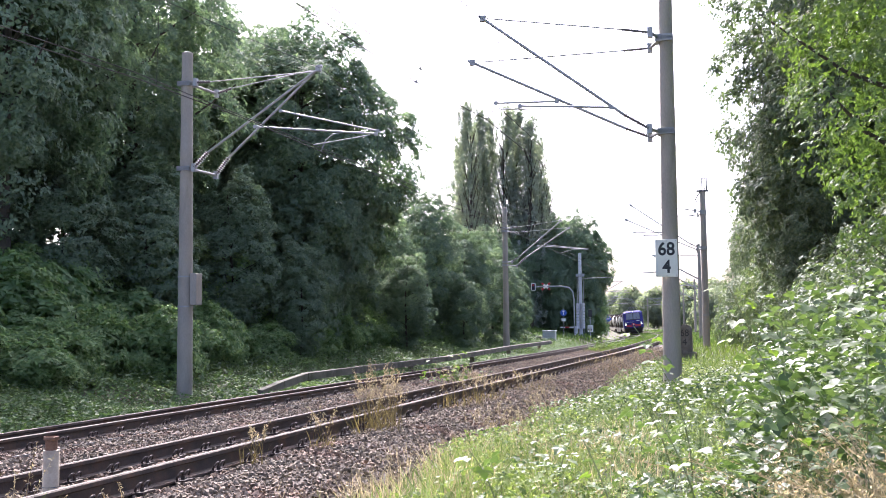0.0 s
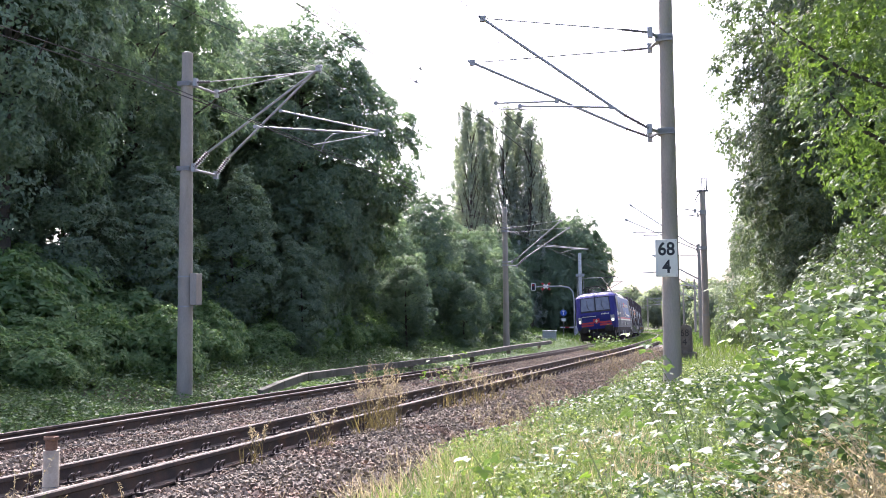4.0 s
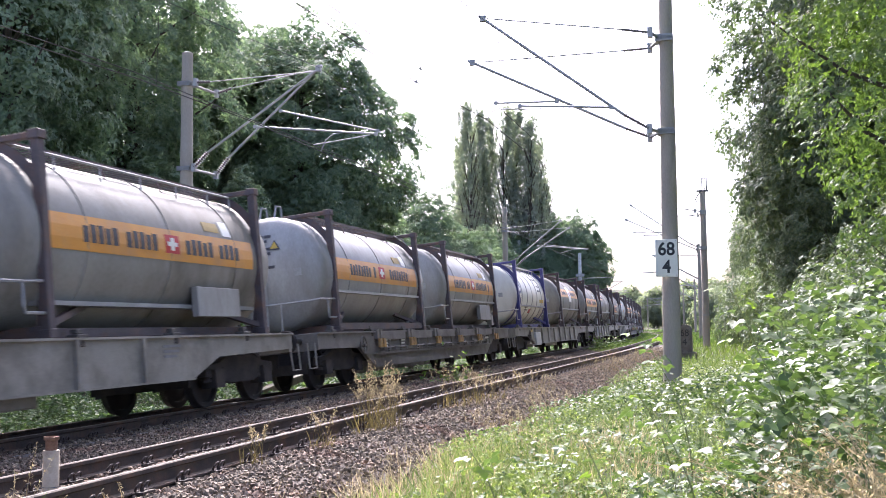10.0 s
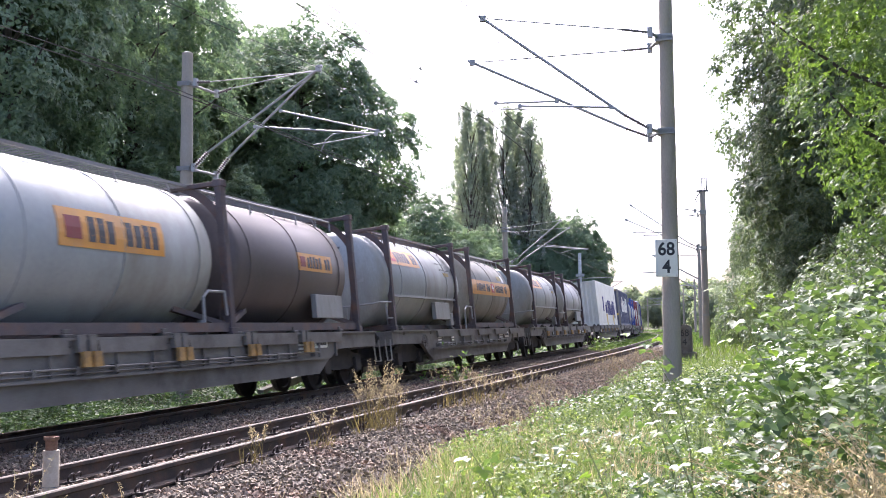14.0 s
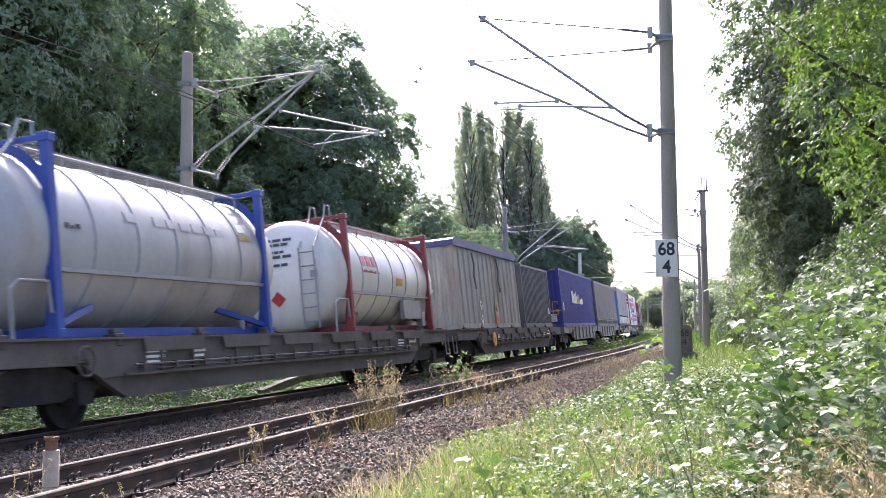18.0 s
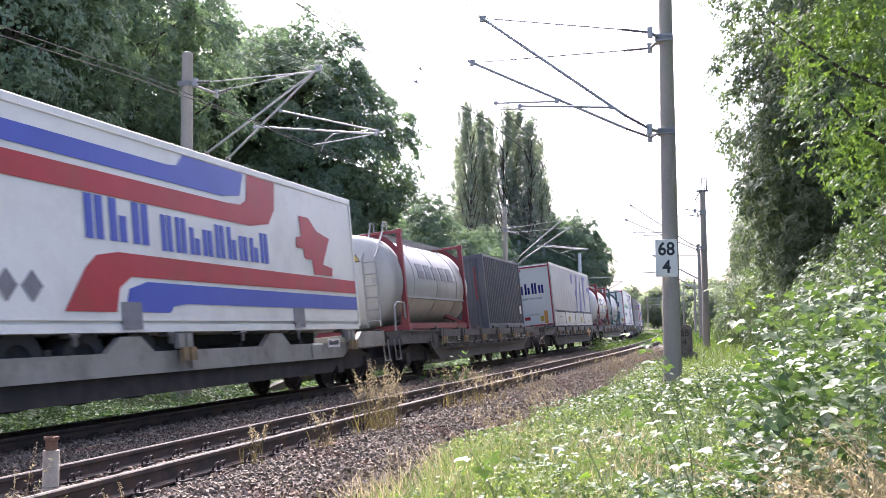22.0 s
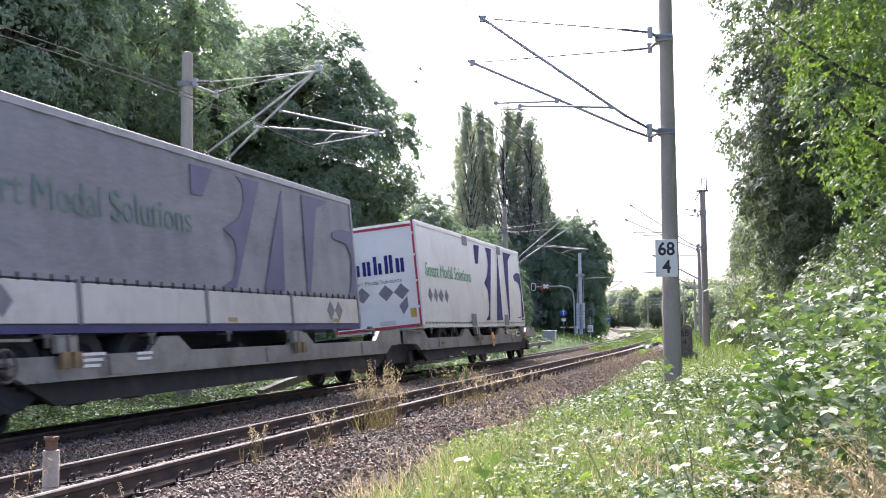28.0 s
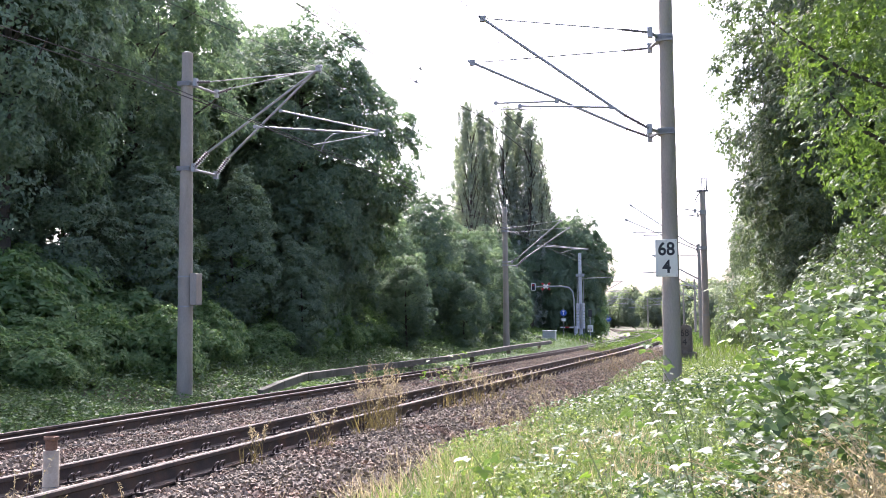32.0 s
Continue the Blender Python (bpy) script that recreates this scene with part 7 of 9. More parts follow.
def container(w, o0, L, paint, label, h=2.896, wd=2.50, pitch=0.28, flat_side=False, posts=None):
    base = new("freight_container")
    tagged(base, label, "freight container", "box containers of the train")
    H, y = L / 2, wd / 2
    for x in (-H + 0.07, H - 0.07):
        for yy in (-y + 0.07, y - 0.07):
            bm = bmesh.new()
            box(bm, x - 0.07, x + 0.07, yy - 0.07, yy + 0.07, 0.1, h - 0.1)
            for z in (0.0, h - 0.118):
                box(bm, x - 0.085, x + 0.085, yy - 0.08, yy + 0.08, z, z + 0.118)
            part("corner_post", bm, posts or paint, base, bevel=0.006)
    for yy in (-y, y - 0.05):
        bm = bmesh.new()
        box(bm, -H + 0.1, H - 0.1, yy, yy + 0.05, 0.02, 0.17), box(bm, -H + 0.1, H - 0.1, yy, yy + 0.05, h - 0.10, h - 0.02)
        part("side_rail", bm, paint, base, bevel=0.004)
    for s in (-1, 1):
        bm = bmesh.new()
        if flat_side:
            box(bm, -H + 0.1, H - 0.1, s * y - 0.02 if s > 0 else -y, s * y if s > 0 else -y + 0.02, 0.16, h - 0.1)
            for x in np.arange(-H + 0.2, H - 0.15, 0.3):
                box(bm, x, x + 0.03, s * y - 0.004, s * y + 0.004, 0.18, h - 0.12)
        else:
            corrugated(bm, -H + 0.13, H - 0.13, 0.16, h - 0.09, s * (y - 0.012), pitch)
        part("side_wall", bm, paint, base)
    for s in (-1, 1):
        bm = bmesh.new()
        n, prof = 9, []
        for i in range(n):
            a = -y + 0.14 + (wd - 0.28) * i / n
            w9 = (wd - 0.28) / n
            prof += [(a, 0.0), (a + 0.3 * w9, 0.0), (a + 0.45 * w9, 0.03), (a + 0.85 * w9, 0.03)]
        prof.append((y - 0.14, 0.0))
        lo, hi = ([bm.verts.new((s * (H - 0.05 - d), q, z)) for q, d in prof] for z in (0.12, h - 0.1))
        for i in range(len(prof) - 1):
            bm.faces.new((lo[i], lo[i + 1], hi[i + 1], hi[i]))
        part("end_wall", bm, paint, base)
        for z in (0.02, h - 0.14):
            bm = bmesh.new()
            box(bm, *sorted((s * H, s * (H - 0.06))), -y + 0.1, y - 0.1, z, z + 0.12)
            part("end_rail", bm, paint, base)
    bm = bmesh.new()
    box(bm, -H + 0.08, H - 0.08, -y + 0.03, y - 0.03, h - 0.06, h - 0.035), box(bm, -H + 0.08, H - 0.08, -y + 0.03, y - 0.03, 0.08, 0.13)
    part("roof_and_floor", bm, paint, base)
    load_on(base, w, o0 + H)
    return base, H, y, h


def box_body(w, o0, L, side, front, label, h=2.85, wd=2.55, name="semi_trailer", category="semi-trailer", edge=M_GALV, skirt=True, wheels=True, lift=0.12):
    """A curtain-sided or rigid body in a pocket wagon or on a flat wagon."""
    base = new(name)
    tagged(base, label, category, "trailer bodies of the train")
    H, y = L / 2, wd / 2
    bm = bmesh.new()
    box(bm, -H + 0.04, H - 0.04, -y + 0.03, y - 0.03, lift + 0.02, lift + h - 0.02)
    part("box_core", bm, side, base)
    z0 = lift + (0.62 if skirt else 0.10)
    # curtain with soft vertical waves
    bm = bmesh.new()
    n, m = 60, 10
    V = [[bm.verts.new((-H + 0.10 + (L - 0.2) * i / n, -y - 0.012 + 0.012 * math.sin(i * 1.7 + j * 0.4) * math.sin(j * 0.5) * (1 if skirt else 0.15), z0 + (lift + h - 0.12 - z0) * j / m)) for j in range(m + 1)] for i in range(n + 1)]
    for i in range(n):
        for j in range(m):
            bm.faces.new((V[i][j], V[i + 1][j], V[i + 1][j + 1], V[i][j + 1]))
    part("side_curtain" if skirt else "side_panel", bm, side, base, smooth=True)
    bm = bmesh.new()
    box(bm, -H, H, -y - 0.03, -y + 0.06, lift + h - 0.13, lift + h), box(bm, -H, H, y - 0.06, y + 0.03, lift + h - 0.13, lift + h)
    part("roof_rail", bm, edge, base, bevel=0.01)
    bm = bmesh.new()
    box(bm, -H + 0.05, H - 0.05, -y + 0.06, y - 0.06, lift + h - 0.05, lift + h - 0.01)
    part("roof_sheet", bm, M_WHITE, base)
    for x in (-H, H - 0.09):
        for yy in (-y - 0.028, y - 0.05):
            bm = bmesh.new()
            box(bm, x, x + 0.09, yy, yy + 0.08, lift, lift + h - 0.13)
            part("corner_pillar", bm, edge, base, bevel=0.008)
    bm = bmesh.new()
    box(bm, -H - 0.012, -H + 0.04, -y + 0.05, y - 0.05, lift + 0.02, lift + h - 0.05)
    face = part("front_face", bm, front, base, bevel=0.006)
    if skirt:
        cuts = (0.0, 0.24, 0.49, 0.735, 1.0)
        for k in range(4):
            a, b = -H + 0.12 + (L - 0.24) * cuts[k], -H + 0.12 + (L - 0.24) * cuts[k + 1] - 0.05
            bm = bmesh.new()
            box(bm, a, b, -y - 0.022, -y + 0.01, lift + 0.06, z0 - 0.03)
            part("drop_board", bm, M_GREYBOARD, base, bevel=0.006)
            if k:
                bm = bmesh.new()
                box(bm, a - 0.075, a + 0.025, -y - 0.032, -y, lift + 0.04, z0 + 0.02)
                part("board_stanchion", bm, M_GREYPAINT, base)
        bm = bmesh.new()
        for x in np.arange(-H + 0.2, H - 0.1, 0.32):
            box(bm, x, x + 0.035, -y - 0.026, -y - 0.01, z0 - 0.04, z0 + 0.06)
        part("curtain_buckles", bm, M_BLACK, base)["kind"] = "stuff"
    bm = bmesh.new()
    box(bm, -H + 0.05, H - 0.05, -y - 0.01, y, lift - 0.06, lift + 0.05)
    part("floor_frame", bm, M_VIOLETINK if front is M_BLUEFACE else edge, base)
    if wheels:
        for i in range(3):
            for s in (-1, 1):
                part("road_wheel", ROADWHEEL, None, base, at=pose(-H + 2.2 + 1.31 * i, s * 0.98, lift - 0.46, 0, 0, 0 if s < 0 else 180))
        bm = bmesh.new()
        for s in (-0.5, 0.5):
            box(bm, -H + 0.6, H - 1.0, s - 0.07, s + 0.07, lift - 0.45, lift - 0.06)
        part("chassis", bm, M_BLACK, base)
    load_on(base, w, o0 + H)
    return base, H, y, h, lift, face


M_GREYBOARD = surface("cream_drop_board", (0.47, 0.46, 0.391), (0.60, 0.59, 0.507), 0.5, 0.0, 1.5, 40, 0.03, (0.40, 0.38, 0.307), 0.8)
ROADWHEEL = ring_mesh([(0.05, -0.06), (0.22, -0.09), (0.27, -0.12), (0.29, -0.16), (0.48, -0.17), (0.51, -0.12), (0.51, 0.12), (0.48, 0.17), (0.05, 0.17)], M_BLACK, 24)
NOTICES, LETTERS = [], []
M_DARKFACE = surface("dark_bulkhead", (0.06, 0.055, 0.05), (0.11, 0.10, 0.09), 0.6, 0, 1.5, 30, 0.05)
M_NAVYSTRIPE = surface("blue_stripe", (0.05, 0.08, 0.36), (0.07, 0.11, 0.44), 0.4, 0, 2, 40, 0)
LOCOWHEEL = ring_mesh([(0.08, -0.10), (0.16, -0.10), (0.18, -0.04), (0.50, -0.02), (0.52, -0.065), (0.615, -0.065), (0.625, 0.04), (0.65, 0.065), (0.63, 0.075), (0.5, 0.07), (0.16, 0.05)], M_WHEEL, 32)
bm = bmesh.new()
for y in (-1.08, 1.08):
    extrude(bm, [(-2.1, 0.62), (-1.75, 0.50), (-0.8, 0.62), (-0.4, 0.42), (0.4, 0.42), (0.8, 0.62), (1.75, 0.50), (2.1, 0.62), (2.1, 0.80), (0.7, 0.92), (-0.7, 0.92), (-2.1, 0.80)], y - 0.08, y + 0.08)
    for x in (-1.3, 1.3):
        box(bm, x - 0.2, x + 0.2, y - 0.16, y + 0.16, 0.45, 0.80)
    for x in (-0.35, 0.35):
        lathe(bm, [(0.13, 0.5), (0.15, 0.55), (0.12, 0.6), (0.15, 0.65), (0.12, 0.7), (0.15, 0.75), (0.12, 0.8), (0.15, 0.85), (0.13, 0.9)], 12, "z", (x, y * 1.1, 0))
    tube(bm, [(-0.9, y * 1.12, 0.75), (0.15, y * 1.12, 0.68)], 0.06, 8)
box(bm, -1.9, 1.9, -0.9, 0.9, 0.5, 0.8)
LOCOBOGIE = shape(bm, "bogie", M_DARK)
def placards(base, xs, z, y, mats=None):
    for x in xs:
        decal(base, diamond(x, z, 0.2), mats or M_GREYINK, y, "placard", "grey diamond placard")


NAME_SLABS = {                                      # dark plain shapes: metres from the tail end and over the body's foot
    "wedge": [(-7.2, 2.63), (-6.45, 2.65), (-6.85, 2.03), (-7.2, 2.02)],
    "waisted_slab": [(-5.6, 2.65), (-4.7, 2.66), (-5.91, 0.19), (-6.47, 0.19), (-6.0, 0.37), (-5.79, 0.75), (-5.82, 1.22), (-6.2, 1.43), (-5.67, 1.68), (-5.38, 2.05), (-5.37, 2.48)],
    "narrow_slab": [(-3.73, 2.62), (-3.95, 0.2), (-4.83, 0.19)],
    "bent_slab": [(-2.79, 2.67), (-1.43, 2.68), (-2.09, 2.38), (-2.33, 1.64), (-2.53, 0.85), (-2.72, 0.2), (-2.87, 0.2)],
    "tail_slab": [(-0.1, 2.0), (-0.83, 2.0), (-1.31, 1.87), (-1.28, 1.7), (-0.51, 1.62), (-0.23, 1.25), (-0.4, 0.6), (-0.62, 0.2), (-0.1, 0.2)]}


def big_name(base, H, y, z0, z1, dark):
    """The broad name block at a body's tail end as dark plain shapes, between the heights z0 and z1."""
    for i, o in enumerate(NAME_SLABS.values()):
        decal(base, [(H + p, z0 + (q - 0.19) / 2.49 * (z1 - z0)) for p, q in o], dark, y, "name_slab", "slab of the name block" if i == 0 else "", 0.001 if dark is M_GHOST else 0.004)


def words(text, parent, x0, x1, z, size, mats, y, lean=0.0, turn=0.0, end=None):
    """Readable words on a side (or on the leading end), stretched to run from x0 to x1."""
    m = pose(0, 0, 0, 90, 0, 0) if end is None else pose(0, 0, 0, 90, 0, -90)
    ob = writing(text, size, mats, parent, m)
    q = [v.co.x for v in ob.data.vertices]
    k = (x1 - x0) / (max(q) - min(q))
    at = Vector(((x0 + x1) / 2, y, z)) if end is None else Vector((end, (x0 + x1) / 2, z))
    ob.matrix_local = Matrix.Translation(at) @ m @ Matrix.Rotation(radians(turn), 4, "Z") @ Matrix(((k, lean, 0, 0), (0, 1, 0, 0), (0, 0, 1, 0), (0, 0, 0, 1)))


M_CURTAIN = surface("grey_curtain", (0.155, 0.157, 0.158), (0.235, 0.237, 0.235), 0.55, 0, 0.5, 20, 0.1, (0.27, 0.27, 0.268), 0.5, (0.3, 1, 1))
M_CURTAIN_DK = surface("dark_brown_grey_tarpaulin", (0.048, 0.0435, 0.0375), (0.084, 0.077, 0.067), 0.6, 0, 0.5, 20, 0.1, (0.11, 0.10, 0.088), 0.6, (0.4, 1, 1))
M_CURTAIN_LT = surface("silver_curtain", (0.195, 0.203, 0.195), (0.285, 0.295, 0.28), 0.42, 0.1, 0.5, 20, 0.1, (0.35, 0.36, 0.345), 0.5, (0.3, 1, 1))
M_PALEINK = surface("faded_lettering", (0.115, 0.11, 0.104), (0.165, 0.158, 0.15), 0.55, 0, 2, 30, 0)
M_GREENFADE = surface("faded_green_print", (0.138, 0.158, 0.142), (0.205, 0.228, 0.208), 0.55, 0, 0.7, 20, 0)
M_GHOST = surface("faint_violet_print", (0.132, 0.133, 0.155), (0.20, 0.20, 0.225), 0.55, 0, 0.7, 20, 0)
M_GHOSTDARK = surface("faded_violet_print", (0.08, 0.08, 0.135), (0.12, 0.12, 0.19), 0.55, 0, 2, 30, 0)
M_GREENWORN = surface("worn_green_print", (0.085, 0.145, 0.115), (0.13, 0.20, 0.16), 0.55, 0, 2, 30, 0)
M_GHOSTBLUE = surface("violet_blue_print", (0.095, 0.095, 0.25), (0.135, 0.135, 0.33), 0.55, 0, 2, 30, 0)
M_GHOSTDEEP = surface("worn_violet_print", (0.055, 0.055, 0.15), (0.085, 0.085, 0.20), 0.55, 0, 2, 30, 0)
M_VIOLETINK = surface("dark_violet_frame_paint", (0.03, 0.03, 0.09), (0.05, 0.05, 0.135), 0.5, 0, 2, 30, 0)
M_BLUEFACE = surface("bright_blue_bulkhead", (0.055, 0.185, 0.47), (0.085, 0.245, 0.58), 0.45, 0, 1, 30, 0.05, (0.09, 0.17, 0.34), 1.2)
C_NAVY = surface("navy_container_paint", (0.026, 0.036, 0.08), (0.042, 0.055, 0.115), 0.55, 0, 1.0, 30, 0.05, (0.05, 0.055, 0.09), 0.8)
C_BLUE = surface("royal_blue_container_paint", (0.026, 0.032, 0.19), (0.042, 0.05, 0.26), 0.5, 0, 1.0, 30, 0.05, (0.05, 0.055, 0.19), 0.8)
C_SLATE = surface("slate_grey_container_paint", (0.065, 0.074, 0.088), (0.098, 0.108, 0.125), 0.5, 0, 1.0, 30, 0.05, (0.13, 0.12, 0.12), 0.8)
C_WHITE = surface("white_reefer_paint", (0.61, 0.61, 0.539), (0.73, 0.73, 0.646), 0.4, 0, 1.0, 30, 0.02, (0.55, 0.54, 0.465), 0.6)
M_TARP = surface("faded_blue_tarpaulin", (0.045, 0.05, 0.15), (0.075, 0.08, 0.21), 0.55, 0, 1.2, 20, 0.2, (0.10, 0.105, 0.20), 0.8)
C_BULK = surface("weathered_bare_alloy", (0.27, 0.262, 0.225), (0.45, 0.44, 0.385), 0.6, 0.1, 1.0, 30, 0.08, (0.21, 0.18, 0.14), 0.9, (1, 1, 0.25))

w = wagon(18.35, 37.2, "flat")
tank(w, 19.10, B_DIRTY, M_RUSTFRAME, "full", "grey-beige tank container with orange band and brown frame", seed=0)
tank(w, 29.30, B_GREY, M_RUSTFRAME, "full", "grey tank container with orange band and stained leading end", seed=7)
w = wagon(37.2, 56.3, "dark", pale=True)
tank(w, 39.75, B_PALE, M_RUSTFRAME, "short", "pale grey tank container with small orange name panel", seed=3)
tank(w, 48.45, B_PALE, M_RUSTFRAME, "short", "pale blue-grey tank container with orange name panel", seed=5)
w = wagon(56.3, 74.4, "flat")
tank(w, 58.55, B_GREY, M_RUSTFRAME, "full", "grey tank container with wide orange band and dark lettering", seed=2, ladder=True)
tank(w, 66.65, B_DIRTY, M_RUSTFRAME, "full", "weathered beige tank container with orange band", seed=6)
w = wagon(74.4, 93.3, "dark", pale=True)
tank(w, 76.35, B_GREY, M_RUSTFRAME, "full", "grey tank container with orange band and yellow warning sign", seed=4)
tank(w, 85.25, B_GREY, M_RUSTFRAME, "full", "grey tank container with orange band and side cabinet", seed=9)
w = wagon(93.3, 113.8, "flat")
bm = bmesh.new()
box(bm, 97.7 - w[0], 98.8 - w[0], -1.36, -1.18, 0.42, 0.95)
part("equipment_box", bm, M_GALVPAINT, RIDERS[-1][0], "pale grey box under the sill", bevel=0.02)
tank(w, 95.35, B_WHITE, M_PURPLE, "violet", "white tank container in a dark violet-blue frame", seed=18, bands=1)
tank(w, 105.75, B_DIRTY, M_RUSTFRAME, "cross", "dirty beige tank container, orange band, white panel with cross", seed=10)
w = wagon(113.8, 131.0, "flat")
tank(w, 115.0, B_DIRTY, M_RUSTFRAME, "full", "beige tank container with orange band and red placard", seed=11)
tank(w, 123.1, B_SOOT, M_RUSTFRAME, "graffiti", "dirty beige tank container with a painted scrawl", seed=13)
w = wagon(131.0, 147.5, "flat")
tank(w, 132.2, B_SOOT, M_RUSTFRAME, "short", "soot-stained tank container with orange name panel", seed=12)
tank(w, 140.15, B_PALE, M_RUSTFRAME, "short", "pale blue-grey tank container with small orange panel", seed=17)
w = wagon(147.5, 168.2, "dark", pale=True)
tank(w, 148.45, B_BROWN, M_RUSTFRAME, "full", "dark brown tank container with orange band", "iso", seed=20)
tank(w, 154.52, B_PALE, M_RUSTFRAME, "mid", "pale grey tank container in a brown frame", "iso", seed=16)
tank(w, 160.60, B_BROWN, M_RUSTFRAME, "mid", "dark brown tank container with orange name panel", "iso", seed=24)
w = wagon(168.2, 185.4, "dark", yellow=False, pale=True)
tank(w, 169.20, B_PALE, M_RUSTFRAME, "short", "light grey tank container with orange name panel", seed=15)
tank(w, 177.20, B_DIRTY, M_RUSTFRAME, "full", "cream tank container with faded orange band", "iso", seed=14)
w = wagon(185.4, 205.2, "dark", pale=True)
tank(w, 187.60, B_PALE, M_RUSTFRAME, "short", "pale green-grey tank container in brown frame", seed=19)
tank(w, 196.20, B_GREY, M_RUSTFRAME, None, "plain grey tank container in brown frame", seed=21)

w = wagon(206.0, 226.1, "dark")
c, H, y, h = container(w, 210.4, 13.716, C_WHITE, "white refrigerated container with large blue lettering", flat_side=True)
bars(c, -3.4, -2.5, 0.95, 1.95, 1, M_NAVY, -y - 0.006, 0.1), bars(c, -1.75, -0.35, 0.85, 1.6, 3, M_NAVY, -y - 0.006, 0.1)
bars(c, -0.1, 5.4, 0.75, 1.75, 8, M_NAVY, -y - 0.006, 0.1, seed=4)
for x in (-1.2, 3.6):
    decal(c, [(x - 0.5, 0.35), (x + 0.5, 0.35), (x + 0.5, 0.75), (x + 0.4, 0.82), (x - 0.4, 0.82), (x - 0.5, 0.75)], M_YELLOW, -y - 0.008, "lifting_panel", "yellow lifting panel"), decal(c, rect(x - 0.35, x + 0.35, 0.06, 0.34), M_YELLOW, -y - 0.008, "lifting_panel")
decal(c, [(5.82, 1.40), (6.12, 1.40), (5.97, 1.64)], M_YELLOW, -y - 0.006, "warning_placard", "yellow-green warning triangle"), decal(c, rect(5.86, 6.04, 1.18, 1.32), M_GREENFADE, -y - 0.006, "green_plate")
placards(c, (4.05, 4.45, 4.85, 5.25), 0.68, -y - 0.006), small_print(c, [(5.6, 2.2, 0.2, 8), (6.2, 1.4, 0.2, 3)], -y - 0.006, M_GREYINK)
w = wagon(226.1, 243.4, "dark", yellow=False)
c, H, y, h = container(w, 227.65, 13.716, C_NAVY, "navy blue corrugated container with white lettering", posts=M_GREYPAINT)
for k in range(12):
    end_decal(c, [(-1.1 + 0.19 * k, h - 0.11), (-1.01 + 0.19 * k, h - 0.11), (-0.97 + 0.19 * k, h - 0.04), (-1.06 + 0.19 * k, h - 0.04)], M_YELLOW, -H - 0.004, "hazard_bar", "yellow hazard bar")
end_decal(c, rect(-0.22, 0.12, 0.82, 1.0), M_YELLOW, -H - 0.013, "yellow_plate"), end_decal(c, rect(-0.16, 0.06, 0.87, 0.95), M_INK, -H - 0.018, "plate_print")
bm = bmesh.new()
tube(bm, [(-H - 0.02, -1.15, 0.50), (-H - 0.12, -1.12, 0.44), (-H - 0.12, 1.0, 0.40)], 0.012, 5), tube(bm, [(-H - 0.04, -0.4, 1.12), (-H - 0.05, 1.1, 1.02)], 0.012, 5)
part("lashing_rod", bm, M_GREYPAINT, c)
for q in (-4.6, 2.6):
    decal(c, rect(q, q + 0.24, 0.05, 0.13), M_YELLOWDULL, -y - 0.008, "yellow_plate")
bars(c, -4.0, 3.7, 1.12, 2.35, 7, M_WHITE, -y - 0.008, seed=2), decal(c, [(1.9, 1.75), (2.25, 2.3), (2.5, 2.3), (2.1, 1.75), (2.5, 1.3), (2.3, 1.3)], surface("teal_paint", (0.12, 0.34, 0.36), (0.15, 0.42, 0.44), 0.5), -y - 0.012, "logo_shape")
end_decal(c, rect(-1.1, 1.1, 0.88, 0.94), M_YELLOW, -H - 0.01, "yellow_stripe", "yellow height stripe"), end_decal(c, [(-1.2, 0.91), (-1.0, 0.82), (-1.0, 1.0)], M_YELLOW, -H - 0.012, "arrow_head")
for q in (-0.75, 0.75):
    end_decal(c, rect(q - 0.17, q + 0.17, 0.28, 0.62), M_WHITE, -H - 0.01, "height_notice", "white notice about the box's height")
    NOTICES.append((c, Matrix.Translation((-H - 0.016, q, 0.45)) @ pose(0, 0, 0, 90, 0, -90)))
small_print(c, [(-0.62, 2.35, 0.09, 18)], 0, M_WHITE, -H - 0.008), decal(c, rect(-5.6, -5.35, 0.7, 1.2), M_WHITE, -y - 0.006, "data_plate")
end_decal(c, [(-0.1, 2.15), (0.15, 2.15), (0.02, 2.4)], M_YELLOW, -H - 0.008, "warning_placard")
w = wagon(243.4, 264.3, "dark", yellow=False)
tank(w, 246.05, B_STEEL, M_BLUEFRAME, "grey", "bare steel tank container in a bright blue frame", "beam", seed=26, bands=1, ladder=True)
tank(w, 256.40, B_WHITE, M_REDFRAME, "redlogo", "white-grey tank container in a red frame", "beam", seed=27, bands=1, ladder=True)
w = wagon(264.3, 284.0, "dark", yellow=False, disc=269.23)
c, H, y, h = container(w, 265.45, 9.125, C_BULK, "weathered bare-metal bulk container under a blue tarpaulin", h=2.75, pitch=0.62)
bm = bmesh.new()
extrude(bm, [(-H - 0.03, h - 0.16), (H + 0.03, h - 0.16), (H + 0.03, h + 0.02), (H - 0.2, h + 0.10), (-H + 0.2, h + 0.10), (-H - 0.03, h + 0.02)], -y - 0.04, y + 0.04)
part("tarpaulin", bm, M_TARP, c, "blue tarpaulin cover", bevel=0.02)
decal(c, rect(0.4, 0.82, 0.48, 0.92), M_YELLOW, -y - 0.008, "letter_plate", "yellow plate with a black letter"), decal(c, rect(0.4, 0.82, 0.10, 0.40), M_ORANGERED, -y - 0.008, "orange_plate")
LETTERS.append((c, "R", 0.34, M_INK, Matrix.Translation((0.61, -y - 0.014, 0.58)) @ pose(0, 0, 0, 90, 0, 0)))
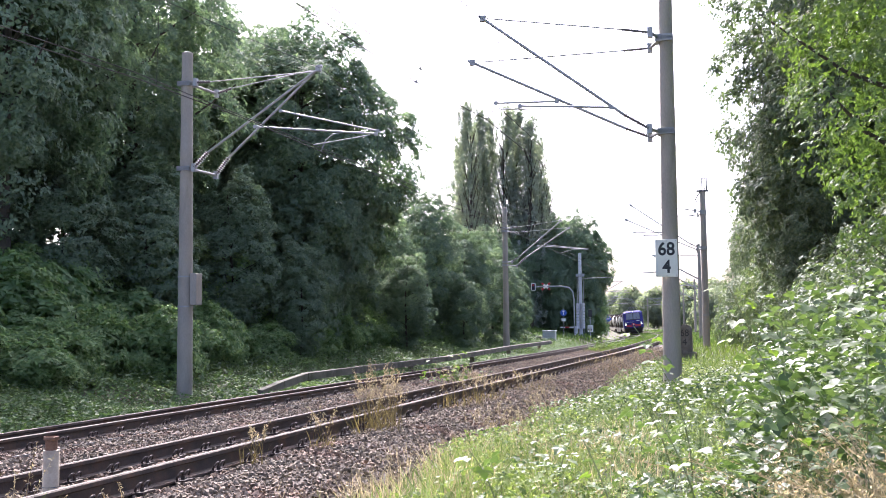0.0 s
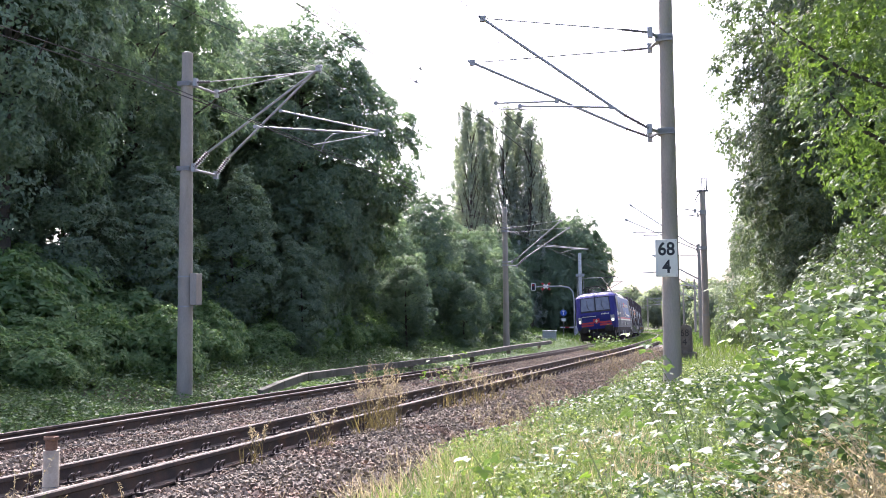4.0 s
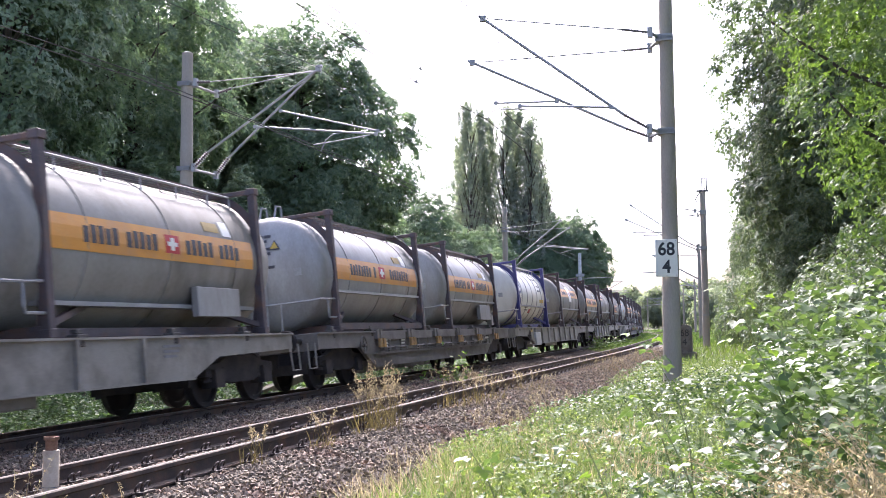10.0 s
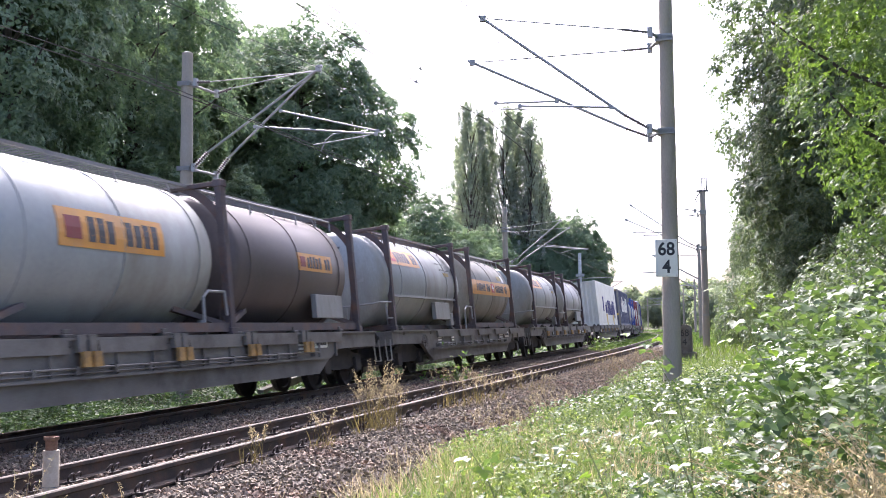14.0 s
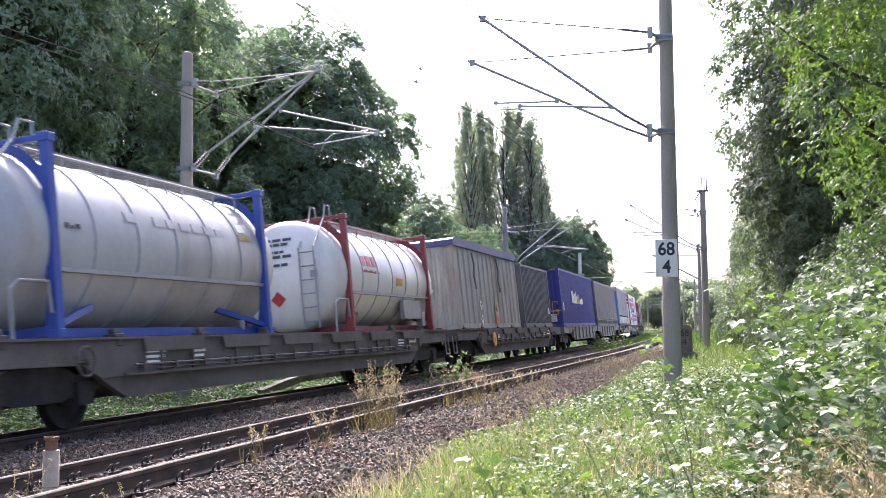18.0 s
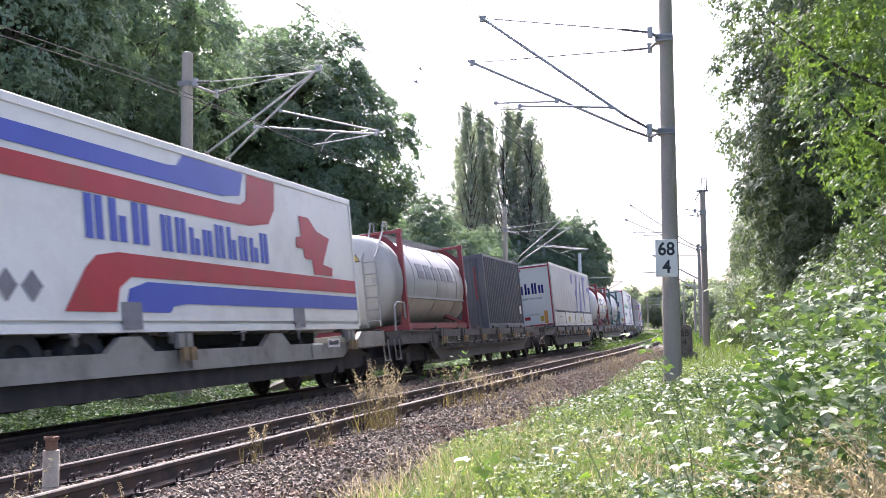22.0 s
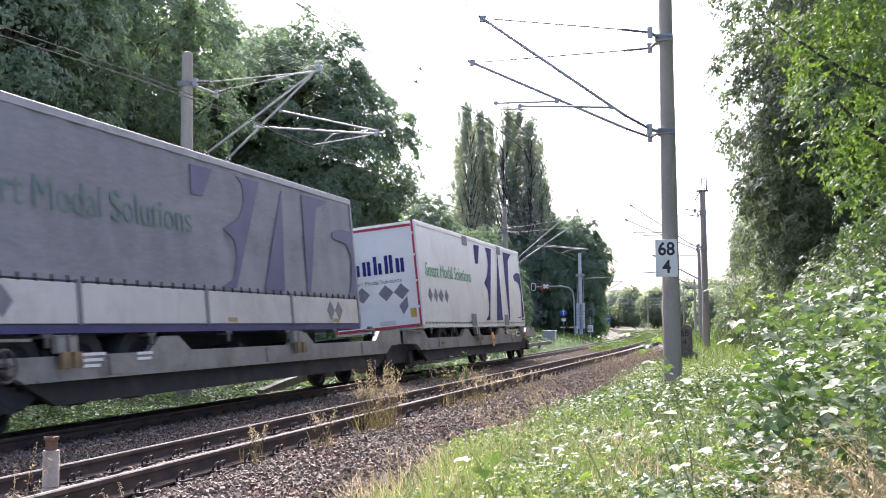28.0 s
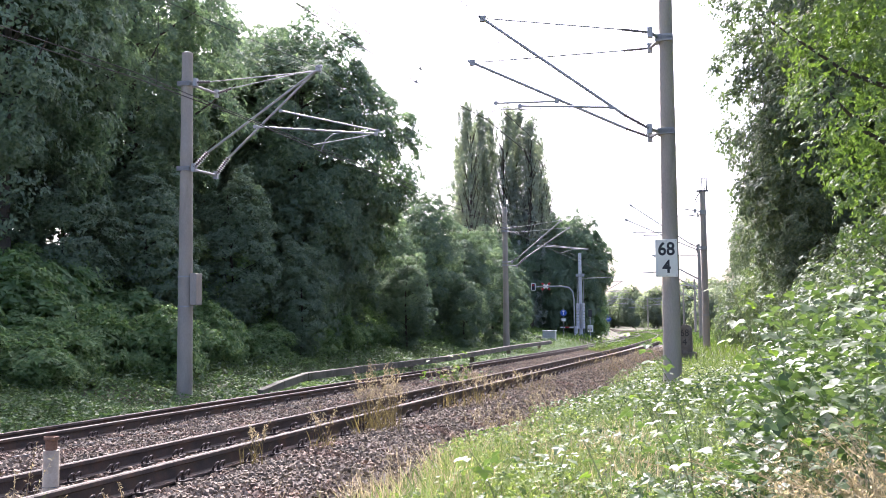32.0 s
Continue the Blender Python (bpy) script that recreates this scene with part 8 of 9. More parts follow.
for z in (0.78, 0.30):
    decal(c, diamond(-1.65, z, 0.225), M_INK, -y - 0.008, "placard_edge"), decal(c, diamond(-1.65, z, 0.205), M_WHITE, -y - 0.013, "placard", "white diamond placard"), decal(c, rect(-1.72, -1.58, z - 0.03, z + 0.07), M_INK, -y - 0.018, "placard_mark")
end_decal(c, rect(-0.28, 0.28, 2.0, 2.44), M_YELLOW, -H - 0.008, "letter_plate", "yellow plate with a black letter")
LETTERS.append((c, "R", 0.34, M_INK, Matrix.Translation((-H - 0.014, 0.0, 2.1)) @ pose(0, 0, 0, 90, 0, -90)))
for q in (-0.28, 0.38):
    end_decal(c, [(q - 0.24, 1.25), (q, 1.01), (q + 0.24, 1.25), (q, 1.49)], M_WHITE, -H - 0.010, "placard", "white diamond placard")
for x in (-2.3, 1.2):
    bm = bmesh.new()
    tube(bm, [(x, -y - 0.02, 2.5), (x + 0.08, -y - 0.05, 2.1), (x - 0.02, -y - 0.04, 1.7), (x + 0.1, -y - 0.05, 1.3)], 0.03, 6)
    part("tie_strap", bm, M_GREYINK, c)
c, H, y, h = container(w, 275.75, 6.058, C_SLATE, "slate grey corrugated twenty-foot container", h=2.591, wd=2.44)
decal(c, rect(2.3, 2.6, 0.6, 0.85), M_WHITE, -y - 0.006, "data_plate"), end_decal(c, rect(-0.93, -0.87, 1.0, 2.0), M_REDFRAME, -H - 0.01, "red_streak", "red painted streak")
w = wagon(284.0, 314.6, "flat", middle=True)
c, H, y, h = container(w, 285.0, 13.716, C_BLUE, "royal blue corrugated container with white and orange lettering")
bars(c, -2.9, -0.75, 1.22, 1.85, 4, M_WHITE, -y - 0.008, seed=3), bars(c, -0.65, 0.25, 1.22, 1.85, 2, M_ORANGE, -y - 0.008, seed=5), bars(c, 0.35, 1.55, 1.22, 1.55, 4, M_WHITE, -y - 0.008, seed=6)
end_decal(c, rect(-1.0, 1.2, 0.78, 0.84), M_YELLOW, -H - 0.01, "yellow_stripe", "yellow height stripe"), end_decal(c, [(-1.2, 0.81), (-0.95, 0.72), (-0.95, 0.9)], M_YELLOW, -H - 0.012, "arrow_head")
for q in (-0.75, 0.8):
    end_decal(c, rect(q - 0.2, q + 0.2, 0.28, 0.66), M_WHITE, -H - 0.010, "height_notice", "white notice about the box's height")
    NOTICES.append((c, Matrix.Translation((-H - 0.016, q, 0.47)) @ pose(0, 0, 0, 90, 0, -90)))
small_print(c, [(-0.65, 2.55, 0.09, 17)], 0, M_WHITE, -H - 0.008), end_decal(c, [(0.0, 2.2), (0.25, 2.2), (0.12, 2.45)], M_YELLOW, -H - 0.008, "warning_placard"), decal(c, rect(-6.4, -6.2, 0.8, 1.2), M_WHITE, -y - 0.006, "data_plate")
bm = bmesh.new()
tube(bm, [(-H - 0.04, -1.05, 1.15), (-H - 0.08, -1.05, 1.25), (-H - 0.08, -0.8, 1.25), (-H - 0.08, -0.8, 0.6), (-H - 0.08, -1.05, 0.6), (-H - 0.04, -1.05, 0.7)], 0.022, 6)
part("grab_frame", bm, M_ORANGE, c)
for q in (-1.2, 0.8):
    end_decal(c, rect(q, q + 0.4, h - 0.10, h - 0.03), M_YELLOW, -H - 0.004, "hazard_stripe", "yellow and black corner stripe")
    for k in range(3):
        end_decal(c, [(q + 0.04 + 0.13 * k, h - 0.10), (q + 0.09 + 0.13 * k, h - 0.10), (q + 0.12 + 0.13 * k, h - 0.03), (q + 0.07 + 0.13 * k, h - 0.03)], M_INK, -H - 0.007, "hazard_bar")
b = box_body(w, 299.8, 13.6, M_CURTAIN_DK, M_DARKFACE, "dark grey tarpaulin swap body, dirt-streaked", h=2.80, name="swap_body", category="swap body", edge=M_GREYPAINT, skirt=False, wheels=False, lift=0.02)
base, H, y, h, lift, face = b
bm = bmesh.new()
for x in np.arange(-H + 0.25, H - 0.2, 0.3):
    tube(bm, [(x, -y - 0.03, 0.12), (x, -y - 0.04, 0.42)], 0.014, 5)
tube(bm, [(-H + 0.2, -y - 0.045, 0.40), (0, -y - 0.045, 0.34), (H - 0.2, -y - 0.045, 0.40)], 0.018, 6), box(bm, -H + 0.1, H - 0.1, -y - 0.03, -y, 0.08, 0.13)
part("lashing_rail", bm, M_GALV, base)
for x in (-1.2, 2.6):
    decal(base, rect(x, x + 0.5, 0.1, 0.5), M_YELLOW, -y - 0.03, "lifting_panel", "yellow lifting panel")
for i, (x, z) in enumerate(((-3.5, 0.8), (-0.3, 0.75), (1.4, 0.7), (-5.2, 0.9), (3.9, 0.7))):
    decal(base, [(x, z - 0.15), (x + 0.12, z - 0.1), (x + 0.15, z + 0.25), (x + 0.02, z + 0.35), (x - 0.06, z + 0.1)], M_INK, -y - 0.022, "patched_tear")
end_decal(base, rect(-0.9, 1.0, 1.6, 2.2), M_ORANGE, -H - 0.012, "orange_panel", "orange lettering panel"), end_decal(base, rect(-0.9, 0.6, 0.7, 1.0), M_PALEINK, -H - 0.012, "faded_panel")


def trailer_blue(w, o0, worn=True):
    base, H, y, h, lift, face = box_body(w, o0, 13.62, M_CURTAIN, M_BLUEFACE, "grey curtain-sided semi-trailer with bright blue front bulkhead", wd=2.55, h=2.86)
    big_name(base, H, -y - 0.026, lift + 0.66, lift + 2.66, M_GHOST if worn else M_GHOSTDARK)
    if not worn:
        words("Smart Modal Solutions", base, -5.9, -0.45, lift + 1.50, 0.62, M_GREENWORN, -y - 0.022)
    for p, q, z in ((-5.4, -3.3, 1.62), (-2.9, -0.6, 1.52)) if worn else ():
        decal(base, [(p, lift + z), (q, lift + z - 0.06), (q, lift + z + 0.30), (p, lift + z + 0.36)], M_GREENFADE, -y - 0.025, "faded_lettering", "worn green lettering", 0.001)
    placards(base, (-H + 1.35, -H + 1.82, H - 1.75, H - 1.3), lift + 0.33, -y - 0.026)
    for q in (0.86, 2.02):
        decal(base, rect(-H + 3.9 + q * 4, -H + 4.2 + q * 4, lift + 0.09, lift + 0.16), M_YELLOWDULL, -y - 0.028, "reflector_plate")
    decal(base, rect(-H + 0.22, -H + 0.62, lift + 0.40, lift + 0.56), M_YELLOW, -y - 0.028, "yellow_plate"), decal(base, rect(-H + 0.75, -H + 1.1, lift + 0.22, lift + 0.32), M_WHITE, -y - 0.028, "number_plate"), small_print(base, [(-H + 0.78, lift + 0.25, 0.28, 1)], -y - 0.034, M_GREYINK)
    for z in (1.16, 1.92) if worn else ():
        decal(base, rect(H - 6.85, H - 6.55, lift + z, lift + z + 0.30), M_GHOSTDEEP, -y - 0.032, "name_block")
    x = -H - 0.014
    end_decal(base, rect(-y + 0.06, y - 0.06, lift + h - 0.34, lift + h - 0.06), M_GREYBOARD, x - 0.03, "top_board", "grey top board")
    for q in np.arange(-1.12, 1.0, 0.28):                # pressed upright ribs
        bm = bmesh.new()
        k = [bm.verts.new((x + 0.002, q, z)) for z in (lift + 0.1, lift + h - 0.36)], [bm.verts.new((x - 0.028, q + 0.05, z)) for z in (lift + 0.1, lift + h - 0.36)], [bm.verts.new((x - 0.028, q + 0.13, z)) for z in (lift + 0.1, lift + h - 0.36)], [bm.verts.new((x + 0.002, q + 0.18, z)) for z in (lift + 0.1, lift + h - 0.36)]
        for u, v in zip(k, k[1:]):
            bm.faces.new((u[0], v[0], v[1], u[1]))
        part("bulkhead_rib", bm, M_BLUEFACE, base)
    x -= 0.034
    end_decal(base, rect(-0.12, 0.75, 1.80, 2.42), M_CREAM, x, "notice_board", "cream board with black print"), small_print(base, [(-0.02, 2.32, 0.62, 6)], 0, M_INK, x - 0.004)
    for q, z in ((-0.16, 1.42), (-0.46, 1.18)):
        end_decal(base, [(q - 0.22, z + 0.03), (q + 0.03, z - 0.23), (q + 0.23, z - 0.02), (q - 0.02, z + 0.24)], M_PLACARD, x, "placard", "weathered brown placard")
    end_decal(base, [(-0.68, 0.62), (-0.44, 0.40), (-0.24, 0.62), (-0.48, 0.92)], M_INK, x, "black_placard"), end_decal(base, rect(-0.74, -0.14, 0.24, 0.39), M_WHITE, x, "number_plate"), bars(base, 0.2, 0.68, 0.27, 0.36, 6, M_INK, 0, end=x - 0.004)
    end_decal(base, rect(-1.03, -0.86, 1.14, 1.30), M_YELLOW, x, "yellow_sticker"), end_decal(base, rect(-1.02, -0.88, 1.05, 1.12), M_WHITE, x, "white_sticker")
    for z in (0.42, 0.78, 1.08):
        end_decal(base, rect(0.12, 0.95, z, z + 0.15), M_CREAM, x, "step_board", "dirty cream step board")
    bm = bmesh.new()
    tube(bm, [(x + 0.02, 0.42, 1.30), (x - 0.10, 0.38, 1.36), (x - 0.10, 0.02, 1.34), (x - 0.10, -0.02, 1.24), (x - 0.10, -0.02, 0.76), (x - 0.10, 0.03, 0.68), (x - 0.10, 0.38, 0.66), (x + 0.02, 0.42, 0.70)], 0.02, 6), tube(bm, [(x - 0.10, 0.22, 1.35), (x - 0.10, 0.22, 0.67)], 0.016, 6)
    part("grab_frame", bm, M_RUST, base, "rusty tube grab frame")
    return base


def red_frame(base, x, y, lift, h, mats):
    for o in (rect(-y + 0.03, -y + 0.09, lift, lift + h), rect(y - 0.09, y - 0.03, lift, lift + h), rect(-y + 0.1, y - 0.1, lift, lift + 0.07), rect(-y + 0.1, y - 0.1, lift + h - 0.16, lift + h - 0.09)):
        end_decal(base, o, mats, x, "red_edge", "red edge marking")


def trailer_white_end(w, o0, side, soft, label):
    base, H, y, h, lift, face = box_body(w, o0, 13.62, side, M_WHITE, label, skirt=soft, edge=M_WHITE if not soft else M_GREYBOARD, h=2.88)
    x = -H - 0.014
    red_frame(base, x, y, lift, h, M_RED)
    bars(base, -0.95, 0.98, lift + 1.50, lift + 2.0, 6, M_NAVY, 0, end=x - 0.004, seed=3), words("Smart Modal Solutions", base, -0.78, 0.72, lift + 1.24, 0.17, M_GREYINK, 0, end=x - 0.006)
    if soft:
        for q in (-0.98, 0.80):
            end_decal(base, rect(q, q + 0.17, lift + 0.10, lift + 0.68), M_ORANGE, x - 0.004, "orange_marker", "orange reflective marker")
        end_decal(base, rect(-0.15, 0.12, lift + 0.30, lift + 0.45), M_RED, x - 0.004, "red_box"), end_decal(base, rect(-0.78, -0.62, lift + 0.2, lift + 0.45), M_YELLOW, x - 0.004, "yellow_sticker"), end_decal(base, rect(0.55, 0.78, lift + 0.12, lift + 0.42), M_GREYINK, x - 0.004, "grey_plate")
        end_decal(base, rect(0.1, 1.0, lift + h - 0.3, lift + h - 0.2), M_RED, x - 0.006, "name_strip")
        big_name(base, H, -y - 0.026, lift + 0.66, lift + 2.66, M_GHOSTBLUE)
        words("Limited speed", base, -0.55, 0.05, lift + 0.52, 0.09, M_INK, 0, end=x - 0.008)
        for q, k in ((-2.4, 0.4), (1.95, 0.4), (5.0, 0.24)):
            decal(base, rect(q, q + 0.5, lift + 0.12, lift + k), M_YELLOW, -y - 0.028, "reflector_plate")
        small_print(base, [(-H + 1.5, lift + 0.35, 0.8, 1)], -y - 0.024, M_GREYINK)
    else:
        for q in (-0.75, -0.3, 0.38, 0.78):
            end_decal(base, [(q - 0.22, lift + 0.98), (q, lift + 0.76), (q + 0.22, lift + 0.98), (q, lift + 1.2)], M_GREYINK, x - 0.005, "placard", "grey diamond placard")
        end_decal(base, [(-0.75, lift + 0.35), (-0.9, lift + 0.55), (-0.9, lift + 0.85), (-0.65, lift + 0.6)], M_GREYINK, x - 0.005, "placard"), end_decal(base, rect(-1.12, -0.95, lift + 0.25, lift + 0.5), M_YELLOW, x - 0.005, "yellow_sticker")
        end_decal(base, rect(0.70, 0.95, lift + 0.2, lift + 0.45), M_GREYINK, x - 0.005, "grey_plate"), end_decal(base, rect(-0.5, -0.05, lift + 0.1, lift + 0.22), M_GREYBOARD, x - 0.005, "grey_plate")
        big_name(base, H, -y - 0.022, lift + 0.16, lift + 2.70, M_NAVY)
        words("Smart Modal Solutions", base, -H + 0.6, H - 8.0, lift + 1.38, 0.55, M_GREENINK, -y - 0.022)
        placards(base, (-H + 0.85, -H + 1.4, -H + 1.95, -H + 2.5), lift + 0.85, -y - 0.022)
        for q in (-1.6, 3.2):
            decal(base, rect(q, q + 0.6, lift - 0.02, lift + 0.36), M_GREYINK, -y - 0.026, "lifting_plate", "grey lifting plate"), decal(base, rect(q - 0.3, q + 0.3, lift + h - 0.34, lift + h - 0.04), M_GREYINK, -y - 0.034, "lifting_plate")
        decal(base, rect(H - 0.5, H - 0.25, lift + 0.2, lift + 0.3), M_YELLOW, -y - 0.032, "yellow_sticker"), small_print(base, [(H - 1.3, lift + 0.25, 0.5, 1)], -y - 0.032, M_INK)
        bm = bmesh.new()
        for q in np.arange(-H + 0.2, H - 0.1, 0.33):
            box(bm, q, q + 0.03, -y - 0.02, -y, lift + 0.045, lift + 0.075)
        part("rivets", bm, M_GREYINK, base)
        bm = bmesh.new()
        for s in (-1, 1):
            for z in (0.5, 1.2, 1.9, 2.5):
                box(bm, x - 0.02, x + 0.02, s * (y - 0.10) - 0.05, s * (y - 0.10) + 0.05, lift + z, lift + z + 0.06)
        part("door_hinges", bm, M_WHITE, base)
    return base


def trailer_striped(w, o0):
    base, H, y, h, lift, face = box_body(w, o0, 13.62, M_WHITE, M_WHITE, "white refrigerated semi-trailer with red and blue stripes", skirt=False, edge=M_WHITE, h=2.86)
    k, u = -y - 0.020, -H

    def stripe(pts, m):
        decal(base, [(u + p, lift + q) for p, q in pts], m, k, "stripe", "curving stripe")
    stripe([(0.1, 2.26), (7.4, 2.22), (8.1, 2.30), (8.3, 2.72), (6.2, 2.72), (6.0, 2.53), (5.7, 2.50), (0.1, 2.52)], M_NAVYSTRIPE)
    stripe([(0.1, 1.84), (8.4, 1.80), (9.2, 1.90), (9.5, 2.20), (9.6, 2.72), (8.45, 2.72), (8.35, 2.25), (8.1, 2.14), (7.6, 2.12), (0.1, 2.16)], M_RED)
    stripe([(2.95, 0.22), (4.1, 0.22), (4.2, 0.55), (4.5, 0.72), (13.5, 0.72), (13.5, 1.0), (4.2, 1.05), (3.7, 0.98), (3.45, 0.80)], M_RED)
    stripe([(4.3, 0.22), (5.5, 0.22), (5.6, 0.32), (6.0, 0.36), (13.5, 0.36), (13.5, 0.64), (4.9, 0.66), (4.45, 0.55)], M_NAVYSTRIPE)
    bars(base, u + 3.5, u + 5.2, lift + 1.20, lift + 1.80, 3, M_NAVYSTRIPE, k, seed=9), bars(base, u + 5.4, u + 9.2, lift + 1.15, lift + 1.70, 9, M_NAVYSTRIPE, k, seed=10)
    decal(base, [(H - 3.3 + 0.92 * p, lift + q) for p, q in ((0.1, 1.55), (0.45, 1.55), (0.5, 1.35), (0.9, 1.35), (0.95, 1.05), (2.0, 1.05), (2.05, 1.22), (1.5, 1.28), (2.0, 1.85), (1.3, 1.95), (0.85, 2.2), (0.35, 2.2), (0.4, 1.8), (0.1, 1.75))], M_RED, k - 0.004, "emblem", "red emblem shape")
    for i, (text, p, q, z) in enumerate((("Always", 0.45, 1.55, 1.62), ("in", 1.35, 1.75, 1.42), ("Condition", 0.85, 2.55, 1.02))):
        words(text, base, u + p, u + q, lift + z, 0.62 if i != 1 else 0.45, M_INK, k - 0.002, 0.35, 14)
    placards(base, (u + 0.95, u + 1.4, u + 1.88, u + 2.35), lift + 0.52, k)
    for q in (-2.6, 3.2):
        decal(base, rect(q, q + 0.5, lift - 0.02, lift + 0.36), M_GREYINK, k - 0.006, "lifting_plate", "grey lifting plate")
    x = -H - 0.014
    end_decal(base, rect(-y + 0.06, y - 0.06, lift + 2.25, lift + 2.45), M_NAVYSTRIPE, x, "stripe"), end_decal(base, rect(-y + 0.06, y - 0.06, lift + 1.95, lift + 2.14), M_RED, x, "stripe"), end_decal(base, rect(-y + 0.06, y - 0.06, lift + 2.62, lift + 2.68), M_RED, x, "stripe")
    end_decal(base, [(0.35, lift + 1.2), (1.05, lift + 1.2), (1.1, lift + 1.5), (0.8, lift + 1.8), (0.4, lift + 1.75)], M_RED, x, "emblem", "red emblem shape"), bars(base, -0.9, 0.0, lift + 1.62, lift + 1.72, 11, M_INK, 0, end=x, seed=4)
    red_frame(base, x, y, lift, h, M_RED)
    end_decal(base, rect(0.95, 1.1, lift + 0.08, lift + 0.55), M_ORANGE, x - 0.004, "orange_marker"), end_decal(base, [(0.1, lift + 0.4), (0.5, lift + 0.15), (0.62, lift + 0.6), (0.3, lift + 0.8)], M_GREYINK, x - 0.005, "placard"), end_decal(base, [(-0.75, lift + 0.55), (-0.5, lift + 0.3), (-0.25, lift + 0.55), (-0.5, lift + 0.8)], M_CREAM, x - 0.005, "placard")
    bm = bmesh.new()
    for q in (-0.12, 0.12, 0.32):
        tube(bm, [(x - 0.03, q, lift + 0.1), (x - 0.03, q, lift + h - 0.2)], 0.018, 6)
    part("door_bars", bm, M_GALV, base)
    return base


w = wagon(314.6, 350.0, "pocket", middle=True)
trailer_blue(w, 315.65), trailer_striped(w, 334.15)
w = wagon(350.0, 369.6, "dark")
tank(w, 351.40, B_STEEL, M_REDFRAME, "big", "silver tank container with big grey letter blocks, dark red frame", seed=28, ladder=True)
c, H, y, h = container(w, 360.40, 6.058, C_SLATE, "slate grey corrugated twenty-foot container", h=2.591, wd=2.44)
decal(c, rect(2.3, 2.6, 0.55, 0.85), M_WHITE, -y - 0.006, "data_plate"), end_decal(c, rect(-0.93, -0.87, 1.0, 2.15), M_REDFRAME, -H - 0.01, "red_streak", "red painted streak"), decal(c, rect(2.55, 2.62, 1.5, 1.65), M_YELLOW, -y - 0.006, "yellow_sticker")
w = wagon(369.6, 389.4, "dark", disc=384.03)
trailer_white_end(w, 373.5, M_CURTAIN_LT, True, "silver curtain-sided semi-trailer with white rear doors")
w = wagon(389.4, 410.6, "dark")
tank(w, 391.65, B_WHITE, M_REDFRAME, "logo", "white tank container in a bright red frame", seed=29, bands=1, ladder=True)
tank(w, 401.05, B_STEEL, M_GREENFRAME, "plates", "silver tank container in a dark green frame", seed=31, ladder=True)
w = wagon(410.6, 430.2, "dark")
trailer_white_end(w, 414.4, M_WHITE, False, "white box semi-trailer with dark blue name block")
w = wagon(430.2, 447.2, "flat")
base, H, y, h, lift, face = box_body(w, 431.5, 13.6, M_CURTAIN_DK, M_DARKFACE, "brown-grey tarpaulin swap body with ghosted lettering", h=2.80, name="swap_body", category="swap body", edge=M_GREYPAINT, skirt=False, wheels=False, lift=0.02)
bars(base, -3.4, 4.2, 1.35, 2.25, 6, M_PALEINK, -y - 0.020, seed=12)
bm = bmesh.new()
for x in np.arange(-H + 0.25, H - 0.2, 0.3):
    tube(bm, [(x, -y - 0.03, 0.12), (x, -y - 0.04, 0.42)], 0.014, 5)
tube(bm, [(-H + 0.2, -y - 0.045, 0.40), (0, -y - 0.045, 0.34), (H - 0.2, -y - 0.045, 0.40)], 0.018, 6)
part("lashing_rail", bm, M_GALV, base)
x = -H - 0.014
end_decal(base, rect(-1.1, 1.1, 1.75, 2.5), M_SIDE, x, "picture_panel", "blue picture panel"), end_decal(base, rect(-1.1, 1.1, 1.2, 1.7), M_YELLOWDULL, x, "picture_panel"), bars(base, -0.9, 0.5, 1.85, 2.05, 6, M_WHITE, 0, end=x - 0.004, seed=3), bars(base, -0.8, 0.9, 0.95, 1.35, 4, M_ORANGE, 0, end=x - 0.004, seed=4), bars(base, -0.8, 0.9, 0.35, 0.5, 9, M_WHITE, 0, end=x - 0.004, seed=5)
bm = bmesh.new()
tube(bm, [(x, -1.0, 1.0), (x - 0.06, -1.0, 1.05), (x - 0.06, -0.7, 1.05), (x - 0.06, -0.7, 0.4), (x - 0.06, -1.0, 0.4), (x, -1.0, 0.45)], 0.022, 6)
part("grab_frame", bm, M_ORANGE, base)
w = wagon(447.2, 471.2, "pocket")
trailer_striped(w, 455.6)
w = wagon(471.2, 506.9, "pocket", middle=True, disc=498.27)
trailer_blue(w, 472.45, False), trailer_white_end(w, 490.9, M_WHITE, False, "white box semi-trailer with dark blue name block")


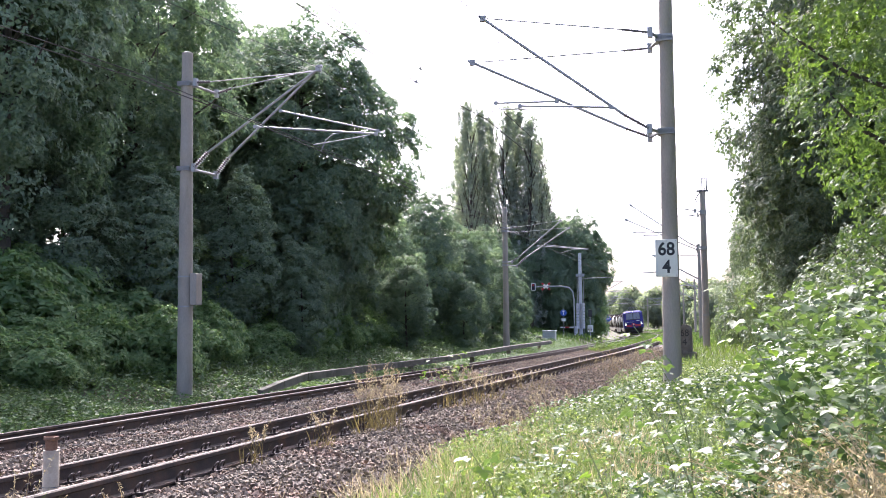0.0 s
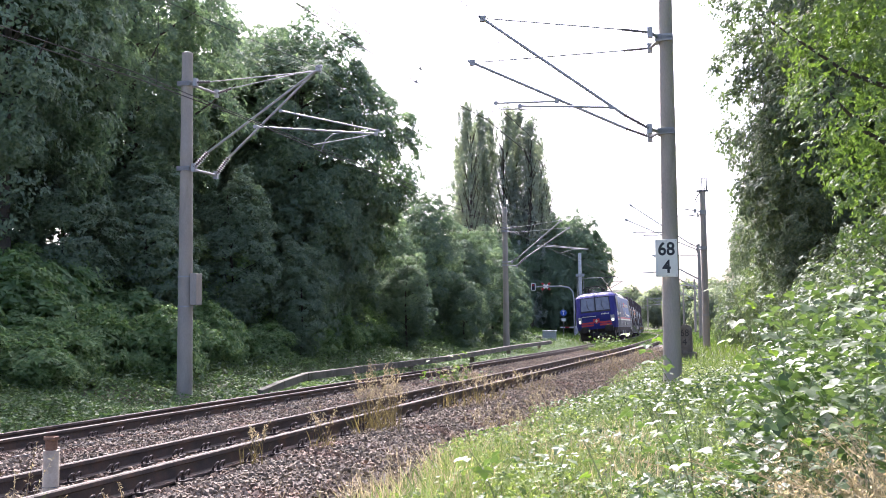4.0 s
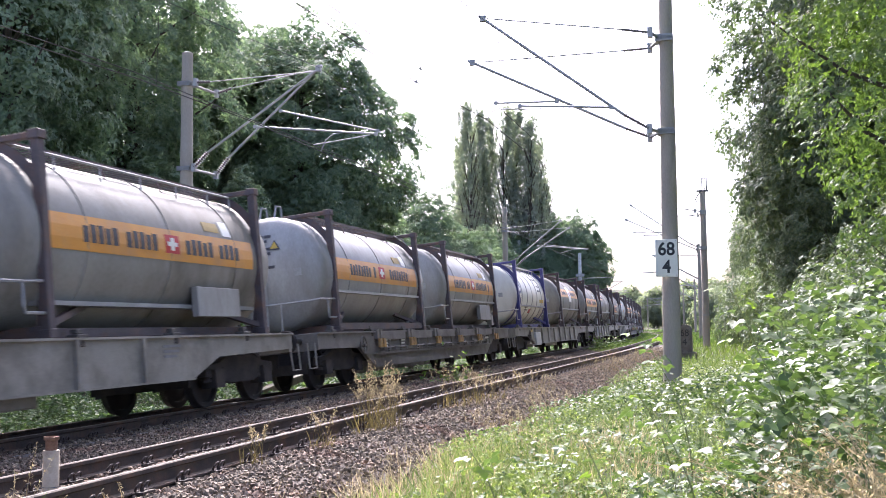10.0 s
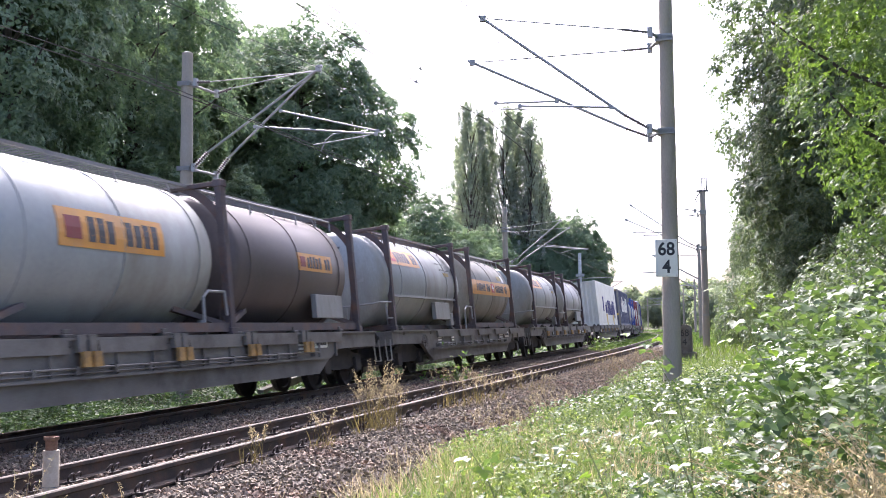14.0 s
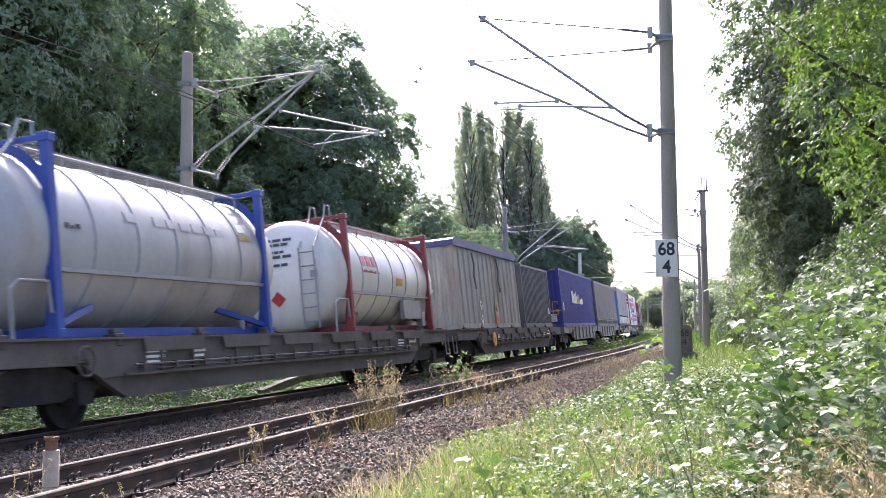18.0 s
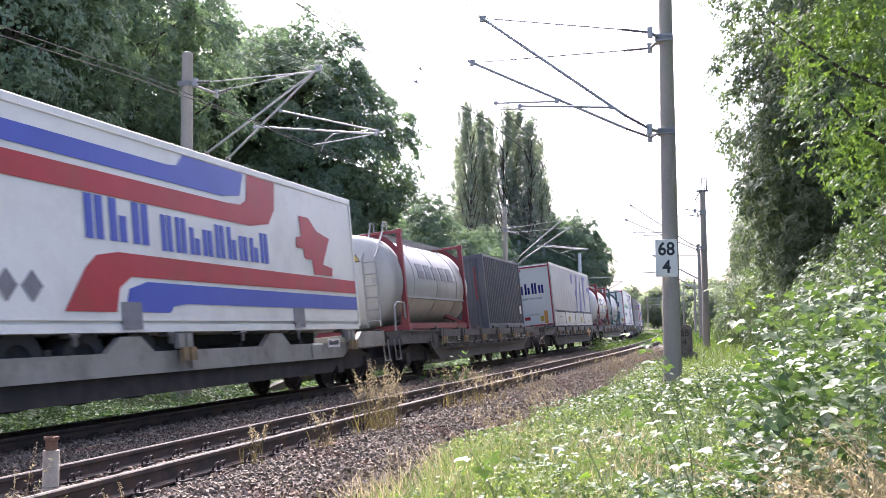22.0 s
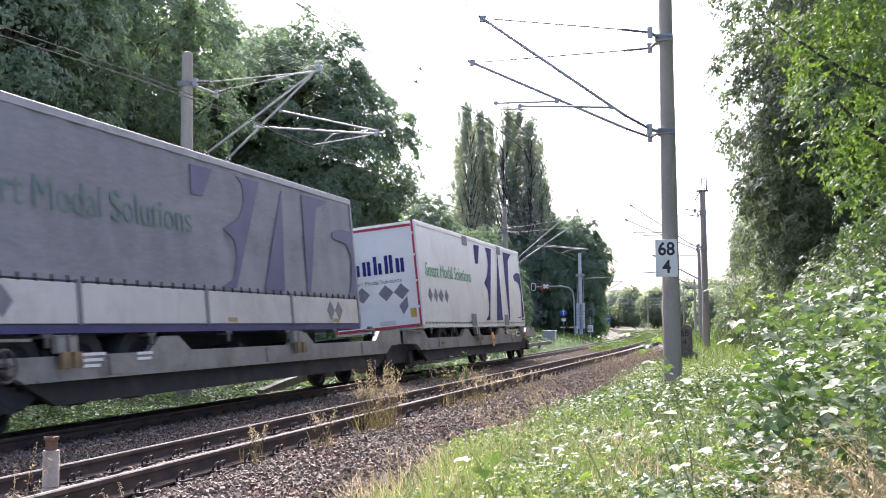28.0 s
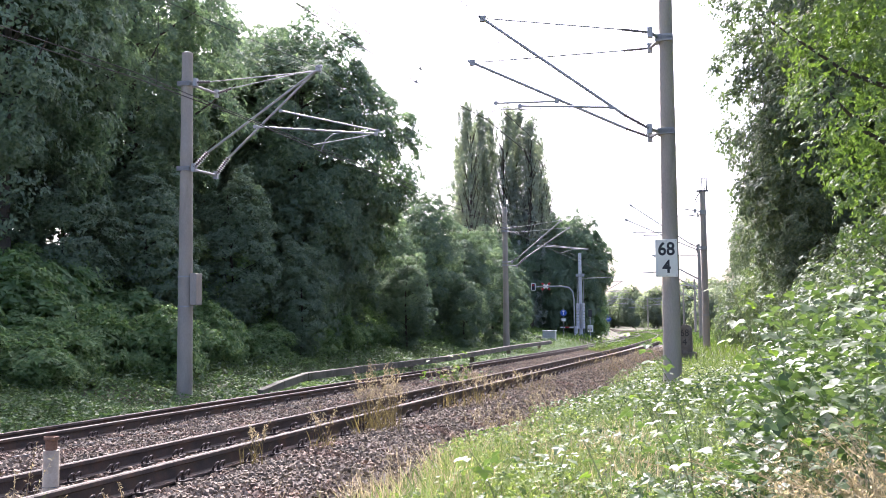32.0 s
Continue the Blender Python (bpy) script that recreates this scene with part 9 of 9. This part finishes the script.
# ---- locomotive ----
def locomotive():
    base = new("electric_locomotive")
    tagged(base, "blue electric locomotive with red nose band and silver roof", "locomotive")
    Lb = 17.75
    O = 9.05                                     # half of the distance between the ends
    X0, X1 = -O + 0.0, -O + Lb
    levels = [(0.62, 0.30, 1.30, 1.05, 0.5), (1.02, 0.06, 1.46, 1.10, 0.6), (1.30, 0.0, 1.50, 1.12, 0.62), (1.95, 0.0, 1.50, 1.12, 0.62), (2.22, 0.07, 1.50, 1.12, 0.62), (3.32, 0.46, 1.47, 1.06, 0.62), (3.44, 0.58, 1.40, 1.0, 0.6), (3.58, 0.95, 1.20, 0.9, 0.6), (3.66, 1.4, 1.0, 0.8, 0.6)]
    bm = bmesh.new()
    rings = []
    for z, r, W, wf, ch in levels:
        a, b = X0 + r, X1 - r
        rings.append([bm.verts.new((x, y, z)) for x, y in ((a, -wf), (a + ch * 0.45, -(wf + W) / 2 - 0.05), (a + ch, -W), (b - ch, -W), (b - ch * 0.45, -(wf + W) / 2 - 0.05), (b, -wf), (b, wf), (b - ch * 0.45, (wf + W) / 2 + 0.05), (b - ch, W), (a + ch, W), (a + ch * 0.45, (wf + W) / 2 + 0.05), (a, wf))])
    faces = []
    for li, (p, q) in enumerate(zip(rings, rings[1:])):
        for j in range(12):
            f = bm.faces.new((p[j], p[(j + 1) % 12], q[(j + 1) % 12], q[j]))
            f.material_index = 2 if li >= 5 else (3 if li == 0 else (1 if j in (2, 8) and li > 0 else 0))
    bm.faces.new(rings[0][::-1]), bm.faces.new(rings[-1])
    body = part("body", bm, [M_BLUE, M_SIDE, M_ROOFSILVER, M_DARK], base)
    # windscreen panes, frames and wipers
    for e, s in ((X0, 1), (X1, -1)):
        def nose(z):
            return e + s * np.interp(z, [l[0] for l in levels], [l[1] for l in levels])
        bm = bmesh.new()
        v = [bm.verts.new((nose(z) - s * 0.008, y, z)) for y, z in ((-1.08, 2.24), (1.08, 2.24), (1.03, 3.32), (-1.03, 3.32))]
        bm.faces.new(v)
        part("windscreen_surround", bm, M_BLACK, body)
        for y0, y1 in ((-1.0, -0.05), (0.05, 1.0)):
            bm = bmesh.new()
            v = [bm.verts.new((nose(z) - s * 0.016, y, z)) for y, z in ((y0 * 1.03, 2.36), (y1 * 1.03, 2.36), (y1 * 0.98, 3.27), (y0 * 0.98, 3.27))]
            bm.faces.new(v)
            part("windscreen", bm, M_GLASS, body, "dark reflecting windscreen pane")
            bm = bmesh.new()
            ym = (y0 + y1) / 2
            tube(bm, [(nose(2.32) - s * 0.05, ym - 0.12, 2.32), (nose(2.8) - s * 0.05, ym + 0.10, 2.8)], 0.014, 5), tube(bm, [(nose(2.55) - s * 0.04, ym + 0.02, 2.55), (nose(3.1) - s * 0.04, ym + 0.06, 3.1)], 0.012, 5)
            part("wiper", bm, M_BLACK, body)
        # red band in three slats on each side of the crest
        for k in range(2):
            for y0, y1 in ((-1.1, -0.22), (0.22, 1.1)):
                end_decal(body, rect(y0, y1, 1.24 + k * 0.17, 1.37 + k * 0.17), M_RED, e if s > 0 else e, "red_band", "red nose band") if s > 0 else None
        if s > 0:
            for k in range(4):
                end_decal(body, rect(-1.08, 1.08, 1.60 + 0.13 * k, 1.615 + 0.13 * k), M_PEAK, e - 0.002, "grille_line")
            end_decal(body, [(-0.23, 1.75), (-0.23, 1.5), (0.0, 1.38), (0.23, 1.5), (0.23, 1.75)], M_RED, e - 0.006, "crest"), end_decal(body, rect(-0.12, 0.12, 1.56, 1.62), M_WHITE, e - 0.012, "crest_cross"), end_decal(body, rect(-0.03, 0.03, 1.47, 1.71), M_WHITE, e - 0.012, "crest_cross")
            bars(body, 0.40, 0.98, 2.03, 2.13, 6, M_WHITE, 0, end=e - 0.01, seed=2), bars(body, -1.0, 0.0, 1.92, 1.97, 22, M_WHITE, 0, end=e - 0.01, seed=3)
        for y in (-1.17, 1.17):
            sg = 1 if y > 0 else -1
            bm = bmesh.new()
            x = e + s * 0.06
            m = Matrix.Translation((x, y, 1.66)) @ Matrix.Rotation(0.55 * sg * s * -1, 4, "Z")
            box(bm, -0.03, 0.03, -0.15, 0.15, -0.20, 0.28)
            part("lamp_housing", bm, M_GALV, body, "silver lamp housing", at=m, bevel=0.02)
            bm = bmesh.new()
            lathe(bm, [(0.075, -0.045 * s), (0.07, -0.06 * s), (0.02, -0.062 * s)], 14, "x")
            part("headlight", bm, M_LIGHT if s > 0 else M_RED, body, "lit headlight" if s > 0 else "tail light", at=Matrix.Translation((x - 0.0 * s, y, 1.60)) @ Matrix.Rotation(0.2 * sg * s * -1, 4, "Z"))
            bm = bmesh.new()
            box(bm, *sorted((e - s * 0.32, e + s * 0.2)), y * 0.75 - 0.30, y * 0.75 + 0.30, 0.80, 1.16)
            part("buffer_box", bm, M_DARK, base, bevel=0.03)
            part("buffer", BUFFER, None, base, at=pose(e - s * 0.0 + s * 0.15, y * 0.75, 1.0, 0, 0, 180 if s > 0 else 0))
        bm = bmesh.new()
        lathe(bm, [(0.08, 0.0), (0.08, -0.05 * s), (0.05, -0.06 * s)], 12, "x", (nose(3.45) + s * 0.03, 0, 3.47))
        part("top_light", bm, M_WHITE, body)
        bm = bmesh.new()
        extrude(bm, [(e + s * 0.25, 0.95), (e + s * 0.10, 0.55), (e + s * 0.25, 0.22), (e + s * 0.75, 0.22), (e + s * 0.9, 0.95)], -1.25, 1.25)
        part("snow_plough", bm, M_DARK, base, bevel=0.03)
        bm = bmesh.new()
        tube(bm, [(e + s * 0.15, 0, 1.02), (e - s * 0.25, 0, 1.0), (e - s * 0.25, 0, 0.78)], 0.04, 6), tube(bm, [(e + s * 0.15, 0.3, 0.9), (e - s * 0.1, 0.32, 0.5), (e + s * 0.1, 0.35, 0.35)], 0.03, 6)
        part("coupling", bm, M_BLACK, base)
        # cab side: dark window field, door, rails, steps
        for y in (-1.5, 1.5):
            c = y + (0.0 if y < 0 else 0.0)
            q = -0.006 if y < 0 else 0.006
            xd = e + s * 1.95

            def plate(name, x0, x1, z0, z1, mats, lab="", k=1.0):
                bm = bmesh.new()
                lean = [(-0.030 * max(0, z - 2.22) / 1.06) for z in (z0, z1)]
                sgn = -1 if y < 0 else 1
                v = [bm.verts.new((x, c + q * k + sgn * lean[i], z)) for x, i, z in ((x0, 0, z0), (x1, 0, z0), (x1, 1, z1), (x0, 1, z1))]
                bm.faces.new(v)
                return part(name, bm, mats, body, lab)
            a, b = sorted((e + s * 0.75, e + s * 2.75))
            plate("cab_side_field", a, b, 2.34, 3.24, M_INK, "black cab window field")
            for x in (xd - 0.34, xd + 0.34):
                plate("door_seam", x - 0.008, x + 0.008, 1.05, 2.34, M_INK, "", 3.4)
            plate("door_step_panel", xd - 0.2, xd + 0.2, 1.12, 1.34, M_BLACK, "", 2.4)
            plate("door_window", *sorted((xd - 0.17, xd + 0.17)), 2.3, 2.95, M_GLASS, "", 2.2)
            bm = bmesh.new()
            sg = -1 if y < 0 else 1
            for x in (xd - 0.45, xd + 0.45):
                tube(bm, [(x, c, 2.75), (x, c + sg * 0.07, 2.70), (x, c + sg * 0.07, 1.15), (x, c, 1.1)], 0.02, 6)
            part("door_hand_rail", bm, M_GALV, base)
            bm = bmesh.new()
            for z in (0.35, 0.65):
                box(bm, xd - 0.25, xd + 0.25, c - 0.05 * sg, c - 0.25 * sg, z, z + 0.04)
            for x in (xd - 0.25, xd + 0.25):
                tube(bm, [(x, c - 0.08 * sg, 0.35), (x, c - 0.08 * sg, 0.98)], 0.018, 6)
            part("cab_steps", bm, M_GREYPAINT, base)
    # side livery on the camera's side
    y = -1.506
    a, b = X0 + 0.75, X1 - 0.75
    decal(body, rect(a, b, 1.03, 1.54), M_LOCOGREY, y, "lower_panel", "dusty grey lower panel")
    decal(body, rect(a, b, 1.54, 1.65), M_CREAM, y - 0.002, "cream_line"), decal(body, rect(a, b, 1.65, 1.77), M_RED, y - 0.002, "red_line", "red waist line")
    m0 = X0 + 2.9
    for pts, mm, k in (([(-2.1, 2.20), (-0.2, 2.12), (1.35, 2.95), (2.33, 2.50), (2.6, 2.40), (3.5, 3.03), (4.5, 2.50), (5.4, 2.05), (6.1, 1.78), (-0.4, 1.78), (-2.1, 1.86)], M_PEAK, 0), ([(5.2, 1.78), (6.2, 2.05), (7.03, 2.39), (7.67, 2.10), (9.3, 1.78)], M_PEAK, 0),
                       ([(1.35, 2.95), (1.62, 2.74), (2.33, 2.50), (1.9, 2.56), (1.66, 2.54), (1.55, 2.66)], M_CREAM, 1), ([(3.5, 3.03), (3.85, 2.74), (4.45, 2.50), (3.95, 2.60), (3.75, 2.66)], M_CREAM, 1), ([(3.1, 2.43), (3.3, 2.28), (3.55, 2.16), (3.25, 2.22)], M_CREAM, 1), ([(3.85, 2.25), (4.1, 2.05), (4.8, 1.86), (4.25, 1.95)], M_CREAM, 1), ([(6.6, 1.96), (6.75, 1.90), (7.0, 1.82), (6.6, 1.83)], M_CREAM, 1),
                       ([(-2.15, 1.87), (0.6, 1.98), (1.97, 2.11), (1.0, 2.14), (-2.15, 2.15)], M_CREAM, 1), ([(7.03, 2.39), (7.45, 2.14), (8.4, 2.06), (12.1, 2.02), (12.1, 1.86), (8.6, 1.90), (7.4, 2.0), (7.15, 2.12)], M_CREAM, 1)):
        decal(body, [(m0 + p, q) for p, q in pts], mm, y - 0.003 - 0.003 * k, "mountain_shape" if k == 0 else "snow_shape")
    decal(body, rect(m0 + 5.27, m0 + 6.5, 2.57, 2.93), M_RED, y - 0.008, "red_panel", "red emblem panel"), bars(body, m0 + 5.68, m0 + 6.1, 2.66, 2.84, 3, M_WHITE, y - 0.013), bars(body, m0 + 6.6, m0 + 10.9, 2.62, 2.86, 22, M_CREAM, y - 0.006, seed=14)
    for x in (m0 + 3.6, m0 + 4.05, m0 + 6.9, m0 + 7.4):
        bm = bmesh.new()
        lathe(bm, [(0.10, 0.0), (0.10, -0.012), (0.07, -0.014)], 14, "y", (x, y - 0.004, 1.29))
        part("port", bm, M_BLACK, body)
    small_print(body, [(m0 + 2.0, 1.30, 1.0, 1), (m0 + 4.5, 1.30, 0.5, 1), (m0 + 5.2, 1.30, 1.4, 1), (m0 + 7.8, 1.30, 0.6, 1), (m0 + 8.8, 1.28, 0.5, 1), (m0 + 5.0, 1.16, 0.5, 1)], y - 0.005, M_CREAM)
    # blue cab roofs, a little proud of the silver shell
    for e, s in ((X0, 1), (X1, -1)):
        bm = bmesh.new()
        rows = []
        for z, rr_, W, wf, ch in levels[5:]:
            f, g = e + s * (rr_ - 0.012), e + s * 2.55
            rows.append([bm.verts.new((x, yy * 1.006, z + 0.008)) for x, yy in ((g, -W), (f + s * ch, -W), (f + s * ch * 0.45, -(wf + W) / 2 - 0.05), (f, -wf), (f, wf), (f + s * ch * 0.45, (wf + W) / 2 + 0.05), (f + s * ch, W), (g, W))])
        for p, q in zip(rows, rows[1:]):
            for j in range(7):
                bm.faces.new((p[j], p[j + 1], q[j + 1], q[j]))
        bm.faces.new(rows[-1])
        part("cab_roof", bm, M_BLUE, body, "glossy blue cab roof")
    # roof: silver hoods, grilles, pantographs, lines
    for x0, x1, grille in ((2.6, 5.4, True), (5.45, 8.5, False), (8.55, 11.45, False), (11.5, 14.6, True)):
        for s in (-1, 1):
            bm = bmesh.new()
            A, B = X0 + x0, X0 + x1
            v = [bm.verts.new((x, s * yy, z)) for x, yy, z in ((A, 1.485, 3.30), (B, 1.485, 3.30), (B, 1.16, 3.70), (A, 1.16, 3.70))] + [bm.verts.new((x, s * 0.9, 3.73)) for x in (A, B)]
            bm.faces.new(v[:4]), bm.faces.new((v[3], v[2], v[5], v[4]))
            hood = part("roof_hood", bm, M_ROOFSILVER, body)
            if grille:
                for k in range(2):
                    g0, g1 = A + 0.25 + (B - A - 0.5) * k / 2, A + 0.15 + (B - A - 0.5) * (k + 1) / 2
                    bm = bmesh.new()
                    v = [bm.verts.new((x, s * (yy + 0.012), z + 0.01)) for x, yy, z in ((g0, 1.455, 3.35), (g1, 1.455, 3.35), (g1, 1.19, 3.66), (g0, 1.19, 3.66))]
                    bm.faces.new(v)
                    part("roof_grille", bm, M_GRILLE, hood, "dark roof grille")
    bm = bmesh.new()
    box(bm, X0 + 1.6, X1 - 1.6, -1.05, 1.05, 3.60, 3.72)
    for x in np.arange(X0 + 3.0, X1 - 3.0, 1.6):
        lathe(bm, [(0.05, 3.72), (0.09, 3.76), (0.05, 3.8), (0.09, 3.84), (0.05, 3.88), (0.05, 3.95)], 8, "z", (x, 0.3, 0))
    tube(bm, [(X0 + 3.0, 0.3, 3.96), (X1 - 3.0, 0.3, 3.96)], 0.02, 6)
    part("roof_gear", bm, M_GREYPAINT, body)
    for x, up in ((X0 + 1.9, False), (X1 - 3.6, True)):
        bm = bmesh.new()
        s = 1 if up else 1
        for y in (-0.5, 0.5):
            tube(bm, [(x, y, 4.02), (x + 1.9, y, 4.02)], 0.03, 6)
            for q in (x + 0.1, x + 1.8):
                lathe(bm, [(0.06, 3.72), (0.09, 3.8), (0.06, 3.86), (0.09, 3.92), (0.06, 4.02)], 8, "z", (q, y, 0))
        if up:
            tube(bm, [(x + 1.7, -0.35, 4.05), (x + 0.1, 0.0, 4.75)], 0.035, 6), tube(bm, [(x + 1.7, 0.35, 4.05), (x + 0.1, 0.0, 4.75)], 0.035, 6)
            tube(bm, [(x + 0.1, 0, 4.75), (x + 1.5, -0.45, 5.45)], 0.025, 6), tube(bm, [(x + 0.1, 0, 4.75), (x + 1.5, 0.45, 5.45)], 0.025, 6)
            z = 5.50
        else:
            tube(bm, [(x + 0.1, -0.4, 4.08), (x + 1.8, 0.0, 4.12)], 0.03, 6), tube(bm, [(x + 0.1, 0.4, 4.08), (x + 1.8, 0.0, 4.12)], 0.03, 6)
            z = 4.18
        xx = x + (1.5 if up else 0.2)
        for d in (-0.18, 0.18):
            tube(bm, [(xx + d, -0.95, z - 0.22), (xx + d, -0.75, z - 0.05), (xx + d, -0.55, z), (xx + d, 0.55, z), (xx + d, 0.75, z - 0.05), (xx + d, 0.95, z - 0.22)], 0.022, 6)
        part("pantograph", bm, M_DARK, base, "raised pantograph" if up else "lowered pantograph")
    # running gear
    for x in (-4.75, 4.75):
        bg_ = part("bogie", LOCOBOGIE, None, base, at=Matrix.Translation((x, 0, 0)))
        for dx in (-1.3, 1.3):
            for yy, turn in ((-0.79, 0), (0.79, 180)):
                part("wheel", LOCOWHEEL, None, bg_, at=pose(dx, yy, 0.625, 0, 0, turn))
    for i, (x0, x1) in enumerate(((-2.2, -1.1), (-0.9, 0.4), (0.6, 1.5), (1.6, 2.4))):
        bm = bmesh.new()
        box(bm, x0, x1, -1.36, 1.36, 0.34 if i % 2 else 0.42, 0.96)
        part("underfloor_box", bm, M_LOCOGREY if i in (0, 2) else M_DARK, base, bevel=0.02)
    RIDERS.append((base, 3.60, 13.10, Matrix()))
    return base


locomotive()
# ---- real words and numbers ----
for ob, text, size, mats, m in LETTERS:
    writing(text, size, mats, ob, m)
for ob, m in NOTICES:
    for i, word in enumerate(("CAUTION", "9'6\"", "HIGH")):
        writing(word, 0.10, M_REDSIGN, ob, m @ Matrix.Translation((0, 0.08 - 0.11 * i, 0)), "notice_text")
# ---- sleepers, rail fastenings and ballast stones ----
def permanent_way():
    bm = bmesh.new()
    extrude(bm, [(-0.13, -0.2), (0.13, -0.2), (0.11, 0.0), (-0.11, 0.0)], -1.25, 1.25)
    sleeper = shape(bm, "sleeper", M_SLEEPER, 0.01)
    bm = bmesh.new()
    for sg in (-1, 1):
        pts = [(sg * 0.054 + 0.042 * math.cos(a), 0.035 + 0.024 * math.sin(a), 0.042 + 0.036 * math.sin(a)) for a in np.linspace(-2.2, 3.4, 8)]
        tube(bm, pts, 0.010, 5)
    lathe(bm, [(0.017, 0.0), (0.017, 0.04), (0.011, 0.045), (0.011, 0.062)], 6, "z", (0, 0.03, 0))
    box(bm, -0.09, 0.09, -0.03, 0.09, -0.012, 0.006)
    clip = shape(bm, "rail_clip", M_CLIP)
    V = np.array([v.co for v in clip.vertices])
    clip.calc_loop_triangles()
    F = np.array([t.vertices for t in clip.loop_triangles])
    for far, base in zip((False, True), tracks):
        inv = Matrix.Translation(-base.location)
        rest = []
        for k, s in enumerate(np.arange(-10, 64 if not far else 50, 0.63)):
            ob = part("sleeper", sleeper, None, base)
            ob.matrix_local = inv @ along(s, 0, -0.192, far)
            for l0 in (0.7525, -0.7525):
                for side in (1, -1):
                    m = inv @ along(s, l0 - side * 0.085, -0.165, far) @ Matrix.Rotation(0 if side > 0 else math.pi, 4, "Z")
                    if not far and s < 14 and l0 > 0 or not far and s < 14 and side < 0:
                        part("rail_clip", clip, None, base).matrix_local = m
                    else:
                        rest.append(np.array(m)[:3])
        V2 = np.array([v.co for v in sleeper.vertices])
        sleeper.calc_loop_triangles()
        F2 = np.array([t.vertices for t in sleeper.loop_triangles])
        back = np.concatenate([np.arange(-48, -10.3, 0.63), np.arange(64.2 if not far else 50.3, 120, 0.63)])
        part("sleepers", repeated("sleepers", V2, F2, np.array([np.array(inv @ along(s, 0, -0.192, far))[:3] for s in back]), M_SLEEPER), None, base)["kind"] = "stuff"
        part("rail_clips", repeated("rail_clips", V, F, np.array(rest), M_CLIP), None, base)["kind"] = "stuff"


permanent_way()


def stones():
    r = np.random.default_rng(3)
    shapes = []
    for k in range(6):
        v = np.array([(sx, sy, sz) for sx in (-1, 1) for sy in (-1, 1) for sz in (-1, 1)], float) * (0.62, 0.52, 0.40) * np.repeat((1.0, 0.78), 4)[[0, 4, 1, 5, 2, 6, 3, 7]][:, None]
        v += r.normal(size=v.shape) * 0.17
        shapes.append(v)
    F = np.array([(0, 1, 3), (0, 3, 2), (4, 6, 7), (4, 7, 5), (0, 4, 5), (0, 5, 1), (2, 3, 7), (2, 7, 6), (0, 2, 6), (0, 6, 4), (1, 5, 7), (1, 7, 3)])
    singles = [indexed("ballast_stone", v, F, M_STONE_ONE) for v in shapes]
    todo = [(74000, -9, 44, 0.86, 3.4), (46000, -8, 60, -3.05, -0.86), (3500, -8, 24, -0.66, 0.66), (3500, -5, 30, -6.2, -4.7), (4000, -40, -9, 0.86, 3.0), (3000, -40, -8, -3.05, -0.86)]
    count = 0
    for n, s0, s1, l0, l1 in todo:
        u = r.random(n) ** 1.6
        s, l = s0 + (s1 - s0) * u, r.uniform(l0, l1, n)
        z = np.interp(l, BED_L, BED_H) + r.uniform(-0.01, 0.03, n)
        P = flat_line(s, l, z)
        if l1 > 2.7:
            P[:, 2] = np.maximum(P[:, 2], ground_z(P[:, 0], P[:, 1]) + 0.01)
        size = r.uniform(0.016, 0.036, n) * np.where(s > 25, 1.35, 1.0)
        R = turns(n, tilt=0.6, r=r)
        one = np.zeros(n, bool)
        if count == 0:
            one[np.argsort(P[:, 0] ** 2 + P[:, 1] ** 2 + 3.0 * np.where(P[:, 0] / np.maximum(P[:, 1], 1) < -0.36, 1e4, 0))[:290]] = True
            for i in np.nonzero(one)[0]:
                m = Matrix(R[i].tolist()).to_4x4() @ Matrix.Scale(float(size[i]), 4)
                m.translation = P[i]
                ob = part("ballast_stone", singles[i % 6], None, ballast_bed)
                ob.matrix_local = m
            count = 1
        kind = r.integers(0, 6, n)
        for k in range(6):
            q = (kind == k) & ~one
            part("loose_ballast", repeated("loose_ballast", shapes[k], F, placed(R[q], size[q], P[q]), M_STONE), None, ballast_bed, "angular grey-pink ballast stones")["kind"] = "stuff"


stones()
# ---- motion ----
LOCO_S, SPEED, GAIN = 151.508, -21.5778, -0.05894


def train_s(t, offset):
    return LOCO_S + SPEED * t + 0.5 * GAIN * t * t + offset


def ride(t, a, b):
    """Pose of a vehicle whose bogies stand at offsets a and b behind the train's head: origin midway at rail level, x forwards to its tail."""
    p, q = (Vector(on_line(np.array([train_s(t, o)]), 0, 0, True)[0]) for o in (a, b))
    x = (q - p).normalized()
    c = float(cant(np.array([train_s(t, (a + b) / 2)]))[0])
    side = Vector((0, 0, 1)).cross(x).normalized()          # away from the camera
    upv = x.cross(side)
    side, upv = side * math.cos(c) - upv * math.sin(c), upv * math.cos(c) + side * math.sin(c)
    m = Matrix((x, side, upv)).transposed().to_4x4()
    m.translation = (p + q) / 2
    return m


def motions():
    times = [i * 0.25 for i in range(129)]
    for ob, a, b, local in RIDERS:
        walk(ob, [(t, ride(t, a, b) @ local) for t in times])


motions()
